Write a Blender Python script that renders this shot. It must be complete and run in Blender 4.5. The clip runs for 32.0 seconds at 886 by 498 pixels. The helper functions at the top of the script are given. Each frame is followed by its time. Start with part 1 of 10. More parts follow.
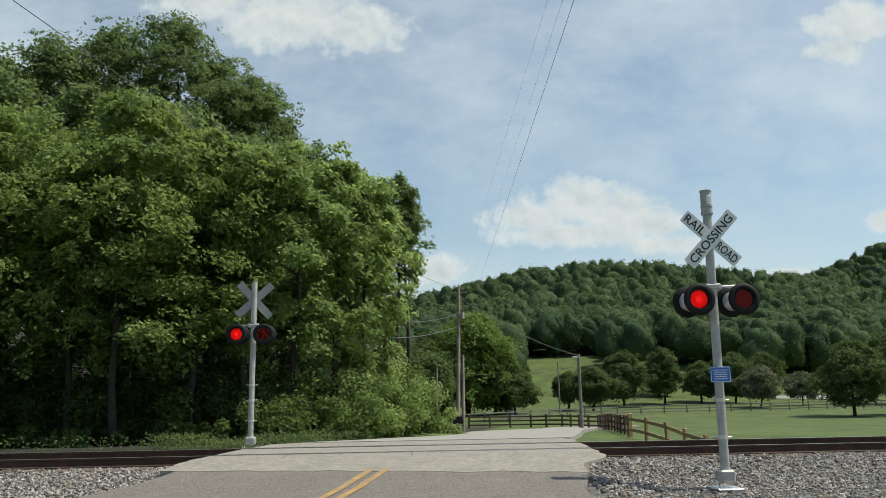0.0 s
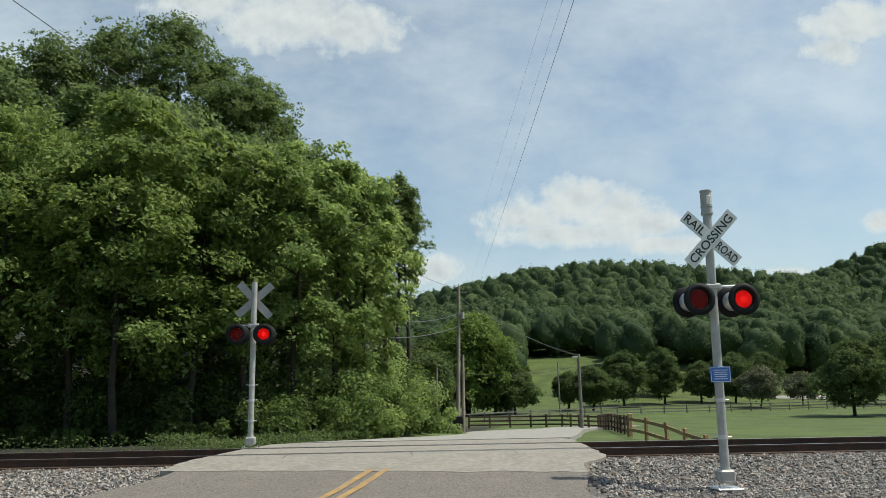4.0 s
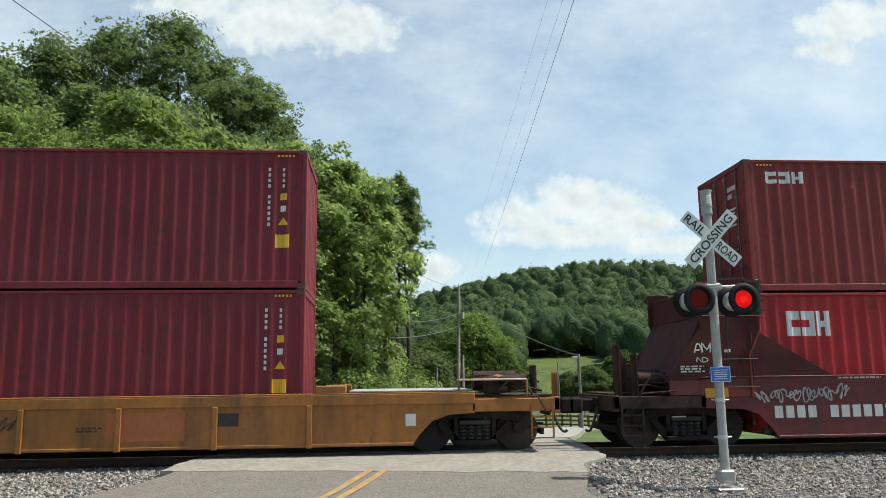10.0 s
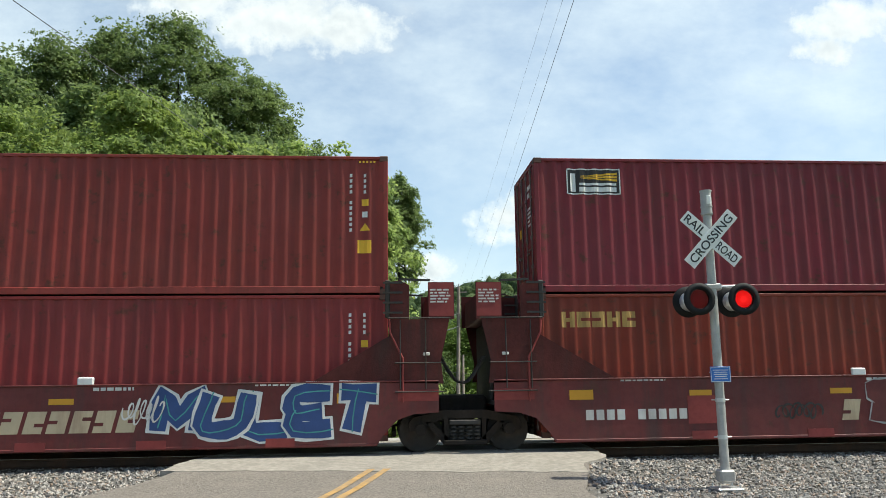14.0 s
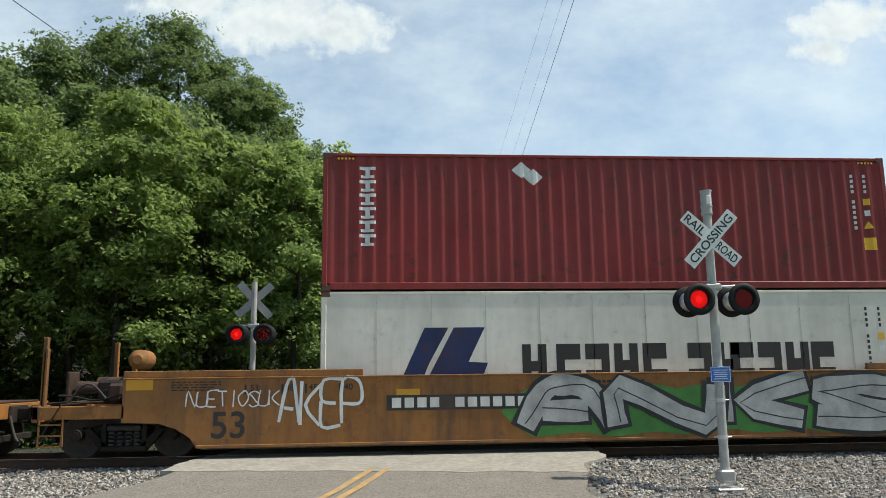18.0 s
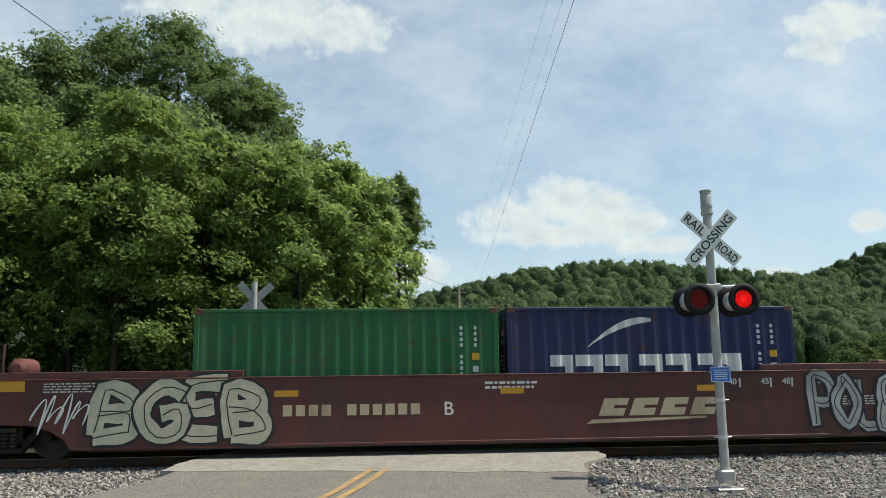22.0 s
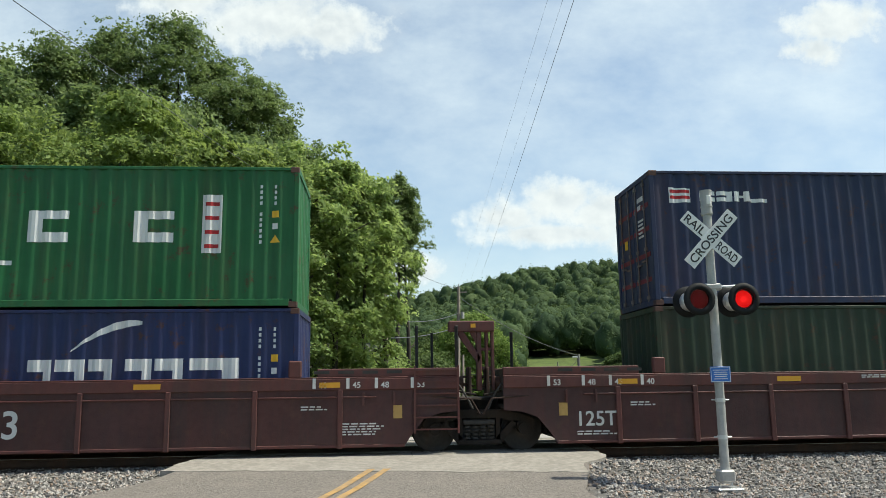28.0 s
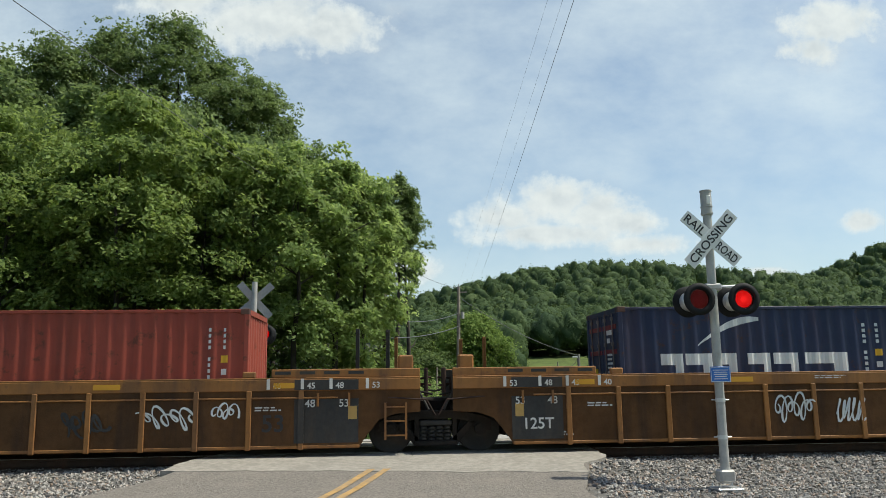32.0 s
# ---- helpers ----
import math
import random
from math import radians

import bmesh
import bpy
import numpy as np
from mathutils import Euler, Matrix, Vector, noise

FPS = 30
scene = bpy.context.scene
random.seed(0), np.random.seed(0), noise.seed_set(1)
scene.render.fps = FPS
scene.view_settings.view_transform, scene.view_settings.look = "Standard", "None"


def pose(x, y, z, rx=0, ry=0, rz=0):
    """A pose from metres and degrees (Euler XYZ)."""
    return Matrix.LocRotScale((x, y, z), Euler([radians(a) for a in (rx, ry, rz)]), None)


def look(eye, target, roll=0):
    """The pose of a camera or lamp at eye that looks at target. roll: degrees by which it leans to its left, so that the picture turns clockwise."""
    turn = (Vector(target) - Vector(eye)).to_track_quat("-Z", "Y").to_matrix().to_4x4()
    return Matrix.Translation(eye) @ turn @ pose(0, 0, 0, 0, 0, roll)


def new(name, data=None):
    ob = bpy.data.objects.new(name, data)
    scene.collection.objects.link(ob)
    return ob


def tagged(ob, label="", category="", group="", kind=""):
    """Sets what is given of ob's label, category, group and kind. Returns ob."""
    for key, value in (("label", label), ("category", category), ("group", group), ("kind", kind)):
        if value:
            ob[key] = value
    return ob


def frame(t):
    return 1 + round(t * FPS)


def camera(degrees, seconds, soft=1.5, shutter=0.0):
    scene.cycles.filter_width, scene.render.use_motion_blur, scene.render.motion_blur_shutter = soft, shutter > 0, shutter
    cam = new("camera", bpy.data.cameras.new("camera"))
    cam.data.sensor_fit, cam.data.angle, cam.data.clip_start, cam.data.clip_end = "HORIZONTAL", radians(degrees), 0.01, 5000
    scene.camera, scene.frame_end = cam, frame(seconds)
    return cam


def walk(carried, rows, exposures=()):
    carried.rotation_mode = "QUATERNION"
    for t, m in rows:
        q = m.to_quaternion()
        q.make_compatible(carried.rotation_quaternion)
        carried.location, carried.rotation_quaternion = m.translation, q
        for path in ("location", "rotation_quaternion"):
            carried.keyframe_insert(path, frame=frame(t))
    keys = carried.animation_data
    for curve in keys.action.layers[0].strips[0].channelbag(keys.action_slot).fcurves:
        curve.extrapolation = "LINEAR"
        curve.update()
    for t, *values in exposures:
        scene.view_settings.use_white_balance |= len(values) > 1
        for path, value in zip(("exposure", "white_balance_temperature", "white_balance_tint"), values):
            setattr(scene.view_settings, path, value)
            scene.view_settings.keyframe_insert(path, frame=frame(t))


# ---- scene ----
import functools

# ---- camera ----
EYE = (0.0, -16.705, 1.45)
cam = camera(60.071, 32.0, soft=0.9)
VIEW = look(EYE, (EYE[0] + 0.07722, EYE[1] + 0.98300, EYE[2] + 0.16660), -0.735)
walk(cam, [(0.0, VIEW), (32.0, VIEW)], exposures=[(a, b, 6640, 1) for a, b in (
    (0.0, 0.0), (3.0, 0.0), (6.0, 0.1), (7.0, 0.36), (9.0, 0.3), (10.0, 0.33), (11.0, 0.55), (12.0, 0.5), (14.0, 0.5), (17.0, 0.52), (18.0, 0.33), (19.0, 0.33), (20.0, 0.45), (21.0, 0.53), (22.0, 0.18), (23.0, 0.14), (24.0, 0.2), (25.0, 0.38), (28.0, 0.36), (29.0, 0.48), (30.0, 0.17), (32.0, 0.16))])

# ---- world and sun ----
SUN_EL, SUN_AZ = radians(60), radians(-5)
world = bpy.data.worlds.new("world")
scene.world = world
world.use_nodes = True
wn, wl = world.node_tree.nodes, world.node_tree.links
sky = wn.new("ShaderNodeTexSky")
sky.sky_type = "NISHITA"
sky.sun_disc = False
sky.sun_elevation = SUN_EL
sky.sun_rotation = radians(90) - SUN_AZ
sky.air_density, sky.dust_density, sky.ozone_density = 1.0, 1.2, 1.5
wn["Background"].inputs["Strength"].default_value = 0.13
wl.new(sky.outputs[0], wn["Background"].inputs["Color"])
sun_dir = Vector((math.cos(SUN_EL) * math.cos(SUN_AZ), math.cos(SUN_EL) * math.sin(SUN_AZ), math.sin(SUN_EL)))
sun_data = bpy.data.lights.new("sun", "SUN")
sun_data.energy, sun_data.angle, sun_data.color = 4.3, radians(0.6), (1.0, 0.95, 0.87)
sun = new("sun", sun_data)
sun.matrix_world = look(sun_dir * 300, (0, 0, 0))


# ---- materials ----
def nodes_of(name):
    m = bpy.data.materials.new(name)
    m.use_nodes = True
    return m, m.node_tree.nodes, m.node_tree.links, m.node_tree.nodes["Principled BSDF"]


def mathn(n, l, op, a, b=None, clamp=False):
    k = n.new("ShaderNodeMath")
    k.operation, k.use_clamp = op, clamp
    for i, v in enumerate((a, b)):
        if v is None:
            continue
        if isinstance(v, (int, float)):
            k.inputs[i].default_value = v
        else:
            l.new(v, k.inputs[i])
    return k.outputs[0]


def mixc(n, l, fac, a, b, mode="MIX"):
    k = n.new("ShaderNodeMix")
    k.data_type, k.blend_type = "RGBA", mode
    for sock, v in ((k.inputs[0], fac), (k.inputs[6], a), (k.inputs[7], b)):
        if isinstance(v, (int, float)):
            sock.default_value = v
        elif isinstance(v, tuple):
            sock.default_value = (*v[:3], 1)
        else:
            l.new(v, sock)
    return k.outputs[2]


def noise_of(n, l, scale, vec, detail=4.0, rough=0.55, stretch=None):
    if stretch:
        mp = n.new("ShaderNodeMapping")
        mp.inputs["Scale"].default_value = stretch
        l.new(vec, mp.inputs["Vector"])
        vec = mp.outputs[0]
    k = n.new("ShaderNodeTexNoise")
    k.inputs["Scale"].default_value, k.inputs["Detail"].default_value, k.inputs["Roughness"].default_value = scale, detail, rough
    l.new(vec, k.inputs["Vector"])
    return k.outputs["Fac"]


def ramp(n, l, fac, lo, hi):
    k = n.new("ShaderNodeMapRange")
    k.inputs[1].default_value, k.inputs[2].default_value = lo, hi
    l.new(fac, k.inputs[0])
    return k.outputs[0]


def mat(name, col, rough=0.6, metal=0.0, var=0.18, scale=1.2, dirt=None, dirt_amt=0.0, streak=True, bump=0.15, bscale=30.0, rnd=0.0, spec=0.5, wear=0.0):
    """A worn surface: colour with broad and fine variation, streaks of dirt or rust, fine relief."""
    m, n, l, p = nodes_of(name)
    co = n.new("ShaderNodeTexCoord").outputs["Object"]
    big, fine = noise_of(n, l, scale, co), noise_of(n, l, scale * 11, co, 3)
    lo, hi = tuple(c * (1 - var) for c in col), tuple(min(1, c * (1 + var)) for c in col)
    c = mixc(n, l, ramp(n, l, big, 0.3, 0.7), lo, hi)
    c = mixc(n, l, mathn(n, l, "MULTIPLY", ramp(n, l, fine, 0.45, 0.75), var), c, tuple(x * 0.55 for x in col))
    if dirt:
        d = noise_of(n, l, 2.2, co, 6, 0.65, (1.0, 1.0, 0.16) if streak else None)
        f = mathn(n, l, "MULTIPLY", ramp(n, l, d, 0.48, 0.72), dirt_amt, True)
        c = mixc(n, l, f, c, dirt)
    if wear:
        far = n.new("ShaderNodeVectorMath")
        l.new(co, far.inputs[0])
        rn = n.new("ShaderNodeCombineXYZ")
        l.new(mathn(n, l, "MULTIPLY", n.new("ShaderNodeObjectInfo").outputs["Random"], 60.0), rn.inputs[0])
        l.new(rn.outputs[0], far.inputs[1])
        spot = ramp(n, l, noise_of(n, l, 3.0, far.outputs[0], 8, 0.72), 0.58, 0.66)
        run = ramp(n, l, noise_of(n, l, 4.5, far.outputs[0], 5, 0.6, (1.0, 1.0, 0.07)), 0.46, 0.68)
        fade = ramp(n, l, noise_of(n, l, 0.45, far.outputs[0], 4), 0.4, 0.68)
        c = mixc(n, l, mathn(n, l, "MULTIPLY", fade, wear * 0.3), c, tuple(0.8 * x + 0.05 for x in col))
        c = mixc(n, l, mathn(n, l, "MULTIPLY", run, wear * 0.55), c, tuple(0.35 * x + 0.012 for x in col))
        c = mixc(n, l, mathn(n, l, "MULTIPLY", spot, wear), c, (0.085, 0.034, 0.018))
    if rnd:
        oi = n.new("ShaderNodeObjectInfo").outputs["Random"]
        hv = n.new("ShaderNodeHueSaturation")
        l.new(c, hv.inputs["Color"])
        l.new(mathn(n, l, "ADD", mathn(n, l, "MULTIPLY", oi, rnd * 2), 1 - rnd), hv.inputs["Value"])
        c = hv.outputs[0]
    l.new(c, p.inputs["Base Color"])
    p.inputs["Roughness"].default_value, p.inputs["Metallic"].default_value = rough, metal
    p.inputs["Specular IOR Level"].default_value = spec
    l.new(mathn(n, l, "ADD", mathn(n, l, "MULTIPLY", fine, 0.25), rough - 0.12, True), p.inputs["Roughness"])
    if bump:
        b = n.new("ShaderNodeBump")
        b.inputs["Strength"].default_value, b.inputs["Distance"].default_value = bump, 0.02
        l.new(noise_of(n, l, bscale, co, 3), b.inputs["Height"])
        l.new(b.outputs[0], p.inputs["Normal"])
    return m


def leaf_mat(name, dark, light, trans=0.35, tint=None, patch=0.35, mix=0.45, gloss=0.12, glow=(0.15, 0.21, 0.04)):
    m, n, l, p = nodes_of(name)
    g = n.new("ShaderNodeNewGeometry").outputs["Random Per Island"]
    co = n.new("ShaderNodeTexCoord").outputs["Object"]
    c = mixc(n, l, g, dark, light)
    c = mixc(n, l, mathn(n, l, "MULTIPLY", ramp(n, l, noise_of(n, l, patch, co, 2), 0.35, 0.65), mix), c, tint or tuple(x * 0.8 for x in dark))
    l.new(c, p.inputs["Base Color"])
    p.inputs["Roughness"].default_value, p.inputs["Specular IOR Level"].default_value = 0.42 if gloss > 0.3 else 0.6, gloss
    t = n.new("ShaderNodeBsdfTranslucent")
    l.new(mixc(n, l, 0.5, c, glow), t.inputs["Color"])
    mx = n.new("ShaderNodeMixShader")
    mx.inputs[0].default_value = trans
    l.new(p.outputs[0], mx.inputs[1])
    l.new(t.outputs[0], mx.inputs[2])
    l.new(mx.outputs[0], n["Material Output"].inputs["Surface"])
    return m


def glow_mat(name, col, strength):
    m, n, l, p = nodes_of(name)
    p.inputs["Base Color"].default_value = (*col, 1)
    p.inputs["Emission Color"].default_value = (*col, 1)
    p.inputs["Emission Strength"].default_value = strength
    return m


def lens_mat(name, tintc):
    m, n, l, p = nodes_of(name)
    t = n.new("ShaderNodeBsdfTransparent")
    t.inputs["Color"].default_value = (*tintc, 1)
    gl = n.new("ShaderNodeBsdfGlossy")
    gl.inputs["Roughness"].default_value = 0.12
    gl.inputs["Color"].default_value = (0.9, 0.5, 0.5, 1)
    mx = n.new("ShaderNodeMixShader")
    mx.inputs[0].default_value = 0.015
    l.new(t.outputs[0], mx.inputs[1])
    l.new(gl.outputs[0], mx.inputs[2])
    l.new(mx.outputs[0], n["Material Output"].inputs["Surface"])
    return m


RUST = (0.16, 0.065, 0.03)
M = dict(
    asphalt=mat("asphalt", (0.225, 0.199, 0.174), 0.95, var=0.32, scale=23.0, dirt=(0.28, 0.245, 0.21), dirt_amt=0.5, streak=False, bump=1.0, bscale=70, spec=0.1),
    asphalt_pale=mat("asphalt_pale", (0.34, 0.32, 0.29), 0.92, var=0.2, scale=3.0, bump=0.4, bscale=40, spec=0.2),
    concrete=mat("concrete", (0.31, 0.28, 0.242), 0.95, var=0.2, scale=9.0, dirt=(0.2, 0.182, 0.158), dirt_amt=0.6, streak=False, bump=0.5, bscale=40, spec=0.2),
    rubber=mat("rubber", (0.05, 0.045, 0.04), 0.85, var=0.3, bump=0.2),
    yellow_line=mat("yellow_line", (0.43, 0.26, 0.095), 0.85, var=0.25, scale=4, dirt=(0.2, 0.16, 0.12), dirt_amt=0.75, streak=False, bump=0.3, bscale=60),
    rail=mat("rail", (0.06, 0.035, 0.024), 0.75, 0.2, dirt=RUST, dirt_amt=0.5, bump=0.2),
    rail_top=mat("rail_top", (0.55, 0.54, 0.52), 0.3, 0.9, var=0.1, bump=0.02),
    tie=mat("tie", (0.09, 0.065, 0.05), 0.9, var=0.35, scale=4, bump=0.5, rnd=0.25),
    grass=mat("grass", (0.074, 0.108, 0.021), 0.95, var=0.42, scale=0.3, dirt=(0.125, 0.138, 0.036), dirt_amt=0.6, streak=False, bump=0.6, bscale=9),
    galv=mat("galv", (0.42, 0.405, 0.38), 0.55, 0.2, var=0.16, scale=6, dirt=(0.2, 0.17, 0.14), dirt_amt=0.3, bump=0.05),
    alu=mat("alu", (0.6, 0.6, 0.6), 0.4, 0.7, var=0.1, scale=6, bump=0.05),
    black=mat("black", (0.014, 0.014, 0.015), 0.7, var=0.3, scale=3, bump=0.05, spec=0.2),
    sign_white=mat("sign_white", (0.68, 0.68, 0.66), 0.45, var=0.05, scale=5, bump=0.02),
    board_back=mat("board_back", (0.3, 0.3, 0.295), 0.5, 0.3, var=0.15, scale=5, dirt=(0.15, 0.14, 0.13), dirt_amt=0.4, bump=0.02),
    sign_black=mat("sign_black", (0.02, 0.02, 0.022), 0.5, var=0.1, bump=0.0),
    sign_blue=mat("sign_blue", (0.03, 0.14, 0.46), 0.45, var=0.06, bump=0.0),
    wood_pole=mat("wood_pole", (0.33, 0.27, 0.22), 0.9, var=0.25, scale=2, dirt=(0.1, 0.08, 0.06), dirt_amt=0.6, bump=0.5, bscale=20),
    wood_grey=mat("wood_grey", (0.19, 0.175, 0.15), 0.9, var=0.25, scale=2, bump=0.4, rnd=0.2),
    wood_brown=mat("wood_brown", (0.1, 0.065, 0.04), 0.9, var=0.25, scale=2, bump=0.4, rnd=0.2),
    wood_new=mat("wood_new", (0.34, 0.22, 0.12), 0.85, var=0.2, scale=2, bump=0.4, rnd=0.15),
    bark=mat("bark", (0.045, 0.036, 0.028), 0.95, var=0.35, scale=2, bump=0.8, bscale=9),
    wire=mat("wire", (0.11, 0.11, 0.12), 0.6, var=0.1, bump=0),
    red_off=mat("red_off", (0.16, 0.006, 0.01), 0.35, var=0.3, scale=14, bump=0.3, bscale=40),
    red_on=glow_mat("red_on", (1.0, 0.012, 0.018), 0.42),
    red_core=glow_mat("red_core", (1.0, 0.05, 0.055), 1.0),
    red_lens=lens_mat("red_lens", (0.92, 0.45, 0.45)),
    loco=mat("loco", (0.0122, 0.011, 0.0102), 0.46, var=0.4, scale=0.8, dirt=(0.055, 0.04, 0.028), dirt_amt=0.65, bump=0.08, bscale=6, spec=0.17),
    loco_under=mat("loco_under", (0.034, 0.029, 0.024), 0.85, var=0.4, scale=3, dirt=(0.06, 0.045, 0.032), dirt_amt=0.55, bump=0.4, spec=0.2),
    loco_frame=mat("loco_frame", (0.05, 0.042, 0.034), 0.85, var=0.4, scale=3, dirt=(0.085, 0.066, 0.048), dirt_amt=0.6, bump=0.4, spec=0.2),
    loco_white=mat("loco_white", (0.5, 0.47, 0.42), 0.6, var=0.1, dirt=(0.18, 0.16, 0.13), dirt_amt=0.55, bump=0.05),
    loco_sill=mat("loco_sill", (0.26, 0.215, 0.16), 0.65, var=0.2, dirt=(0.2, 0.1, 0.05), dirt_amt=0.8, bump=0.1),
    loco_orange=mat("loco_orange", (0.25, 0.12, 0.055), 0.7, var=0.3, dirt=(0.05, 0.035, 0.03), dirt_amt=0.6, bump=0.1),
    roof_grey=mat("roof_grey", (0.36, 0.37, 0.4), 0.6, var=0.12, dirt=(0.1, 0.1, 0.1), dirt_amt=0.3, bump=0.05),
    glass=mat("glass", (0.01, 0.011, 0.012), 0.12, var=0.2, bump=0.0, spec=0.3),
    rail_yellow=mat("rail_yellow", (0.5, 0.3, 0.03), 0.55, var=0.15, dirt=(0.2, 0.12, 0.03), dirt_amt=0.4, bump=0.05),
    truck=mat("truck", (0.022, 0.018, 0.015), 0.85, var=0.4, scale=3, dirt=(0.06, 0.04, 0.028), dirt_amt=0.6, bump=0.4, spec=0.2),
    wheel=mat("wheel", (0.05, 0.042, 0.036), 0.65, 0.4, var=0.3, dirt=(0.09, 0.05, 0.03), dirt_amt=0.5, bump=0.1),
    car_yellow=mat("car_yellow", (0.34, 0.13, 0.02), 0.65, var=0.25, scale=0.9, dirt=(0.1, 0.045, 0.022), dirt_amt=0.85, bump=0.1, wear=0.5),
    car_gold=mat("car_gold", (0.28, 0.115, 0.024), 0.7, var=0.25, scale=0.9, dirt=(0.085, 0.042, 0.022), dirt_amt=0.9, bump=0.1, wear=0.5),
    # darker brown version of car_gold for the side panels below the rail
    car_soiled=mat("car_soiled", (0.1, 0.046, 0.016), 0.8, var=0.35, scale=0.9, dirt=(0.042, 0.024, 0.015), dirt_amt=0.9, bump=0.15, spec=0.25),
    car_brown=mat("car_brown", (0.1, 0.026, 0.02), 0.65, var=0.2, scale=0.9, dirt=(0.04, 0.028, 0.024), dirt_amt=0.7, bump=0.1, wear=0.5),
    car_maroon=mat("car_maroon", (0.14, 0.021, 0.018), 0.65, var=0.25, scale=0.9, dirt=(0.045, 0.03, 0.026), dirt_amt=0.7, bump=0.1, wear=0.5),
    patch_red=mat("patch_red", (0.24, 0.035, 0.03), 0.65, var=0.25, bump=0.05),
    car_dark=mat("car_dark", (0.03, 0.028, 0.026), 0.7, var=0.3, dirt=(0.09, 0.055, 0.03), dirt_amt=0.5, bump=0.1),
    grimy=mat("grimy", (0.05, 0.032, 0.026), 0.85, var=0.45, scale=3, dirt=(0.1, 0.055, 0.035), dirt_amt=0.6, bump=0.3, spec=0.2),
    bulkhead=mat("bulkhead", (0.085, 0.02, 0.017), 0.75, var=0.3, scale=1.5, dirt=(0.032, 0.022, 0.019), dirt_amt=0.85, bump=0.15, spec=0.25),
    car_umber=mat("car_umber", (0.068, 0.02, 0.016), 0.65, var=0.25, scale=0.9, dirt=(0.03, 0.02, 0.017), dirt_amt=0.7, bump=0.1, wear=0.5),
    door_gear=mat("door_gear", (0.16, 0.13, 0.12), 0.65, var=0.3, scale=4, dirt=RUST, dirt_amt=0.7, bump=0.1),
    reflect=mat("reflect", (0.62, 0.3, 0.02), 0.5, var=0.08, bump=0),
    stencil=mat("stencil", (0.66, 0.64, 0.6), 0.65, var=0.1, dirt=(0.25, 0.2, 0.17), dirt_amt=0.5, bump=0),
    stencil_dark=mat("stencil_dark", (0.03, 0.026, 0.024), 0.65, var=0.1, bump=0),
    white=mat("white", (0.7, 0.7, 0.68), 0.55, var=0.08, dirt=(0.35, 0.3, 0.25), dirt_amt=0.35, bump=0.03),
    gold_leaf=mat("gold_leaf", (0.44, 0.27, 0.08), 0.65, var=0.2, dirt=(0.18, 0.09, 0.04), dirt_amt=0.6, bump=0),
    sticker=mat("sticker", (0.75, 0.42, 0.02), 0.5, var=0.06, bump=0),
    cont_post=mat("cont_post", (0.06, 0.03, 0.026), 0.7, var=0.3, dirt=RUST, dirt_amt=0.6, bump=0.1),
)


def paint(name, col, dirt=RUST, amt=0.2, wear=0.75):
    return mat(name, col, 0.55, var=0.16, scale=0.5, dirt=dirt, dirt_amt=amt, bump=0.06, bscale=14, spec=0.3, wear=wear)


C = dict(
    plum=paint("plum", (0.2, 0.02, 0.03)), maroon=paint("maroon", (0.245, 0.03, 0.029)), oxide=paint("oxide", (0.25, 0.036, 0.028)),
    rust_brown=paint("rust_brown", (0.36, 0.088, 0.05), amt=0.35, wear=0.4), scarlet=paint("scarlet", (0.45, 0.022, 0.028)), crimson=paint("crimson", (0.43, 0.018, 0.05)),
    deep_red=paint("deep_red", (0.17, 0.026, 0.022)), brick=paint("brick", (0.3, 0.055, 0.033)), orange=paint("orange", (0.33, 0.06, 0.022)), fire=paint("fire", (0.22, 0.03, 0.014)),
    teal=paint("teal", (0.025, 0.26, 0.18)), turquoise=paint("turquoise", (0.06, 0.34, 0.27)), green=paint("green", (0.021, 0.128, 0.042)),
    moss=paint("moss", (0.048, 0.125, 0.034)),
    dark_green=paint("dark_green", (0.024, 0.041, 0.022)), navy=paint("navy", (0.022, 0.032, 0.075)), blue=paint("blue", (0.017, 0.028, 0.095)),
    magenta=paint("magenta", (0.76, 0.035, 0.2), amt=0.05, wear=0.12), white_box=paint("white_box", (0.74, 0.695, 0.61), (0.5, 0.44, 0.36), 0.3, 0.2), cream=paint("cream", (0.66, 0.61, 0.5), (0.32, 0.18, 0.09), 0.5),
)


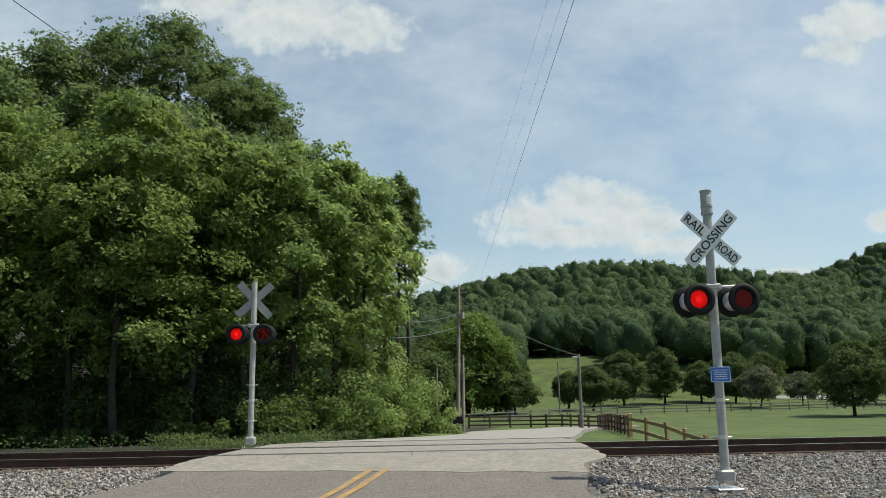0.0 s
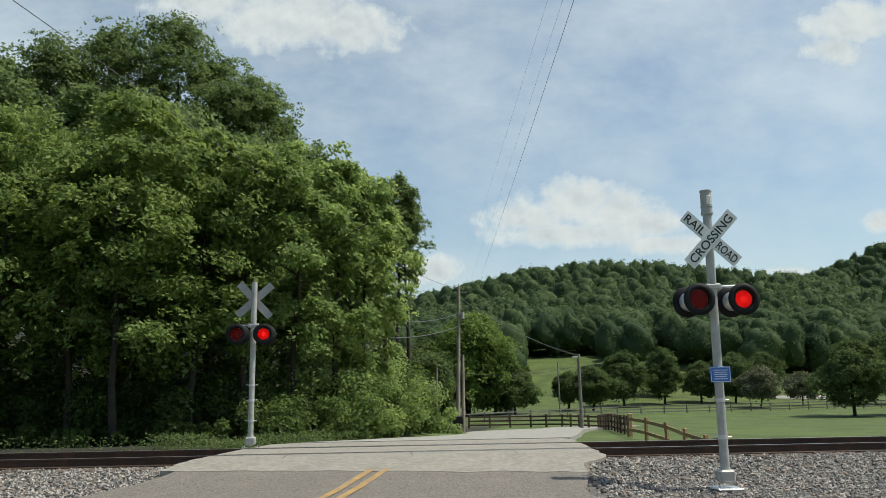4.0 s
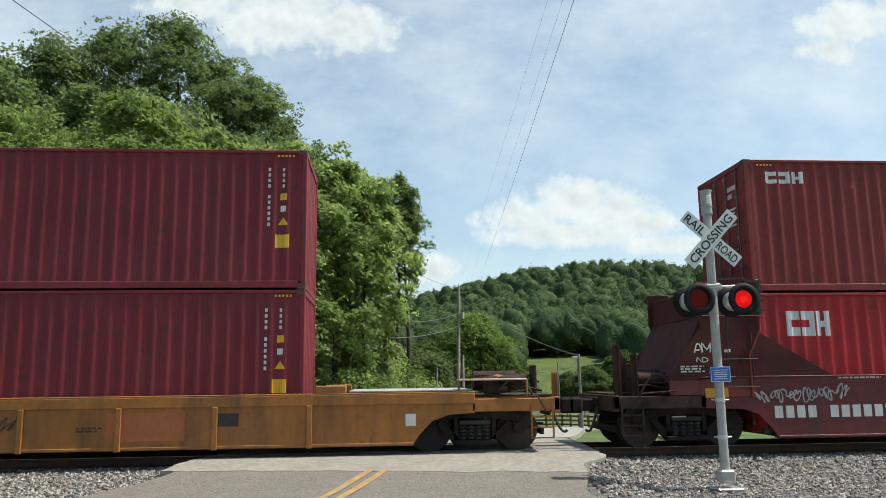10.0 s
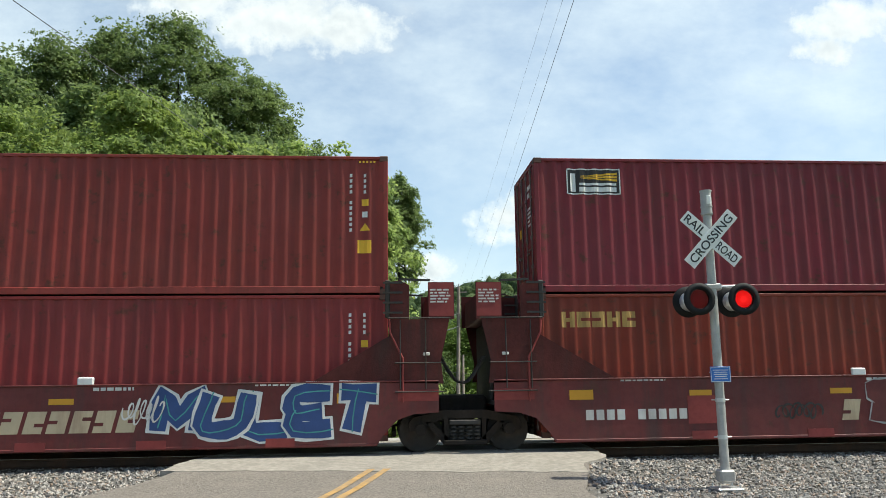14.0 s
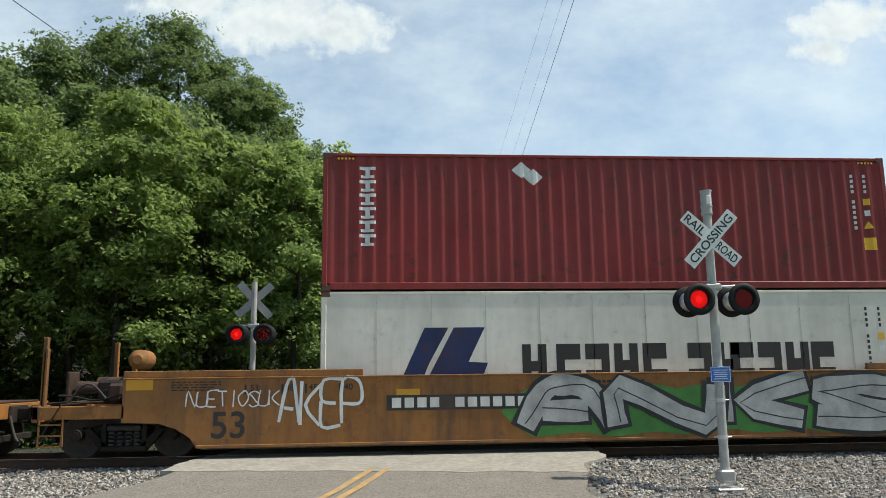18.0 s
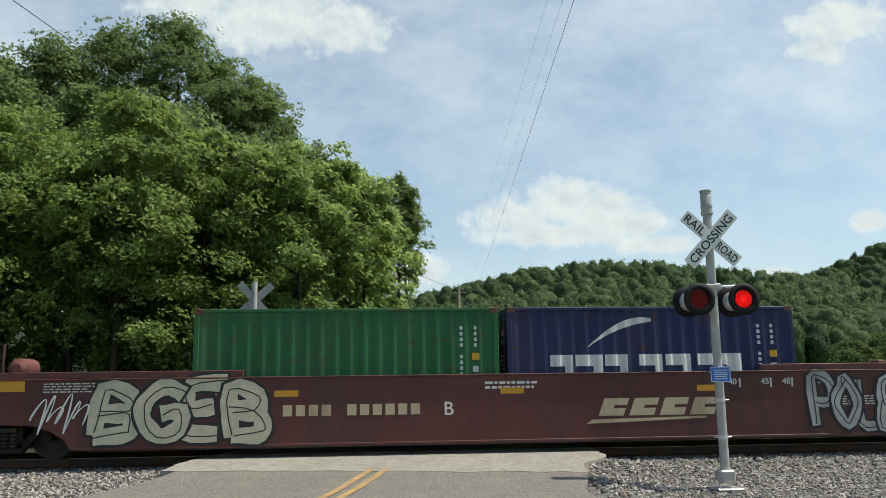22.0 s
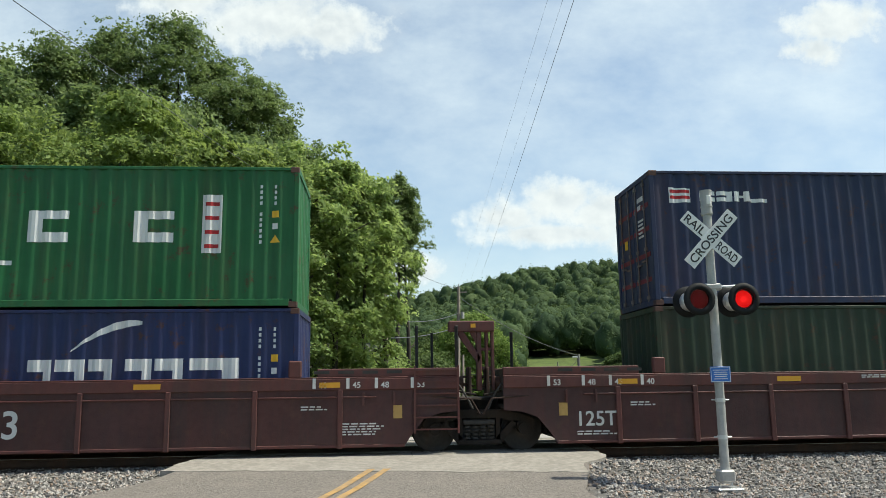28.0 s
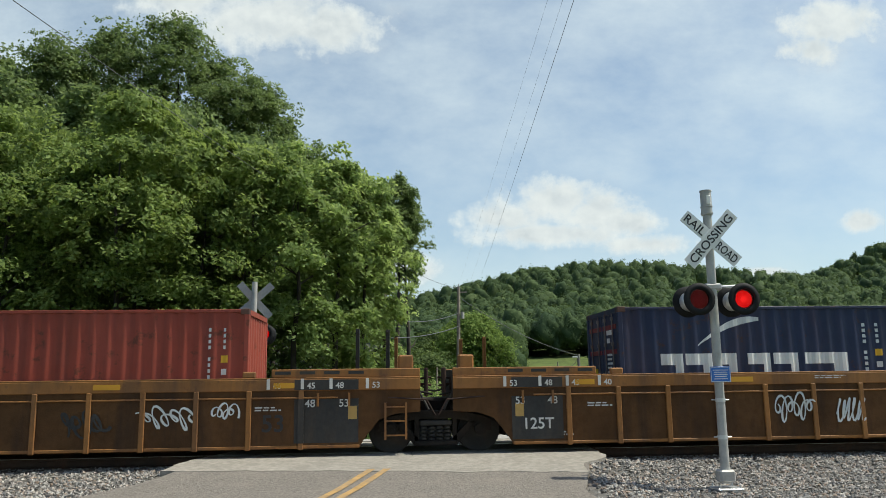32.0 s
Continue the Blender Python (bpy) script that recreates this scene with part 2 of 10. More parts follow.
# ---- builders ----
class Geo:
    """Gathers boxes, prisms and tubes into one mesh."""

    def __init__(self):
        self.v, self.f, self.s = [], [], []

    def add(self, vs, fs, smooth=False):
        o = len(self.v)
        self.v += [tuple(v) for v in vs]
        self.f += [tuple(i + o for i in f) for f in fs]
        self.s += [smooth] * len(fs)
        return self

    def box(self, x0, x1, y0, y1, z0, z1, c=0.0):
        if c <= 0:
            vs = [(x, y, z) for x in (x0, x1) for y in (y0, y1) for z in (z0, z1)]
            return self.add(vs, [(0, 1, 3, 2), (4, 6, 7, 5), (0, 4, 5, 1), (2, 3, 7, 6), (0, 2, 6, 4), (1, 5, 7, 3)])
        c = min(c, (x1 - x0) * 0.3, (y1 - y0) * 0.3, (z1 - z0) * 0.3)
        o, r = len(self.v), ((x0, x1), (y0, y1), (z0, z1))
        idx, vs, fs = {}, [], []
        for a in range(8):
            b = ((a >> 2) & 1, (a >> 1) & 1, a & 1)
            for ax in range(3):
                p = [r[k][b[k]] + (0 if k == ax else (c if b[k] == 0 else -c)) for k in range(3)]
                idx[b, ax] = len(vs)
                vs.append(p)
        for ax in range(3):
            u, w = [k for k in range(3) if k != ax]
            for e in (0, 1):
                q = []
                for s, t in ((0, 0), (1, 0), (1, 1), (0, 1)):
                    b = [0, 0, 0]
                    b[ax], b[u], b[w] = e, s, t
                    q.append(idx[tuple(b), ax])
                fs.append(tuple(q))
            for s in (0, 1):
                for t in (0, 1):
                    b0, b1 = [0, 0, 0], [0, 0, 0]
                    b0[u], b0[w], b1[u], b1[w], b1[ax] = s, t, s, t, 1
                    fs.append((idx[tuple(b0), u], idx[tuple(b0), w], idx[tuple(b1), w], idx[tuple(b1), u]))
        for a in range(8):
            b = ((a >> 2) & 1, (a >> 1) & 1, a & 1)
            fs.append((idx[b, 0], idx[b, 1], idx[b, 2]))
        return self.add(vs, fs)

    def prism(self, pts, y0, y1, axis="y"):
        """A polygon in the plane across the axis, drawn out along it."""
        n = len(pts)
        put = {"y": lambda a, b, c: (a, c, b), "x": lambda a, b, c: (c, a, b), "z": lambda a, b, c: (a, b, c)}[axis]
        vs = [put(a, b, y0) for a, b in pts] + [put(a, b, y1) for a, b in pts]
        return self.add(vs, [tuple(range(n)), tuple(range(2 * n - 1, n - 1, -1))] + [(i, (i + 1) % n, n + (i + 1) % n, n + i) for i in range(n)])

    def tube(self, p, q, r, n=10, r2=None, caps=True):
        p, q = Vector(p), Vector(q)
        d = (q - p).normalized()
        a = d.orthogonal().normalized()
        b = d.cross(a)
        r2 = r if r2 is None else r2
        ring = [(math.cos(2 * math.pi * i / n), math.sin(2 * math.pi * i / n)) for i in range(n)]
        vs = [p + (a * c + b * s) * r for c, s in ring] + [q + (a * c + b * s) * r2 for c, s in ring]
        self.add(vs, [(i, (i + 1) % n, n + (i + 1) % n, n + i) for i in range(n)], True)
        if caps:
            self.add(vs, [tuple(range(n - 1, -1, -1)), tuple(range(n, 2 * n))])
        return self

    def path(self, pts, r, n=6):
        for p, q in zip(pts, pts[1:]):
            self.tube(p, q, r, n)
        return self

    def loft(self, levels):
        """Plan outlines with the same number of corners, one above another; a corner may add to its level's height."""
        n, vs = len(levels[0][1]), []
        for z, pts in levels:
            vs += [(p[0], p[1], z + (p[2] if len(p) > 2 else 0.0)) for p in pts]
        fs = [tuple(range(n - 1, -1, -1)), tuple(range(len(vs) - n, len(vs)))]
        for k in range(len(levels) - 1):
            fs += [(k * n + i, k * n + (i + 1) % n, k * n + n + (i + 1) % n, k * n + n + i) for i in range(n)]
        return self.add(vs, fs)

    def poly(self, pts):
        return self.add(pts, [tuple(range(len(pts)))])

    def mesh(self, name):
        me = bpy.data.meshes.new(name)
        me.from_pydata(self.v, [], self.f)
        me.polygons.foreach_set("use_smooth", self.s)
        b = bmesh.new()
        b.from_mesh(me)
        bmesh.ops.recalc_face_normals(b, faces=b.faces)
        b.to_mesh(me)
        b.free()
        return me


def part(name, geo, material, parent, label=""):
    me = geo.mesh(name) if isinstance(geo, Geo) else geo
    if not me.materials:
        me.materials.append(material)
    ob = new(name, me)
    ob.parent = parent
    if label:
        ob["label"] = label
    return ob


def thing(name, m, label, category, group="", kind=""):
    ob = new(name)
    ob.empty_display_size = 0.2
    ob.matrix_basis = m
    return tagged(ob, label, category, group, kind)


def solid(name, geo, material, label, category="", group="", kind="", m=None):
    me = geo.mesh(name) if isinstance(geo, Geo) else geo
    me.materials.append(material)
    ob = new(name, me)
    if m:
        ob.matrix_basis = m
    return tagged(ob, label, category, group, kind)


def words(text, size, x, y, z, depth=0.004, align="CENTER", shear=0.0, turn=0.0, stretch=1.0):
    """Lettering in the xz plane that faces -y."""
    cu = bpy.data.curves.new("lettering", "FONT")
    cu.body, cu.size, cu.align_x, cu.align_y, cu.shear, cu.extrude = text, size, align, "CENTER", shear, depth
    cu.offset = size * 0.012
    ob = bpy.data.objects.new("lettering", cu)
    me = bpy.data.meshes.new_from_object(ob)
    me.name = "lettering"
    bpy.data.objects.remove(ob)
    me.transform(Matrix.Translation((x, y, z)) @ Matrix.Rotation(-turn, 4, "Y") @ Matrix.Rotation(math.pi / 2, 4, "X") @ Matrix.Diagonal((stretch, 1, 1, 1)))
    return me


def fitted(me, w, h):
    """Stretch lettering about the origin of its plane to a width and a height."""
    xs, zs = [v.co.x for v in me.vertices], [v.co.z for v in me.vertices]
    cx, cz = (max(xs) + min(xs)) / 2, (max(zs) + min(zs)) / 2
    me.transform(Matrix.Diagonal((w / (max(xs) - min(xs)), 1, h / (max(zs) - min(zs)), 1)) @ Matrix.Translation((-cx, 0, -cz)))
    return me


def smooth01(t):
    t = min(1.0, max(0.0, t))
    return t * t * (3 - 2 * t)


def lerp_table(v, table):
    for (a, za), (b, zb) in zip(table, table[1:]):
        if v <= b:
            return za + (zb - za) * max(0.0, (v - a)) / (b - a)
    return table[-1][1]


def woods_floor(m):
    """Brown leaf litter for grass under the trackside trees, darkened to imitate their shade."""
    n, l = m.node_tree.nodes, m.node_tree.links
    p = n["Principled BSDF"]
    old = p.inputs["Base Color"].links[0].from_socket
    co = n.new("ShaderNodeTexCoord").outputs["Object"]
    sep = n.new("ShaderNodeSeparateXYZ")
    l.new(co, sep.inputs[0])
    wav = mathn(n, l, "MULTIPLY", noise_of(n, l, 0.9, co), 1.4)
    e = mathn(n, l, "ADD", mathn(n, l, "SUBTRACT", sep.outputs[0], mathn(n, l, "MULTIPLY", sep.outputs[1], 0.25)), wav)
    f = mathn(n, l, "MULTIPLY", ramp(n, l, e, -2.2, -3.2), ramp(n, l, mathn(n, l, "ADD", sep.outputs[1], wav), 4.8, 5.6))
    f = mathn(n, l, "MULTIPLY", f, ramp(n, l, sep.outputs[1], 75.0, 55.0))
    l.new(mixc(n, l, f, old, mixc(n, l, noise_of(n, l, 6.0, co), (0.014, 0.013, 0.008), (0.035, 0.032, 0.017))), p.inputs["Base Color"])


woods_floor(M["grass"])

# ---- ground ----
SLOPE = [(-60, -0.62), (-8, -0.62), (-4.0, -0.62), (-2.4, -0.52), (-1.5, -0.42), (1.5, -0.36), (3.2, -0.34), (8, -0.5), (15, -0.95), (30, -1.8), (45, -2.7), (52, -2.95), (75, -3.95), (125, -4.1), (150, -2.0), (185, 4.5)]


def road_x(y):
    return 0.25 + 0.27 * (y + 1.0)


def hills(x, y):
    rise = smooth01((y - 150) / 300)
    ridge = 60.5 * math.exp(-((x - 125) / (140 if x < 125 else 200)) ** 2) + 76 * math.exp(-((x - 375) / 90) ** 2) + 30 * math.exp(-((x + 160) / 130) ** 2)
    fall = 1.0 if y < 430 else max(0.15, math.exp(-((y - 430) / 260) ** 2))
    return rise * ridge * 0.93 * fall


def left_bank(x, y):
    return smooth01((4.0 - x + (y - 12) * 0.03) / 9.0) * min(14.0, max(0.0, (y - 13) * 0.21)) * (1 - smooth01((y - 90) / 60) * 0.8)


def ground_z(x, y):
    base = lerp_table(y, SLOPE) if y < 185 else 4.5 * (1 - smooth01((y - 185) / 60)) + 1.5 * smooth01((y - 185) / 60)
    dip = smooth01((x - 7.5) / 3.5) * lerp_table(y, [(3.0, 0.0), (6.0, 0.9), (8.0, 1.3), (15.0, 0.9), (26.0, 0.28), (36.0, 0.0), (40.0, 0.0)])
    return base - dip + hills(x, y) + left_bank(x, y) + 0.12 * noise.noise((x * 0.11, y * 0.11, 0)) * smooth01((abs(y) - 9) / 20)


def spread(a, b, fine_a, fine_b, step, growth=1.22):
    vals = list(np.arange(fine_a, fine_b + 1e-6, step))
    s, v = step, fine_a
    left, right = [], []
    while v > a:
        s *= growth
        v -= s
        left.append(v)
    s, v = step, fine_b
    while v < b:
        s *= growth
        v += s
        right.append(v)
    return left[::-1] + vals + right


def ground():
    xs, ys = spread(-2500, 2500, -40, 130, 3.0), spread(-2500, 2500, -6, 60, 1.0, 1.13)
    vs = [(x, y, ground_z(x, y) - (0.05 if abs(y) < 3 else 0.0)) for y in ys for x in xs]
    w = len(xs)
    fs = [(j * w + i, j * w + i + 1, (j + 1) * w + i + 1, (j + 1) * w + i) for j in range(len(ys) - 1) for i in range(w - 1)]
    g = Geo()
    g.add(vs, fs, True)
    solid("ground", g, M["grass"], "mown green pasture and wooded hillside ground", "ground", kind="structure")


ground()


# ---- road and crossing ----
def road_z(y):
    return lerp_table(y, [(-60, -0.36), (-6, -0.34), (-4.2, -0.24), (-2.6, -0.09), (-1.6, -0.005), (1.7, -0.005), (3.2, -0.1), (8, -0.42), (15, -0.87), (30, -1.72), (45, -2.6), (58, -3.1)])


def strip(ys, left, right, lift, across=10, crown=0.0):
    g = Geo()
    vs, n = [], across + 1
    for y in ys:
        for i in range(n):
            t = i / across
            x = left(y) + (right(y) - left(y)) * t
            vs.append((x, y, road_z(y) + lift + crown * (1 - (2 * t - 1) ** 2)))
    top = len(vs)
    vs += [(x, y, z - 0.25) for x, y, z in vs]
    fs = []
    for j in range(len(ys) - 1):
        for i in range(across):
            a = j * n + i
            fs.append((a, a + 1, a + n + 1, a + n))
        a, b = j * n, j * n + across
        fs += [(a, a + n, a + n + top, a + top), (b + n, b, b + top, b + n + top)]
    fs += [tuple(x for x in (i, i + top, i + 1 + top, i + 1)) for i in range(across)]
    e = (len(ys) - 1) * n
    fs += [(e + i + 1, e + i + 1 + top, e + i + top, e + i) for i in range(across)]
    return g.add(vs, fs, False)


def wob(y, k, a=0.06):
    return a * noise.noise((y * 1.3, k, 0.3))


road_l = lambda y: road_x(y) - 3.45 - 0.5 * smooth01((-3.0 - y) / 1.6) + wob(y, 2.0)
road_r = lambda y: road_x(y) + 3.88 + wob(y, 5.0) + 1.6 * smooth01((-4.5 - y) / 4)
near_ys = list(np.arange(-40, -6, 2.0)) + list(np.arange(-6, -2.5, 0.12)) + [-2.55]
solid("road", strip(near_ys, road_l, road_r, 0.0), M["asphalt"], "worn grey asphalt road leading up to the crossing", "road", kind="structure")


def bend(y):
    return road_x(y) + 0.012 * max(0, y - 30) ** 2


far_ys = list(np.arange(3.1, 51, 1.0))
solid("road_beyond", strip(far_ys, lambda y: bend(y) - 3.4 + wob(y, 7), lambda y: bend(y) + 3.4 + wob(y, 9), 0.02), M["asphalt_pale"], "pale asphalt road running down to the pasture fence", "road", kind="structure")


def crossing():
    th = thing("grade_crossing", pose(0, 0, 0), "pale concrete crossing slabs between the rails with dark rubber seams", "crossing", kind="structure")
    lx = lambda y: road_x(y) - 3.72
    g, cols, rows = Geo(), 40, 10
    vs = []
    for i in range(cols + 1):
        for j in range(rows + 1):
            t = i / cols
            xn = -4.55 + 8.15 * t
            yn = -2.98 - 0.1 * xn + 0.1 * noise.noise((xn * 1.1, 0.4, 0)) + 0.05 * noise.noise((xn * 4, 1.4, 0))
            y = yn + (-0.86 - yn) * j / rows
            x0 = road_x(y) - 3.72 + wob(y * 3, 4.0, 0.1)
            x1 = lerp_table(y, [(-4, 3.5), (-2.75, 3.57), (-2.5, 3.7), (-2.25, 4.18), (-1.2, 4.24), (-0.86, 4.26)]) + wob(y * 4, 6.0, 0.07)
            vs.append((x0 + (x1 - x0) * t, y, road_z(y) + 0.007))
    k = len(vs)
    vs += [(x, y, z - 0.2) for x, y, z in vs]
    w = rows + 1
    fs = [(i * w + j, (i + 1) * w + j, (i + 1) * w + j + 1, i * w + j + 1) for i in range(cols) for j in range(rows)]
    rim = [i * w for i in range(cols + 1)] + [cols * w + j for j in range(1, w)] + [i * w + rows for i in range(cols - 1, -1, -1)] + [j for j in range(rows - 1, 0, -1)]
    fs += [(a, b, b + k, a + k) for a, b in zip(rim, rim[1:] + rim[:1])]
    g.add(vs, fs)
    part("approach_slab", g, M["concrete"], th)
    for a, b, nm in ((-0.60, 0.60, "gauge_slab"), (0.86, 3.15, "far_slab")):
        ys = [a + (b - a) * i / 8 for i in range(9)]
        part(nm, strip(ys, lx if a < 0 else (lambda y: road_x(y) - 3.6), lambda y: 4.3 + 0.06 * (y + 0.6), 0.004, 14), M["concrete"], th)
    for y in (-0.83, -0.635, 0.635, 0.83):
        g = Geo()
        g.box(road_x(y) - 3.7, 4.24, y - 0.028, y + 0.028, -0.16, -0.006)
        part("seam", g, M["rubber"], th, "dark rubber flange strip")
    for x in (-1.9, 0.55, 2.6):
        g = Geo()
        g.box(x - 0.006, x + 0.006, -1.55, -0.9, -0.1, 0.0035)
        part("joint", g, M["rubber"], th)


crossing()


def centre_lines():
    for k in (-0.135, 0.135):
        g = Geo()
        ys = list(np.arange(-7.0, -2.8, 0.25)) + [-2.78]
        for a, b in zip(ys, ys[1:]):
            za, zb = road_z(a) + 0.012, road_z(b) + 0.012
            ca, cb = -0.08 + 0.34 * (a + 2.8) + k, -0.08 + 0.34 * (b + 2.8) + k
            g.poly([(ca - 0.065, a, za), (ca + 0.065, a, za), (cb + 0.065, b, zb), (cb - 0.065, b, zb)])
        solid("centre_line", g, M["yellow_line"], "faded double yellow centre line painted on the road", "road marking", "double centre line", "structure")


centre_lines()


# ---- track ----
def track():
    prof = [(-0.076, -0.178), (0.076, -0.178), (0.076, -0.165), (0.012, -0.145), (0.011, -0.045), (0.036, -0.036), (0.036, -0.003), (-0.036, -0.003), (-0.036, -0.036), (-0.011, -0.045), (-0.012, -0.145), (-0.076, -0.165)]
    th = thing("railway_track", pose(0, 0, 0), "single railway track with rusty rails and shiny running tops", "track", kind="structure")
    for y in (-0.753, 0.753):
        g = Geo()
        g.prism([(y + a, b) for a, b in prof], -420, 420, "x")
        r = part("rail", g, M["rail"], th, "dark rusty steel rail")
        g = Geo()
        g.box(-420, 420, y - 0.028, y + 0.028, -0.003, 0.0)
        part("running_surface", g, M["rail_top"], r, "polished bright rail head")
    tie = Geo().box(-0.115, 0.115, -1.3, 1.3, -0.36, -0.18, 0.012).mesh("tie")
    tie.materials.append(M["tie"])
    for i in range(-56, 57):
        x = i * 0.51 + random.uniform(-0.03, 0.03)
        if -3.2 < x < 4.3:
            continue
        t = new("tie", tie)
        t.parent = th
        t.matrix_basis = pose(x, random.uniform(-0.04, 0.04), random.uniform(-0.008, 0.004), 0, 0, random.uniform(-1, 1))
    g = Geo()
    for i in list(range(-400, -56)) + list(range(57, 400)):
        x = i * 0.51
        g.box(x - 0.115, x + 0.115, -1.3, 1.3, -0.36, -0.18)
    ob = part("tie_row", g, M["tie"], th)
    ob["kind"] = "stuff"


track()


# ---- ballast ----
def stone_mat():
    m, n, l, p = nodes_of("stone")
    g = n.new("ShaderNodeNewGeometry").outputs["Random Per Island"]
    k = n.new("ShaderNodeValToRGB")
    els = k.color_ramp.elements
    els[0].position, els[0].color = 0.0, (0.13, 0.12, 0.11, 1)
    els[1].position, els[1].color = 1.0, (0.54, 0.505, 0.46, 1)
    for pos, c in ((0.35, (0.26, 0.243, 0.222)), (0.65, (0.4, 0.375, 0.342)), (0.85, (0.3, 0.22, 0.165))):
        e = els.new(pos)
        e.color = (*c, 1)
    l.new(g, k.inputs[0])
    l.new(k.outputs[0], p.inputs["Base Color"])
    p.inputs["Roughness"].default_value, p.inputs["Specular IOR Level"].default_value = 0.95, 0.1
    return m


M["stone"] = stone_mat()


def quick_mesh(name, verts, sizes, loops, material, smooth=False):
    """A mesh from flat numpy arrays of corners and face sizes."""
    me = bpy.data.meshes.new(name)
    me.vertices.add(len(verts))
    me.vertices.foreach_set("co", np.asarray(verts, np.float32).ravel())
    me.loops.add(len(loops))
    me.loops.foreach_set("vertex_index", np.asarray(loops, np.int32))
    me.polygons.add(len(sizes))
    me.polygons.foreach_set("loop_start", np.concatenate([[0], np.cumsum(sizes)[:-1]]).astype(np.int32))
    me.polygons.foreach_set("use_smooth", np.full(len(sizes), smooth))
    me.update(calc_edges=True)
    me.validate()
    me.materials.append(material)
    return me


BED_Y = [-8.0, -4.6, -3.9, -3.2, -2.9, -2.6, -2.3, -2.0, -1.75, -1.5, -0.6, 0.6, 1.5, 2.1, 2.8, 3.4]
BED_Z = [-0.56, -0.455, -0.42, -0.39, -0.365, -0.34, -0.305, -0.27, -0.24, -0.215, -0.215, -0.215, -0.215, -0.28, -0.36, -0.6]


def bed_z(x, y):
    """The stone bed, banked up against the edge of the approach."""
    z = np.interp(y, BED_Y, BED_Z)
    edge = np.interp(y, [-40, -6, -4.2, -2.6, -1.6], [-0.4, -0.4, -0.29, -0.14, -0.06])
    near = np.exp(-(np.clip(x - np.interp(y, [-3.2, -2.4], [3.45, 4.15]), 0, None) / 0.7) ** 2) * (x > 1)
    return z + np.clip(edge - z, 0, None) * near * np.clip((-1.4 - y) / 0.7, 0, 1)


def ballast():
    rng = np.random.default_rng(7)
    g = Geo()
    xs = list(np.arange(-420, -20, 20.0)) + list(np.arange(-20, 22, 0.5)) + list(np.arange(22, 420, 20.0))
    ys = BED_Y
    vs = [(x, y, float(bed_z(x, y)) - 0.015 + 0.02 * noise.noise((x, y, 0))) for x in xs for y in ys]
    w = len(ys)
    g.add(vs, [(i * w + j, i * w + j + 1, (i + 1) * w + j + 1, (i + 1) * w + j) for i in range(len(xs) - 1) for j in range(w - 1)], True)
    solid("ballast_bed", g, M["ballast_bed"], "grey crushed stone bed under the track", "ballast", kind="structure")
    n = 84000
    x = rng.uniform(-13, 17, n)
    y = rng.uniform(-5.8, 2.6, n)
    rx = 0.25 + 0.27 * (y + 1.0)
    keep = ((x < rx - 3.6 - np.where(y < -3.0, 0.3, 0)) | (x > np.where(y < 3.0, np.interp(y, [-5.8, -4, -2.65, -2.2, -2.05, -0.9], [3.4, 3.5, 3.57, 4.0, 4.18, 4.28]) - 0.06 - 0.3 * rng.random(n) ** 5, rx + 4.05))) & ((y < 1.0) | (rng.random(n) < 0.4))
    x, y = x[keep], y[keep]
    z = bed_z(x, y) + rng.uniform(-0.012, 0.03, len(x))
    s = rng.uniform(0.019, 0.044, len(x))
    base = np.array([(1, 0, 0), (-1, 0, 0), (0, 1, 0), (0, -1, 0), (0, 0, 1), (0, 0, -1)], float)
    tri = np.array([(0, 2, 4), (2, 1, 4), (1, 3, 4), (3, 0, 4), (2, 0, 5), (1, 2, 5), (3, 1, 5), (0, 3, 5)])
    k = len(x)
    v = base[None] * rng.uniform(0.55, 1.25, (k, 6, 3)) + rng.uniform(-0.3, 0.3, (k, 6, 3))
    v = v * s[:, None, None]
    v[:, :, 2] *= 0.8
    v += np.stack([x, y, z], 1)[:, None, :]
    loops = (tri[None] + 6 * np.arange(k)[:, None, None]).ravel()
    me = quick_mesh("ballast_stones", v.reshape(-1, 3), np.full(8 * k, 3), loops, M["stone"])
    tagged(new("ballast_stones", me), "loose grey and rusty crushed ballast stones beside the rails", "gravel", kind="stuff")


# bed colour is darkened to imitate shadow in the gaps between stones
M["ballast_bed"] = mat("ballast_bed", (0.13, 0.12, 0.108), 0.95, var=0.3, scale=8, dirt=(0.12, 0.08, 0.06), dirt_amt=0.5, streak=False, bump=1.0, bscale=25)
ballast()


# ---- sky with drifting clouds ----
def ramp_to(n, l, fac, lo, hi, a, b):
    k = ramp(n, l, fac, lo, hi).node
    k.inputs[3].default_value, k.inputs[4].default_value = a, b
    return k.outputs[0]


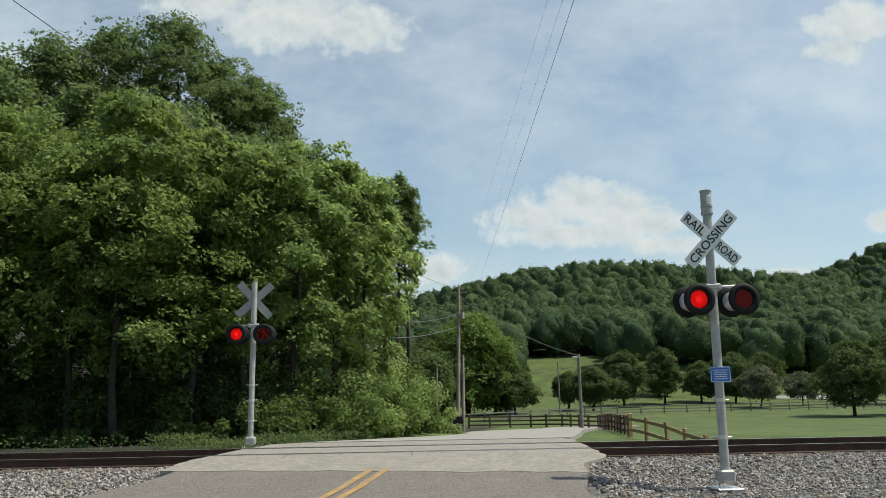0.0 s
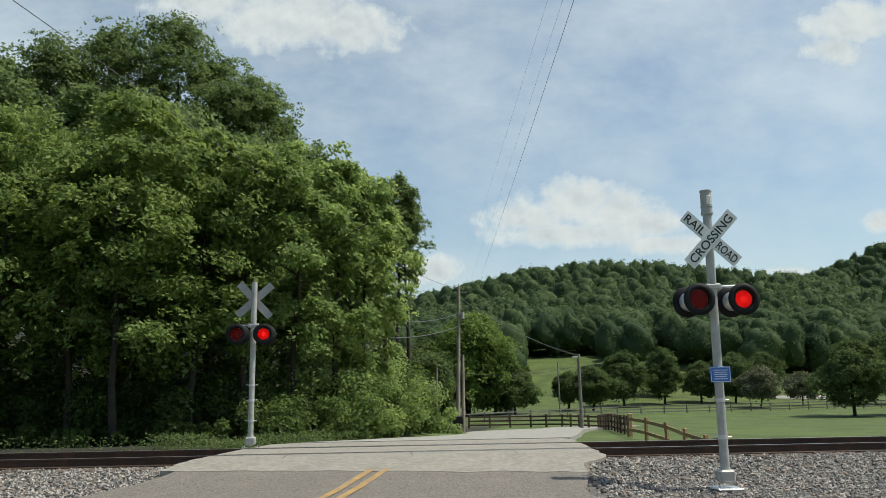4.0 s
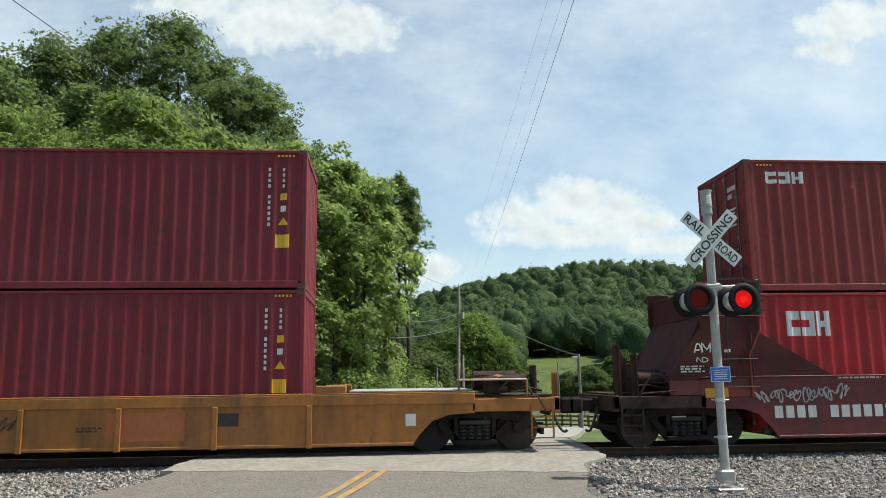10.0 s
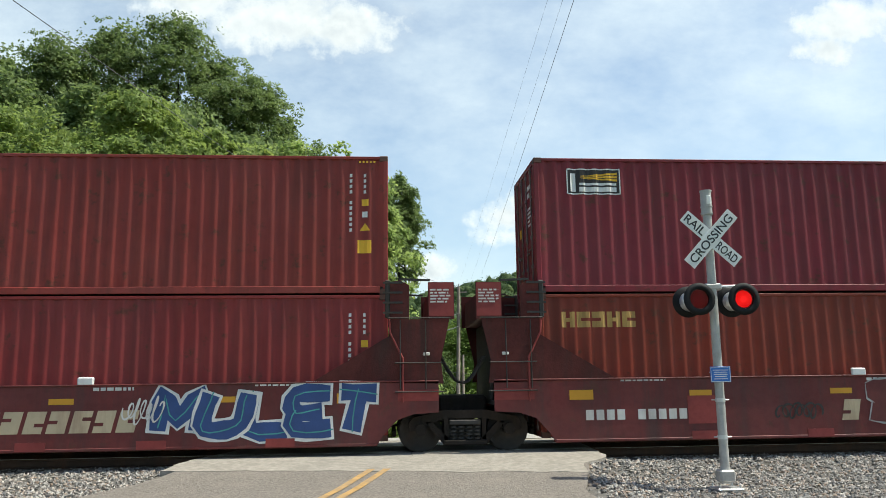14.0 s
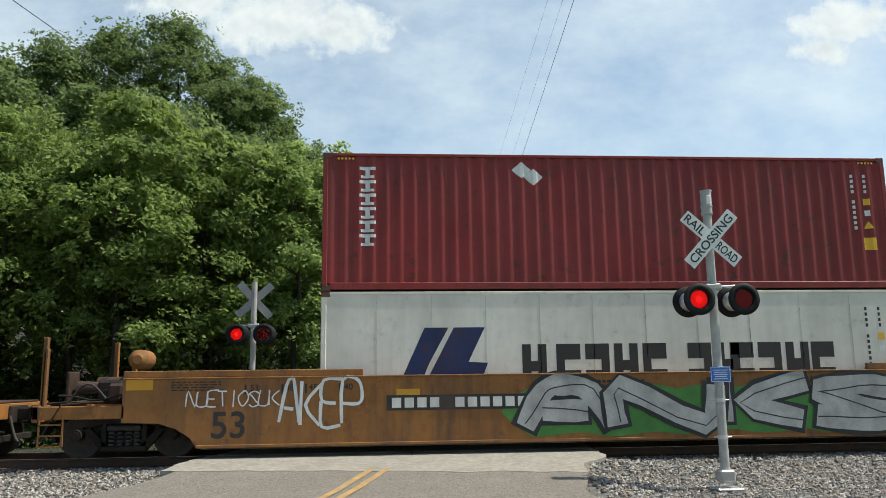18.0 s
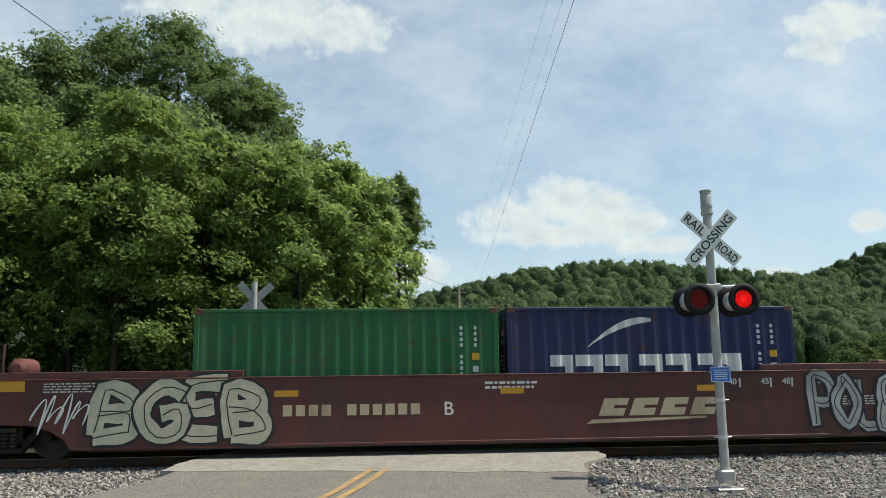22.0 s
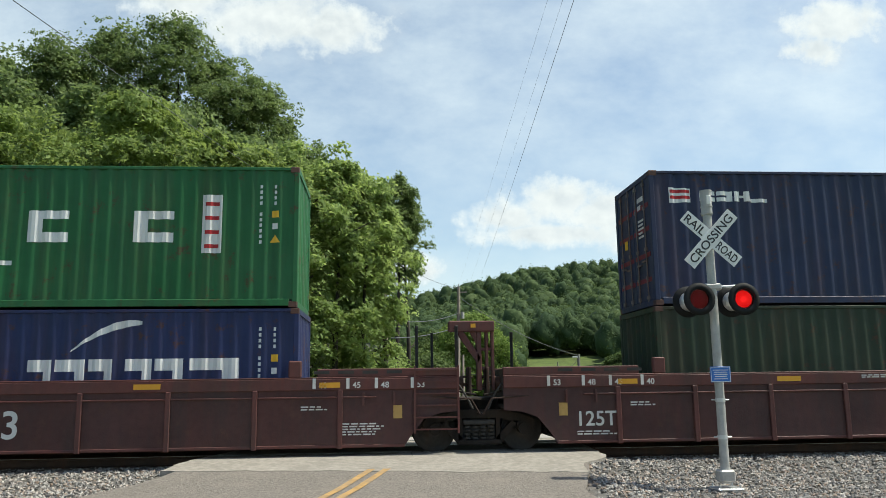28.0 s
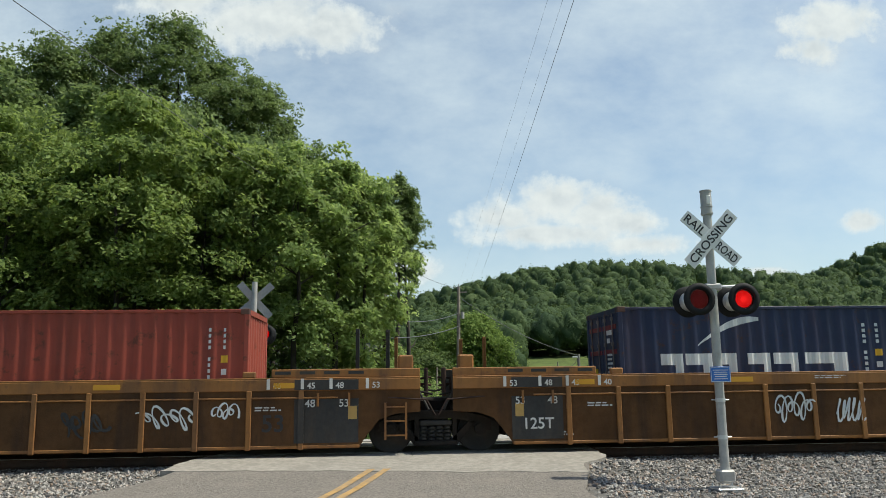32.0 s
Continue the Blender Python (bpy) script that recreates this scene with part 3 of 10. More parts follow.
def cloud_mat():
    m, n, l, p = nodes_of("cloud")
    co = n.new("ShaderNodeTexCoord").outputs["Object"]
    sep = n.new("ShaderNodeSeparateXYZ")
    l.new(co, sep.inputs[0])
    flat = n.new("ShaderNodeCombineXYZ")
    l.new(sep.outputs[0], flat.inputs[0])
    l.new(sep.outputs[1], flat.inputs[1])
    flat = flat.outputs[0]
    puff = noise_of(n, l, 0.016, flat, 9, 0.6)
    fine = noise_of(n, l, 0.05, flat, 6, 0.6)
    best = None
    # heaps: centre, half size, in the sheet's units from the middle of the view
    heaps = [(-260, 405, 205, 84), (-150, 390, 130, 62), (-420, 440, 130, 50), (-560, 470, 60, 30), (150, 55, 110, 40), (250, 84, 125, 60), (310, 66, 110, 54), (370, 45, 80, 40), (235, 25, 220, 30), (400, 8, 120, 26),
             (-20, -38, 80, 38), (735, 400, 130, 60), (700, 350, 80, 40), (790, 48, 50, 26), (610, -40, 60, 12), (-1100, 250, 240, 90), (1250, 180, 260, 80), (1900, 420, 300, 120), (-1900, 380, 320, 110)]
    for cx, cy, rx, ry in heaps:
        a = n.new("ShaderNodeVectorMath")
        a.operation = "SUBTRACT"
        l.new(flat, a.inputs[0])
        a.inputs[1].default_value = (cx, cy, 0)
        b = n.new("ShaderNodeVectorMath")
        b.operation = "DIVIDE"
        l.new(a.outputs[0], b.inputs[0])
        b.inputs[1].default_value = (rx, ry, 1)
        c = n.new("ShaderNodeVectorMath")
        c.operation = "LENGTH"
        l.new(b.outputs[0], c.inputs[0])
        d = mathn(n, l, "SUBTRACT", 1.0, c.outputs["Value"])
        best = d if best is None else mathn(n, l, "MAXIMUM", best, d)
    body = mathn(n, l, "ADD", best, mathn(n, l, "MULTIPLY", mathn(n, l, "SUBTRACT", puff, 0.5), 1.55))
    body = mathn(n, l, "ADD", body, mathn(n, l, "MULTIPLY", mathn(n, l, "SUBTRACT", fine, 0.5), 0.5))
    heap = ramp(n, l, body, -0.2, 0.72)
    heap.node.interpolation_type = "SMOOTHSTEP"
    # thin high veil in long streaks
    v1 = noise_of(n, l, 0.0032, flat, 8, 0.62, (1.0, 1.7, 1.0))
    v2 = noise_of(n, l, 0.0011, flat, 5, 0.6, (1.0, 1.9, 1.0))
    veil = mathn(n, l, "ADD", mathn(n, l, "MULTIPLY", ramp(n, l, v1, 0.3, 0.8), 0.75), mathn(n, l, "MULTIPLY", ramp(n, l, v2, 0.3, 0.7), 0.35))
    veil = mathn(n, l, "MULTIPLY", veil, ramp_to(n, l, sep.outputs[1], -200.0, 260.0, 0.42, 0.92), True)
    cover = mathn(n, l, "MAXIMUM", mathn(n, l, "MULTIPLY", heap, 0.97), veil)
    # towers lit from the upper right: compare the billows here with those a little nearer the sun
    near = n.new("ShaderNodeVectorMath")
    near.operation = "ADD"
    l.new(flat, near.inputs[0])
    near.inputs[1].default_value = (7.0, 13.0, 0)
    lit = mathn(n, l, "SUBTRACT", noise_of(n, l, 0.016, flat, 5, 0.5), noise_of(n, l, 0.016, near.outputs[0], 5, 0.5))
    shade = mixc(n, l, ramp(n, l, noise_of(n, l, 0.009, flat, 6, 0.55), 0.38, 0.66), (0.6, 0.63, 0.675), (0.5, 0.535, 0.585))
    col = mixc(n, l, ramp(n, l, lit, -0.12, 0.16), shade, (0.69, 0.71, 0.735))
    col = mixc(n, l, ramp(n, l, body, 0.1, 0.75), (0.69, 0.715, 0.745), col)
    col = mixc(n, l, heap, (0.66, 0.725, 0.79), col)
    em = n.new("ShaderNodeEmission")
    l.new(col, em.inputs["Color"])
    em.inputs["Strength"].default_value = 1.09
    tr = n.new("ShaderNodeBsdfTransparent")
    mx = n.new("ShaderNodeMixShader")
    l.new(cover, mx.inputs[0])
    l.new(tr.outputs[0], mx.inputs[1])
    l.new(em.outputs[0], mx.inputs[2])
    l.new(mx.outputs[0], n["Material Output"].inputs["Surface"])
    return m


CLOUD_D = 2900.0
CLOUD_S = CLOUD_D / 1356.0
g = Geo()
g.add([(-1650, -260, 0), (1650, -260, 0), (1650, 1500, 0), (-1650, 1500, 0)], [(0, 1, 2, 3)])
clouds = solid("sky_backdrop", g, cloud_mat(), "bright summer sky with white heaped clouds and thin veils", "sky", kind="structure")
clouds.visible_shadow = False
clouds.scale = (CLOUD_S,) * 3


def cloud_pose(shift):
    return VIEW @ pose(shift * CLOUD_S, 0, -CLOUD_D)


# ---- trees ----
def leaf_array(pos, nrm, size, rng):
    """Folded lozenge leaves: four corners each."""
    k = len(pos)
    t = rng.normal(size=(k, 3))
    t -= nrm * (t * nrm).sum(1, keepdims=True)
    t /= np.linalg.norm(t, axis=1, keepdims=True) + 1e-9
    b = np.cross(nrm, t)
    s = size[:, None]
    droop = nrm * s * rng.uniform(-0.25, 0.25, (k, 1))
    return np.stack([pos - t * s * 0.55, pos + b * s * 0.36 + droop, pos + t * s * 0.6, pos - b * s * 0.36 + droop], 1).reshape(-1, 3)


def leaf_mesh(name, verts, material):
    k = len(verts) // 4
    return quick_mesh(name, verts, np.full(k, 4), np.arange(4 * k), material)


def lobe_leaves(rng, lobes, n, leaf, flat=0.9, inner=0.6):
    """Leaves round a few clumps of a shrub."""
    w = lobes[:, 3] ** 2
    pick = rng.choice(len(lobes), n, p=w / w.sum())
    d = rng.normal(size=(n, 3))
    d /= np.linalg.norm(d, axis=1, keepdims=True)
    shell = 1.0 - inner * rng.random(n) ** 1.5 + rng.normal(size=n) * 0.1
    pos = lobes[pick, :3] + d * (lobes[pick, 3] * shell)[:, None] * np.array([1, 1, flat])
    nrm = d * 0.6 + np.array([0, 0, 0.6]) + rng.normal(size=(n, 3)) * 0.5
    nrm /= np.linalg.norm(nrm, axis=1, keepdims=True)
    return leaf_array(pos, nrm, leaf * rng.uniform(0.6, 1.4, n), rng)


def crown_leaves(rng, r, z0, z1, n, leaf, belly=0.5, per=9, reach=1.55, gap=-0.09, low=0.5, fine_gap=-0.14, bough=0.026, lobe=0.2):
    """Leaves in rising sprays at the twig ends of an uneven crown between z0 and z1."""
    m = int(n / per * 2.3)
    h = z1 - z0
    u, ang = rng.random(m) ** 0.68, rng.uniform(0, 2 * math.pi, m)
    env = np.where(u < belly, low + (1 - low) * np.sin(math.pi / 2 * u / belly) ** 1.6, np.cos(math.pi / 2 * (u - belly) / (1 - belly)).clip(0.0, 1) ** 0.62)
    off = rng.uniform(0, 90)
    k = 1.5
    ca, sa = np.cos(ang), np.sin(ang)
    lump = np.array([noise.noise((x * k, y * k, w * h / r * k + off)) * 0.62 + noise.noise((x * k * 2.9, y * k * 2.9, w * h / r * k * 2.9 - off)) * 0.42 for x, y, w in zip(ca, sa, u)])
    deep = 1.0 - 0.62 * rng.random(m) ** 1.7 + np.where(rng.random(m) < 0.07, rng.random(m) * 0.16, 0)
    rad = r * env * (0.94 + lump) * deep
    zz = z0 + h * (u + lump * 0.12 * (u > belly) + rng.normal(size=m) * 0.012)
    pos = np.stack([ca * rad, sa * rad, zz], 1)
    bare = (u > belly * 0.75) | (rng.random(m) < 0.93) | (low > 0.28)
    f = 2.4 / r
    keep = bare & (np.array([noise.noise((x * f + off, y * f, z * f)) for x, y, z in pos]) > gap) & (np.array([noise.noise((x * f * 2.6, y * f * 2.6 + off, z * f * 2.6)) for x, y, z in pos]) > fine_gap)
    pos, ca, sa = pos[keep], ca[keep], sa[keep]
    m = len(pos)
    # most sprays gather on the upper sides of rounded boughs, with dark hollows between them
    heads = pos[rng.choice(m, max(8, int(m * bough)), replace=False)]
    pick = np.empty(m, int)
    for i in range(0, m, 400):
        pick[i:i + 400] = ((pos[i:i + 400, None, :] - heads[None]) ** 2).sum(2).argmin(1)
    d = rng.normal(size=(m, 3)) + np.stack([ca * 0.35, sa * 0.35, np.full(m, 0.55)], 1)
    d /= np.linalg.norm(d, axis=1, keepdims=True)
    big = (lobe * r * rng.uniform(0.6, 1.25, len(heads)))[pick][:, None]
    on = (rng.random(m) < 0.9)[:, None]
    pos = np.where(on, heads[pick] + d * big * np.array([1.0, 1.0, 0.55]) * rng.uniform(0.75, 1.05, (m, 1)), pos)
    out = np.stack([ca, sa, np.zeros(m)], 1)
    up = np.where(on, d * 0.5 + np.array([0, 0, 0.55]) + out * 0.45, np.array([0, 0, 0.8]) + out * rng.uniform(0.4, 1.3, (m, 1))) + rng.normal(size=(m, 3)) * 0.34
    up /= np.linalg.norm(up, axis=1, keepdims=True)
    e1 = np.cross(up, np.stack([-sa, ca, np.zeros(m)], 1))
    e1 /= np.linalg.norm(e1, axis=1, keepdims=True)
    e2 = np.cross(up, e1)
    idx = np.repeat(np.arange(m), per)
    q = np.sqrt(rng.random(len(idx)))
    b = rng.uniform(0, 2 * math.pi, len(idx))
    size = (leaf * reach * rng.uniform(0.6, 1.35, m))[idx]
    p = pos[idx] + e1[idx] * (np.cos(b) * q * size * 0.85)[:, None] + e2[idx] * (np.sin(b) * q * size * 1.15)[:, None]
    p[:, 2] += 0.12 * size * q * np.cos(b)
    p += rng.normal(size=p.shape) * leaf * 0.35
    nrm = up[idx] + np.array(sun_dir) * 0.3 + rng.normal(size=p.shape) * 0.4
    nrm /= np.linalg.norm(nrm, axis=1, keepdims=True)
    return leaf_array(p, nrm, leaf * rng.uniform(0.6, 1.35, len(p)), rng)


def branching(g, rng, height, r0, spread_r, limbs=7, start=0.3):
    bends = [(0, 0, 0)]
    for i in range(1, 6):
        bends.append((bends[-1][0] + rng.uniform(-0.2, 0.2), bends[-1][1] + rng.uniform(-0.2, 0.2), height * 0.85 * i / 5))
    for i, (p, q) in enumerate(zip(bends, bends[1:])):
        g.tube(p, q, r0 * (1 - i * 0.17), 8, r0 * (1 - (i + 1) * 0.17), False)
    for k in range(limbs):
        u = rng.uniform(start, 0.9)
        i = min(4, int(u * 5))
        p = Vector(bends[i]).lerp(Vector(bends[i + 1]), u * 5 - i)
        a = rng.uniform(0, 6.28)
        L = spread_r * rng.uniform(0.55, 0.9) * (1.1 - 0.5 * u)
        m = p + Vector((math.cos(a) * L * 0.55, math.sin(a) * L * 0.55, L * 0.35))
        e = p + Vector((math.cos(a + 0.3) * L, math.sin(a + 0.3) * L, L * rng.uniform(0.5, 0.8)))
        g.tube(p, m, r0 * 0.36 * (1 - u * 0.5), 6, r0 * 0.22, False)
        g.tube(m, e, r0 * 0.22, 6, r0 * 0.06, False)


def tree(name, x, y, top, r, low, n, leaf, material, label, seed, group="", trunk_r=0.2, base=None, belly=0.5):
    rng = np.random.default_rng(seed)
    z = ground_z(x, y) - 0.05 if base is None else base
    dense = name != "maple_tree"
    th = thing(name, pose(x, y, z), label, "tree", group)
    g = Geo()
    branching(g, rng, (top - z), trunk_r, r)
    part("trunk", g, M["bark"], th, "dark rough bark")
    part("crown", leaf_mesh("crown", crown_leaves(rng, r, low, top - z, n, leaf, belly, low=0.5 if belly < 0.6 else (0.3 if belly < 0.7 else 0.14), gap=-0.32 if dense else -0.06, fine_gap=-0.32 if dense else -0.1, bough=0.075 if dense else 0.045, lobe=0.24 if dense else 0.19), material), material, th)
    return th


# the tint patches darken the leaf colour to imitate shade between sunlit clumps
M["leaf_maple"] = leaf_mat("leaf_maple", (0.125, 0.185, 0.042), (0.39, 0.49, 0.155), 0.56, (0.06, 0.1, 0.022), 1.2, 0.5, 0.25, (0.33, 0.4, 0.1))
M["leaf_bright"] = leaf_mat("leaf_bright", (0.155, 0.23, 0.062), (0.395, 0.505, 0.185), 0.62, (0.1, 0.15, 0.042), 1.2, 0.42, 0.3, (0.44, 0.52, 0.16))
# darker leaf colour, imitating canopy shade on inner maples and undergrowth
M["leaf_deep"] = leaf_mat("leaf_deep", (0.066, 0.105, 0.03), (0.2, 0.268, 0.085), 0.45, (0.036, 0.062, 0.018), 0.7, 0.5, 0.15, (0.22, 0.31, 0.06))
M["leaf_wood"] = leaf_mat("leaf_wood", (0.095, 0.14, 0.05), (0.28, 0.35, 0.135), 0.5, (0.06, 0.095, 0.035), 0.7, 0.5, 0.2, (0.27, 0.36, 0.1))
# leaf_hill has distance haze put into its colour: paler and bluer green
M["leaf_hill"] = leaf_mat("leaf_hill", (0.08, 0.118, 0.048), (0.125, 0.168, 0.07), 0.28, (0.05, 0.082, 0.042), 0.09, 0.9, 0.05)
M["leaf_field"] = leaf_mat("leaf_field", (0.075, 0.11, 0.04), (0.15, 0.2, 0.07), 0.35, None, 0.35, 0.45, 0.08)
M["leaf_lane"] = leaf_mat("leaf_lane", (0.13, 0.2, 0.045), (0.32, 0.42, 0.12), 0.5, None, 0.35, 0.45, 0.08)
M["leaf_flower"] = leaf_mat("leaf_flower", (0.07, 0.1, 0.035), (0.3, 0.26, 0.2), 0.25, None, 0.35, 0.3, 0.05)

MAPLE = "broad leafy green maple at the wood edge"
WOOD = "tall dark green hardwood standing on the wooded bank"
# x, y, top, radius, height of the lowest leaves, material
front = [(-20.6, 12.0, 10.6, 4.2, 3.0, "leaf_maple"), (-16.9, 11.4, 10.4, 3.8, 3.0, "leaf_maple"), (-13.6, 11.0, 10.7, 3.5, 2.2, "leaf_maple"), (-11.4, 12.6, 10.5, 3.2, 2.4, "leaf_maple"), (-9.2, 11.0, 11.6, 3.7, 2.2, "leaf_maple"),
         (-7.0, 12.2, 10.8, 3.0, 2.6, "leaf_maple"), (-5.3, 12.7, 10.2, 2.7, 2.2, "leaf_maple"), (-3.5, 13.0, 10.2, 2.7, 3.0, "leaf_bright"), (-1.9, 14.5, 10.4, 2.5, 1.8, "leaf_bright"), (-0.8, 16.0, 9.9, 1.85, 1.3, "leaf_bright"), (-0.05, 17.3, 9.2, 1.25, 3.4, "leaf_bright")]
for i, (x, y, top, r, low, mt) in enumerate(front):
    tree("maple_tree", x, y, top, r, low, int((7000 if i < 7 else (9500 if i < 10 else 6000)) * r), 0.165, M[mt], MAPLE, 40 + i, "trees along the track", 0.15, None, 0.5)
# inner rows added to shade the bank and fill gaps with dark leaves
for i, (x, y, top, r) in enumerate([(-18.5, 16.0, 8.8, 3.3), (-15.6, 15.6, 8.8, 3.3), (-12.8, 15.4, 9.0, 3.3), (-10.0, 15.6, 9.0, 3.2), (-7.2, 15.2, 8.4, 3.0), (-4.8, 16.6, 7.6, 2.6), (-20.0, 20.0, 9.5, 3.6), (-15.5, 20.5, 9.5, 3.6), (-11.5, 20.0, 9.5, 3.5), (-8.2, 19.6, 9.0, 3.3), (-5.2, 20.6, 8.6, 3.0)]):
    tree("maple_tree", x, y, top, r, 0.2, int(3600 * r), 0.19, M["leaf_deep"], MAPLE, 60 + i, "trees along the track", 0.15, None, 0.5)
back = [(-30.0, 35, 23.8, 5.6), (-26.2, 36, 23.6, 4.8), (-23.0, 36.5, 24.8, 4.8), (-19.6, 38, 26.6, 4.8), (-15.2, 38, 27.2, 5.2), (-12.0, 39.5, 25.2, 3.9), (-9.6, 41, 24.0, 3.9), (-7.9, 44, 21.6, 3.0), (-6.0, 46, 20.2, 3.0), (-4.0, 48, 19.2, 3.0), (-1.8, 52, 18.8, 2.8),
        (1.4, 60, 21.8, 2.3), (2.5, 61, 19.6, 2.0), (-27, 28, 20.0, 5.5), (-22, 27, 18.0, 5.0), (-17, 26, 17.0, 4.6), (-12.5, 25, 15.8, 4.2), (-8, 26, 14.5, 4.0), (-4, 29, 13.4, 3.4), (-2.3, 36, 13.0, 2.7)]
for i, (x, y, top, r) in enumerate(back):
    h = top - ground_z(x, y)
    tree("hardwood_tree", x, y, top, r, h * (0.55 if y > 55 else 0.12), int((4600 if i < 13 else 1300) * r), 0.2 if i < 13 else 0.3, M["leaf_wood"], WOOD, 80 + i, "trees on the bank", 0.28)


# undergrowth: shrubs and tall weeds below the trees and along the road
def shrubs():
    rng = np.random.default_rng(5)
    spots = []
    for i in range(5, 16):
        x, y, r = -17.5 + i * 0.95 + rng.uniform(-0.3, 0.3), rng.uniform(8.2, 10.5), rng.uniform(0.8, 1.5)
        spots.append((x, y + 1.0, r * 0.8) if x > -5 else (x, y + 2.6, r * 0.5))
    for i in range(10):
        x = rng.uniform(-17, -1.0)
        spots.append((x, rng.uniform(9.4, 12.0), rng.uniform(0.3, 0.6) if x < -4.5 else rng.uniform(0.6, 1.2)))
    for i in range(16):
        t = rng.uniform(0, 1)
        spots.append((-2.0 + 4.6 * t + rng.uniform(-0.6, 0.6), 10.5 + 10 * t, rng.uniform(0.8, 1.35) * (1 - 0.35 * t)))
    for i in range(22):
        spots.append((-18 + 0.7 * i + rng.uniform(-0.3, 0.3), rng.uniform(12.8, 15.5), rng.uniform(1.2, 1.9)))
    spots += [(-0.7, 13.5, 1.5), (0.0, 14.6, 1.7), (0.35, 16.0, 1.6), (-1.5, 13.8, 1.8), (0.7, 17.6, 1.4), (-0.6, 18.0, 2.3), (-2.5, 14.6, 2.0), (0.2, 20.5, 2.2), (1.0, 21.5, 1.7)]
    for i, (x, y, r) in enumerate(spots):
        z = ground_z(x, y)
        lob = np.array([(rng.uniform(-0.75, 0.75) * r, rng.uniform(-0.75, 0.75) * r, rng.uniform(0.15, 1.2) * r, r * rng.uniform(0.2, 0.5)) for _ in range(11)])
        v = lobe_leaves(rng, lob, int(1900 * r), 0.12)
        g = Geo()
        for a in range(4):
            e = lob[a]
            g.tube((0, 0, -0.1), (e[0], e[1], e[2]), 0.022, 5, 0.008, False)
        th = thing("shrub", pose(x, y, z), "leafy green shrub in the undergrowth beside the crossing", "shrub", "undergrowth shrubs")
        part("stem", g, M["bark"], th)
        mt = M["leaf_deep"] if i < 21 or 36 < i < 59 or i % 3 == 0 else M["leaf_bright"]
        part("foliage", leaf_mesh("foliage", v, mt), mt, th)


shrubs()


def weeds():
    rng = np.random.default_rng(9)
    n = 16000
    x, y = rng.uniform(-18, 3.6, n), rng.uniform(5.0, 7.0, n)
    keep = (x < 0.25 + 0.27 * (y + 1) - 3.9)
    x, y = x[keep], y[keep]
    thin = (x > -6.5) | (rng.random(len(x)) < 0.12)
    x, y = x[thin], y[thin]
    x2 = rng.uniform(-3.4, 3.2, 16000)
    y2 = 8.5 + rng.uniform(0, 11, 16000)
    k2 = (x2 < 0.25 + 0.27 * (y2 + 1) - 3.9)
    x, y = np.r_[x, x2[k2]], np.r_[y, y2[k2]]
    z = np.array([ground_z(a, b) for a, b in zip(x, y)])
    h = rng.uniform(0.02, 0.42, len(x)) * (0.6 + 0.6 * np.array([noise.noise((a * 0.8, b * 0.8, 3)) + 0.5 for a, b in zip(x, y)]).clip(0, 1))
    pos = np.stack([x, y, z + h], 1)
    nrm = rng.normal(size=(len(x), 3)) + np.array([0, -0.4, 0.5])
    nrm /= np.linalg.norm(nrm, axis=1, keepdims=True)
    v = leaf_array(pos, nrm, rng.uniform(0.03, 0.085, len(x)), rng)
    tagged(new("weeds", leaf_mesh("weeds", v, M["leaf_wood"])), "tangle of low green weeds beside the track", "weeds", kind="stuff")


weeds()


# far woods on the hills: rounded crowns, each a lumpy body with leaves over it
def ball(sub):
    b = bmesh.new()
    bmesh.ops.create_icosphere(b, subdivisions=sub, radius=1.0)
    b.verts.index_update()
    out = np.array([v.co[:] for v in b.verts]), np.array([[v.index for v in f.verts] for f in b.faces])
    b.free()
    return out


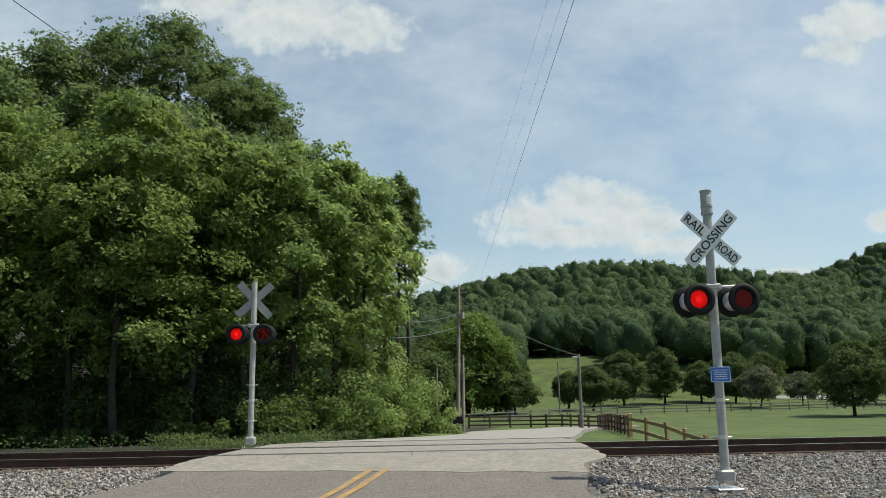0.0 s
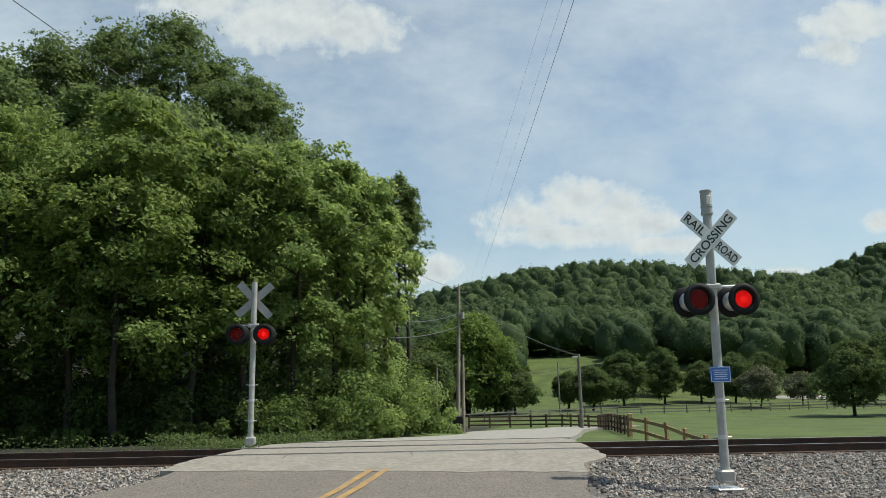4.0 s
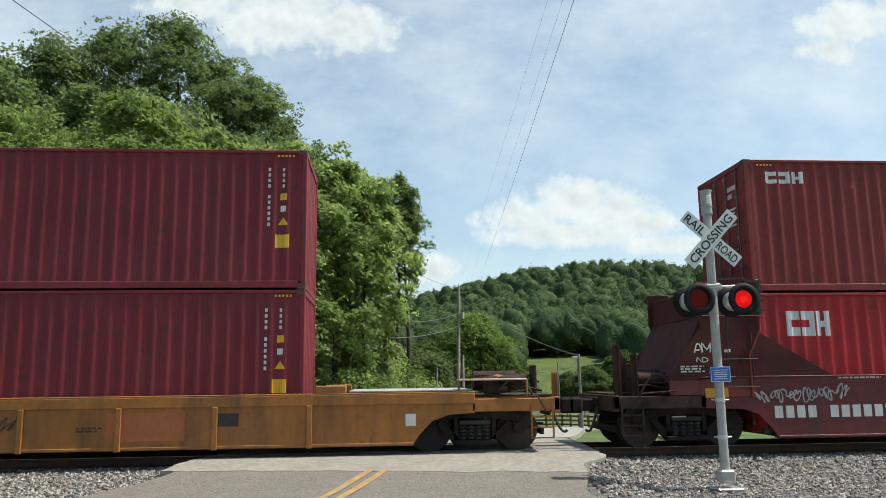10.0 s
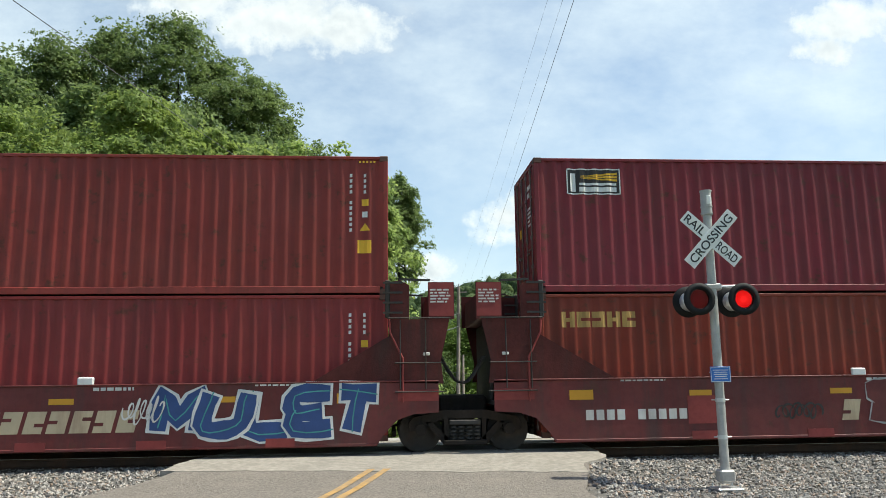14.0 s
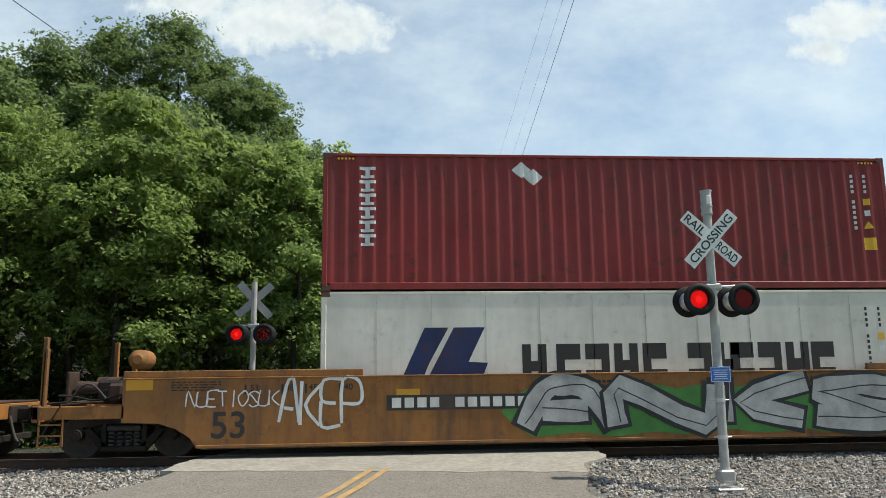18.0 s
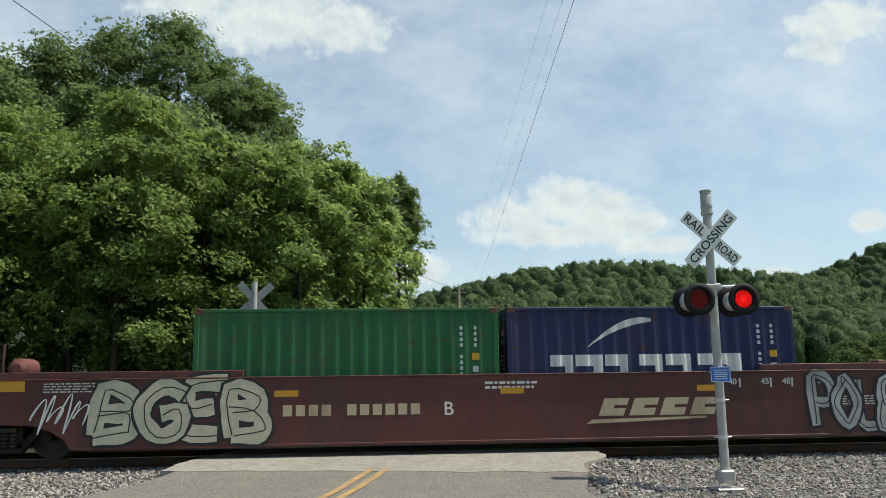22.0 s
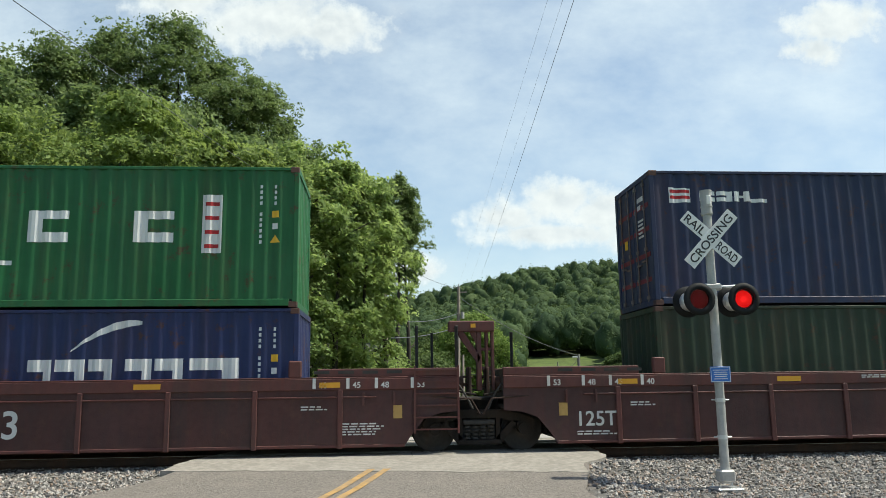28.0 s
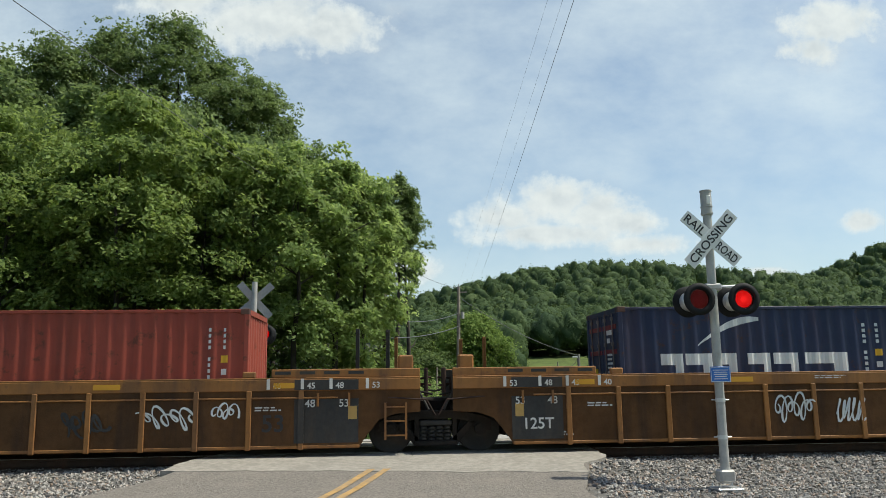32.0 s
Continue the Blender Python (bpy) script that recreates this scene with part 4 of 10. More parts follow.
def far_woods():
    rng = np.random.default_rng(21)
    spots = []
    for k in range(60000):
        if len(spots) >= 2900:
            break
        b = rng.uniform(160, 520) if rng.random() < 0.6 else rng.uniform(160, 300)
        a = rng.uniform(-40, b * 0.92 + 25)
        side = a * 201.7 / (b + 16.7)
        if 34 < side < 60 and b < 194 or b < 172 and 56 < side < 100:
            continue
        spots.append((a, b))
    for k in range(90):
        b = rng.uniform(150, 185)
        spots.append((rng.uniform(0, 0.165 * (b + 16.7)), b))
    verts, faces, sizes, base = [], [], [], 0
    balls = {True: ball(3), False: ball(2)}
    for a, b in spots:
        z = ground_z(a, b)
        near = b < 250
        pine = rng.random() < 0.06
        h = rng.uniform(8.5, 13)
        r = rng.uniform(2.4, 4.6) if not pine else rng.uniform(1.6, 2.3)
        sv, sf = balls[near]
        ph = rng.uniform(0, 6.28, 6)

        def shape(d):
            w = 1 + 0.14 * np.sin(d[:, 0] * 4 + ph[0]) * np.cos(d[:, 1] * 4 + ph[1]) + 0.12 * np.sin(d[:, 2] * 5 + ph[2] + d[:, 0] * 3) + 0.1 * np.sin(d[:, 0] * 9 + ph[3]) * np.sin(d[:, 2] * 8 + ph[4]) + 0.07 * np.sin(d[:, 0] * 16 + ph[5]) * np.sin(d[:, 2] * 15 + d[:, 1] * 9)
            q = d * w[:, None]
            if pine:
                taper = np.clip(0.62 - 0.5 * d[:, 2], 0.12, 1.1)
                return np.stack([q[:, 0] * r * taper, q[:, 1] * r * taper, q[:, 2] * h * 0.48 + h * 0.55], 1) + np.array([a, b, z])
            return q * np.array([r, r, h * 0.42]) + np.array([a, b, z + h * 0.6])
        body = shape(sv * (0.93 + 0.05 * rng.random((len(sv), 1))))
        verts.append(body)
        faces.append((sf + base).ravel())
        sizes.append(np.full(len(sf), 3))
        base += len(body)
        k = 520 if near else 150
        d = rng.normal(size=(k, 3))
        d[:, 1] -= 0.35
        d[:, 2] += 0.25
        d /= np.linalg.norm(d, axis=1, keepdims=True)
        nrm = d + rng.normal(size=(k, 3)) * 0.35 + np.array([0, 0, 0.35])
        nrm /= np.linalg.norm(nrm, axis=1, keepdims=True)
        lv = leaf_array(shape(d * rng.uniform(0.97, 1.08, (k, 1))), nrm, rng.uniform(0.45, 1.0, k) * (0.62 if near else 1.15), rng)
        verts.append(lv)
        faces.append(np.arange(4 * k) + base)
        sizes.append(np.full(k, 4))
        base += 4 * k
    me = quick_mesh("far_woods", np.concatenate(verts), np.concatenate(sizes), np.concatenate(faces), M["leaf_hill"], True)
    tagged(new("far_woods", me), "dense green summer forest covering the distant hills", "woods", kind="stuff")


far_woods()

FIELD = "round dark green shade tree standing in the mown pasture"
field = [(60.0, 79, 4.9, 4.3), (66.2, 126, 5.0, 3.7), (60.9, 129, 3.5, 3.5), (52.5, 126, 6.2, 3.2), (43.5, 122, 5.1, 4.3), (33.1, 105, 2.3, 3.3), (30.8, 112, 1.9, 2.5), (19.8, 100, 2.1, 3.9),
         (79.0, 140, 5.2, 4.4), (89.6, 116, 7.4, 4.9), (72.0, 143, 4.4, 3.9), (69.5, 79, 5.6, 4.6), (48.5, 140, 5.0, 3.4), (57, 141, 5.5, 3.6)]
for i, (x, y, top, r) in enumerate(field):
    tree("shade_tree", x, y, top, r, 1.35, int(4200 * r), 0.27, M["leaf_field"], FIELD, 200 + i, "pasture trees", 0.24, None, 0.4)
for i, (x, y, top, r) in enumerate([(63.1, 110, 2.2, 3.7), (73.8, 116, 1.3, 3.3)]):
    tree("flowering_tree", x, y, top, r, 1.3, int(2400 * r), 0.27, M["leaf_flower"], "low spreading tree with pale blossom standing in the pasture", 220 + i, "pasture trees", 0.16, None, 0.55)
tree("lane_tree", 12.6, 98.5, 10.2, 6.4, 0.9, 17000, 0.36, M["leaf_lane"], "large light green broadleaf tree beyond the utility pole", 230, "trees by the lane", 0.4, None, 0.45)
for i, (x, y, top, r) in enumerate([(17.0, 101, 6.5, 3.8), (7.2, 102, 8.0, 4.2), (4.5, 84, 5.0, 4.5), (1.5, 70, 4.0, 4.0), (7.0, 92, 3.5, 3.2)]):
    tree("lane_tree", x, y, top, r, 0.5, int(2600 * r), 0.34, M["leaf_field"], "dark green broadleaf tree standing by the lane", 231 + i, "trees by the lane", 0.3, None, 0.45)


# ---- crossing signals ----
def lamp(parent, x, z, face):
    """One flashing lamp that faces face * y: hood, body, reflector, glowing element, lens."""
    yf = face * 0.26
    g = Geo()
    n = 28
    cs = [(math.cos(2 * math.pi * i / n), math.sin(2 * math.pi * i / n)) for i in range(n)]
    ro, ri = 0.272, 0.165
    rings = [(ro, yf), (ri, yf + face * 0.012), (ri, yf - face * 0.055), (ri + 0.02, yf - face * 0.055), (ro, yf - face * 0.02)]
    vs = [(x + c * r, y, z + s * r) for r, y in rings for c, s in cs]
    k = len(rings)
    g.add(vs, [(j * n + i, j * n + (i + 1) % n, ((j + 1) % k) * n + (i + 1) % n, ((j + 1) % k) * n + i) for j in range(k) for i in range(n)], True)
    # short visor over the lens
    arc = [i for i in range(0, 15)]
    va = [(x + 0.172 * math.cos(math.pi * i / 14), yf + face * d, z + 0.172 * math.sin(math.pi * i / 14)) for d in (0.0, 0.045) for i in arc]
    g.add(va, [(i, i + 1, 16 + i, 15 + i) for i in range(14)], True)
    lp = part("lamp", g, M["black"], parent, "black round lamp hood")
    g = Geo()
    g.tube((x, yf - face * 0.05, z), (x, yf - face * 0.15, z), 0.172, 20, 0.15)
    g.tube((x, yf - face * 0.15, z), (x, yf - face * 0.24, z), 0.15, 20, 0.06)
    part("housing", g, M["alu"], lp, "silver metal lamp housing")
    g = Geo()
    g.tube((x, yf - face * 0.046, z), (x, yf - face * 0.05, z), 0.16, 24)
    part("reflector", g, M["red_off"], lp, "dark red unlit reflector")
    g = Geo()
    g.tube((x, yf - face * 0.028, z), (x, yf - face * 0.034, z), 0.145, 24)
    g.tube((x, yf - face * 0.020, z), (x, yf - face * 0.026, z), 0.05, 16)
    b = part("bulb", g, M["red_on"], lp, "glowing red light element")
    b.data.materials.append(M["red_core"])
    for f in b.data.polygons[26:]:
        f.material_index = 1
    g = Geo()
    g.tube((x, yf - face * 0.004, z), (x, yf - face * 0.010, z), 0.163, 24)
    part("lens", g, M["red_lens"], lp, "red ribbed lens")
    return b


def signal(name, m, height, cb, lz, arm_l, arm_r, label, sign_z=None, cap=True, wide=0.117):
    th = thing(name, m, label, "crossing signal", "crossing signals")
    g = Geo().tube((0, 0, 0.1), (0, 0, height), 0.074, 16)
    part("mast", g, M["galv"], th)
    if cap:
        g = Geo()
        g.tube((0, 0, height - 0.44), (0, 0, height), 0.095, 18)
        for zz in (height - 0.42, height - 0.3, height - 0.02):
            g.tube((0, 0, zz), (0, 0, zz + 0.02), 0.104, 18)
        b = part("bell", g, M["galv"], th, "grey cylindrical warning bell")
        part("slot", Geo().box(-0.035, 0.035, -0.108, -0.085, height - 0.26, height - 0.1, 0.01), M["sign_white"], b)
    for turn, text in ((-42.0, ("RAIL", "ROAD")), (47.0, ("CROSSING",))):
        a = radians(turn)
        g = Geo()
        off = -0.095 if turn > 0 else -0.088
        g.box(-0.61, 0.61, off - 0.006, off, -wide, wide)
        rot = Matrix.Translation((0, 0, cb)) @ Matrix.Rotation(-a, 4, "Y")
        g.v = [tuple(rot @ Vector(v)) for v in g.v]
        bd = part("board", g, M["sign_white"] if cap else M["board_back"], th, "white crossbuck board with black lettering" if cap else "grey back of a crossbuck board")
        if not cap:
            continue
        if len(text) == 1:
            me = fitted(words(text[0], 0.2, 0, off - 0.008, 0, 0.0015), 1.08, 0.15)
            me.transform(rot)
            part("lettering", me, M["sign_black"], bd, "black capital letters CROSSING")
        else:
            for s, w in zip((-0.36, 0.36), text):
                me = fitted(words(w, 0.2, 0, off - 0.008, 0, 0.0015), 0.42, 0.15)
                me.transform(Matrix.Translation((s, 0, 0)))
                me.transform(rot)
                part("lettering", me, M["sign_black"], bd, "black capital letters " + w)
        for s in (-0.05, 0.05):
            part("bolt", Geo().tube((0, off - 0.012, cb + s * (1 if turn > 0 else -1.2)), (0, 0.06, cb + s), 0.011, 8), M["alu"], bd)
    # arms and their bracket
    g = Geo()
    g.box(-0.15, 0.15, -0.08, 0.08, lz + 0.17, lz + 0.29, 0.03)
    part("bracket", g, M["galv"], th, "cast junction bracket")
    for s, e in ((-0.1, arm_l), (0.1, arm_r)):
        part("cross_arm", Geo().path([(s, 0, lz + 0.23), (e, 0, lz + 0.25), (e, 0, lz + 0.12)], 0.022, 10), M["alu"], th)
    bulbs = []
    for face in (-1, 1):
        bulbs.append((lamp(th, arm_l, lz, face), "L"))
        bulbs.append((lamp(th, arm_r, lz, face), "R"))
    if sign_z:
        s = part("notice", Geo().box(-0.175, 0.175, -0.09, -0.08, sign_z - 0.13, sign_z + 0.13, 0.002), M["sign_blue"], th, "small blue notice plate with white border")
        g = Geo()
        for z0, z1, x0, x1 in ((0.115, 0.122, -0.165, 0.165), (-0.122, -0.115, -0.165, 0.165), (-0.122, 0.122, -0.167, -0.16), (-0.122, 0.122, 0.16, 0.167)):
            g.box(x0, x1, -0.093, -0.0905, sign_z + z0, sign_z + z1)
        part("border", g, M["sign_white"], s)
        for zz, w in ((0.07, 0.13), (0.035, 0.11), (0.0, 0.12), (-0.035, 0.1), (-0.075, 0.115)):
            part("print", Geo().box(-w, w, -0.093, -0.0905, sign_z + zz - 0.0055, sign_z + zz + 0.0055), M["sign_white"], s)
    for zz in (height * 0.375, height * 0.285, height * 0.165):
        g = Geo()
        g.box(-0.15, 0.15, -0.02, 0.02, zz, zz + 0.02, 0.006)
        g.tube((0, 0, zz - 0.025), (0, 0, zz + 0.04), 0.084, 14)
        part("clamp", g, M["alu"], th, "bright metal mast clamp")
    g = Geo()
    g.box(-0.13, 0.13, -0.12, 0.12, 0.12, 0.32, 0.03)
    g.tube((0, 0, 0.3), (0, 0, 0.42), 0.085, 14, 0.065)
    part("junction_box", g, M["galv"], th)
    g = Geo()
    g.box(-0.22, 0.22, -0.2, 0.2, 0.0, 0.035, 0.01)
    for sx in (-0.17, 0.17):
        for sy in (-0.15, 0.15):
            g.tube((sx, sy, 0.0), (sx, sy, 0.09), 0.016, 8)
    part("base_plate", g, M["alu"], th)
    return th, bulbs


near_signal, near_bulbs = signal("crossing_signal", pose(5.63, -4.0, -0.41), 5.05, 4.18, 3.12, -0.345, 0.43, "galvanised crossing signal with white crossbuck and twin red flashing lamps", 1.87)
far_signal, far_bulbs = signal("crossing_signal", pose(-3.44, 4.0, -0.30, 0, 0, 180), 4.36, 3.88, 2.96, -0.30, 0.40, "galvanised crossing signal seen from behind beside the woods", None, False, 0.1)
solid("foundation", Geo().box(-3.74, -3.14, 3.7, 4.3, -0.6, -0.305, 0.03), M["concrete"], "low concrete footing under the far signal mast", "footing", kind="structure")


# ---- utility poles and wires ----
def pole(x, y, z, top, r, label, lean=0.0, mt="wood_pole"):
    th = thing("utility_pole", pose(x, y, z), label, "utility pole", "utility poles")
    g = Geo().tube((0, 0, -0.3), (lean, 0, top - z), r, 12, r * 0.72)
    part("shaft", g, M[mt], th)
    return th


p1 = pole(5.0, 36.0, -2.05, 7.7, 0.15, "weathered wooden utility pole with a transformer can beside the lane", 0.2)
part("insulator", Geo().tube((0.2, 0, 9.6), (0.2, 0, 9.95), 0.05, 8), M["galv"], p1)
part("meter_can", Geo().tube((0.42, -0.1, 7.55), (0.42, -0.1, 8.0), 0.13, 12), M["galv"], p1, "grey transformer can")
part("bracket", Geo().box(0.2, 0.75, -0.04, 0.04, 9.35, 9.43), M["wood_pole"], p1)
pole(5.42, 36.5, -2.05, 3.05, 0.12, "short bare wooden stub pole beside the taller one", 0.05)
p2 = pole(15.82, 45.0, -2.75, 3.25, 0.15, "grey wooden pole with a small yard lamp", -0.07, "wood_grey")
part("yard_lamp", Geo().box(-0.55, 0.05, -0.09, 0.09, 5.72, 5.86, 0.03), M["alu"], p2, "small aluminium lamp head")
pole(0.15, 24.0, 1.0, 10.3, 0.16, "tall weathered pole half hidden in the trees", -0.25)
pole(4.58, 50.0, -2.9, 2.4, 0.08, "thin wooden pole by the hedge", 0.0)
pole(24.8, 92.0, -4.2, 3.6, 0.12, "distant wooden pole at the foot of the meadow", -0.1, "wood_grey")


def wire(a, b, sag, r, label="thin dark overhead wire between poles"):
    a, b = Vector(a), Vector(b)
    pts = []
    for i in range(25):
        t = i / 24
        p = a.lerp(b, t)
        p.z -= sag * 4 * t * (1 - t)
        pts.append(p)
    g = Geo().path(pts, r, 5)
    solid("overhead_wire", g, M["wire"], label, "wire", "overhead wires")


wire((1.72, -17.0, 6.85), (5.3, 36, 8.15), 0.12, 0.0016)
wire((1.82, -17.0, 6.86), (6.05, 36, 8.15), 0.12, 0.0016)
wire((1.86, -17.0, 6.82), (6.73, 36, 8.34), 0.12, 0.0042)
wire((-6.45, -15.0, 6.37), (-3.8, 21.0, 10.11), 0.1, 0.008)
wire((5.2, 36, 7.0), (15.75, 45, 3.15), 0.5, 0.02)
wire((5.2, 36, 5.9), (-0.1, 24, 4.6), 0.35, 0.02)
wire((5.2, 36, 5.0), (-0.1, 24, 3.6), 0.25, 0.025)
wire((5.2, 36, 7.6), (-0.15, 24, 8.2), 0.3, 0.012)
wire((15.75, 45, 2.9), (24.7, 92, 3.2), 0.7, 0.02)
wire((4.58, 50, 2.2), (15.75, 45, 2.3), 0.6, 0.015)


# ---- mailbox ----
def mailbox():
    th = thing("mailbox", pose(4.42, 30.0, -1.8), "black roadside mailbox on a thick dark post", "mailbox")
    part("post", Geo().box(-0.11, 0.11, -0.11, 0.11, -0.2, 0.62, 0.02), M["black"], th)
    g = Geo()
    prof = [(-0.3, 0.58), (0.3, 0.58), (0.3, 0.86), (0.22, 0.98), (-0.22, 0.98), (-0.3, 0.86)]
    g.prism(prof, -0.28, 0.28, "y")
    part("box", g, M["black"], th)


mailbox()


# ---- fences ----
def fence(name, pts, height, rails, mt, label, gap, rail_w=0.13):
    th = thing(name, pose(0, 0, 0), label, "fence", "pasture fences")
    posts = []
    for a, b in zip(pts, pts[1:]):
        n = max(1, round(math.hypot(b[0] - a[0], b[1] - a[1]) / gap))
        for i in range(n):
            posts.append((a[0] + (b[0] - a[0]) * i / n, a[1] + (b[1] - a[1]) * i / n))
    posts.append(pts[-1])
    me = Geo().box(-0.075, 0.075, -0.075, 0.075, -0.3, height * 1.08, 0.015).mesh("post")
    me.materials.append(M[mt])
    for x, y in posts:
        o = new("post", me)
        o.parent = th
        o.matrix_basis = pose(x, y, ground_z(x, y), random.uniform(-2, 2), random.uniform(-2, 2), random.uniform(0, 30))
    for (xa, ya), (xb, yb) in zip(posts, posts[1:]):
        za, zb = ground_z(xa, ya), ground_z(xb, yb)
        for k in range(rails):
            h = height * (k + 0.75) / rails
            g = Geo()
            d = Vector((xb - xa, yb - ya, 0)).normalized()
            s = Vector((-d.y, d.x, 0)) * 0.02
            q = [Vector((xa, ya, za + h)), Vector((xb, yb, zb + h))]
            up = Vector((0, 0, rail_w / 2))
            vs = [p + s * e + up * f for p in q for e in (-1, 1) for f in (-1, 1)]
            g.add(vs, [(0, 1, 3, 2), (4, 6, 7, 5), (0, 4, 5, 1), (2, 3, 7, 6), (0, 2, 6, 4), (1, 5, 7, 3)])
            part("rail", g, M[mt], th)


fence("board_fence", [(7.6, 53), (13.2, 53), (15.6, 51), (16.9, 44), (15.6, 36), (14.2, 28)], 1.05, 3, "wood_brown", "dark brown three-board pasture fence at the bend of the lane", 1.7)
fence("new_fence", [(13.65, 26.2), (12.8, 18.0), (11.24, 10.0), (10.6, 7.0)], 1.12, 2, "wood_new", "pale new wooden rail fence climbing from the lane to the track", 4.0, 0.16)
solid("gate_post", Geo().box(13.6, 13.84, 26.1, 26.34, -2.1, -0.6, 0.03), M["wood_new"], "thick square pale wooden corner post of the fence", "post")
fence("rail_fence", [(9.0, 76), (18.7, 82), (33, 92), (52, 97), (79, 102), (110, 104)], 1.25, 3, "wood_grey", "weathered grey rail fence crossing the pasture", 3.6)


# ---- wellhouse and far shed ----
def wellhouse():
    th = thing("wishing_well", pose(19.5, 104, ground_z(19.5, 104)), "small stone well with a little roof in the meadow", "well")
    part("wall", Geo().tube((0, 0, 0), (0, 0, 0.9), 0.8, 14), M["concrete"], th)
    for s in (-0.7, 0.7):
        part("post", Geo().box(s - 0.07, s + 0.07, -0.07, 0.07, 0.8, 2.0), M["wood_brown"], th)
    part("roof", Geo().prism([(-1.1, 1.9), (0, 2.7), (1.1, 1.9), (0, 2.55)], -0.9, 0.9), M["wood_grey"], th)


wellhouse()


def yard():
    g = Geo()
    n = 12
    vs = []
    for i in range(n + 1):
        x = 78.0 + 16.0 * i / n
        for y in (132.5 - 3.0 * i / n, 137.0 + wob(x, 3.0, 1.5)):
            vs.append((x, y, ground_z(x, y) + 0.15))
    g.add(vs, [(2 * i, 2 * i + 2, 2 * i + 3, 2 * i + 1) for i in range(n)])
    solid("driveway", g, M["asphalt_pale"], "pale gravel drive crossing the far pasture", "drive", kind="structure")


yard()

# ---- the train ----
TRAIN, AXLES = [], []
rnd = random.Random(11)


def shared(key, make, material, cache={}):
    if key not in cache:
        me = make().mesh(key.split("/")[0])
        me.materials.append(material)
        cache[key] = me
    return cache[key]


def put(name, mesh, parent, m=None, label=""):
    ob = new(name, mesh)
    ob.parent = parent
    if m is not None:
        ob.matrix_basis = m
    if label:
        ob["label"] = label
    return ob


# containers
W2 = 1.219


def corr(L, x, pitch):
    """Depth of the corrugated side at x."""
    if x < 0.14 or x > L - 0.14:
        return 0.0
    u = ((x - 0.14) / pitch) % 1.0
    d = 0.036
    if u < 0.25:
        return 0.0
    if u < 0.5:
        return d * (u - 0.25) / 0.25
    if u < 0.75:
        return d
    return d * (1.0 - u) / 0.25


def breaks(L, pitch, a, b):
    xs = {a, b}
    k = 0
    while 0.14 + k * pitch < L - 0.13:
        for f in (0, 0.25, 0.5, 0.75):
            x = 0.14 + (k + f) * pitch
            if a < x < b:
                xs.add(x)
        k += 1
    return sorted(xs)


def pitch_of(L):
    n = round((L - 0.28) / 0.283)
    return (L - 0.28) / n


def side_geo(L, H, sign, z0=0.16, z1=None):
    z1 = H - 0.07 if z1 is None else z1
    p = pitch_of(L)
    xs = breaks(L, p, 0.09, L - 0.09)
    g = Geo()
    vs = []
    for x in xs:
        y = sign * (W2 - 0.014 - corr(L, x, p))
        vs += [(x, y, z0), (x, y, z1)]
    n = len(xs)
    g.add(vs, [(2 * i, 2 * i + 2, 2 * i + 3, 2 * i + 1) for i in range(n - 1)], True)
    return g


def decal(g, L, H, xa, xb, lo, hi, lo2=None, hi2=None, lift=0.004, flat=False):
    """A painted patch that follows the near corrugated side; its lower and upper edges may slant."""
    lo2, hi2 = lo if lo2 is None else lo2, hi if hi2 is None else hi2
    p = pitch_of(L)
    xs = [xa, xb] if flat else breaks(L, p, xa, xb)
    vs = []
    for x in xs:
        t = (x - xa) / (xb - xa)
        y = -(W2 - 0.014 - (0 if flat else corr(L, x, p))) - lift
        vs += [(x, y, lo + (lo2 - lo) * t), (x, y, hi + (hi2 - hi) * t)]
    n = len(xs)
    g.add(vs, [(2 * i, 2 * i + 2, 2 * i + 3, 2 * i + 1) for i in range(n - 1)])
    return g


def cast_geo():
    return Geo().box(-0.089, 0.089, -0.081, 0.081, -0.059, 0.059, 0.012)


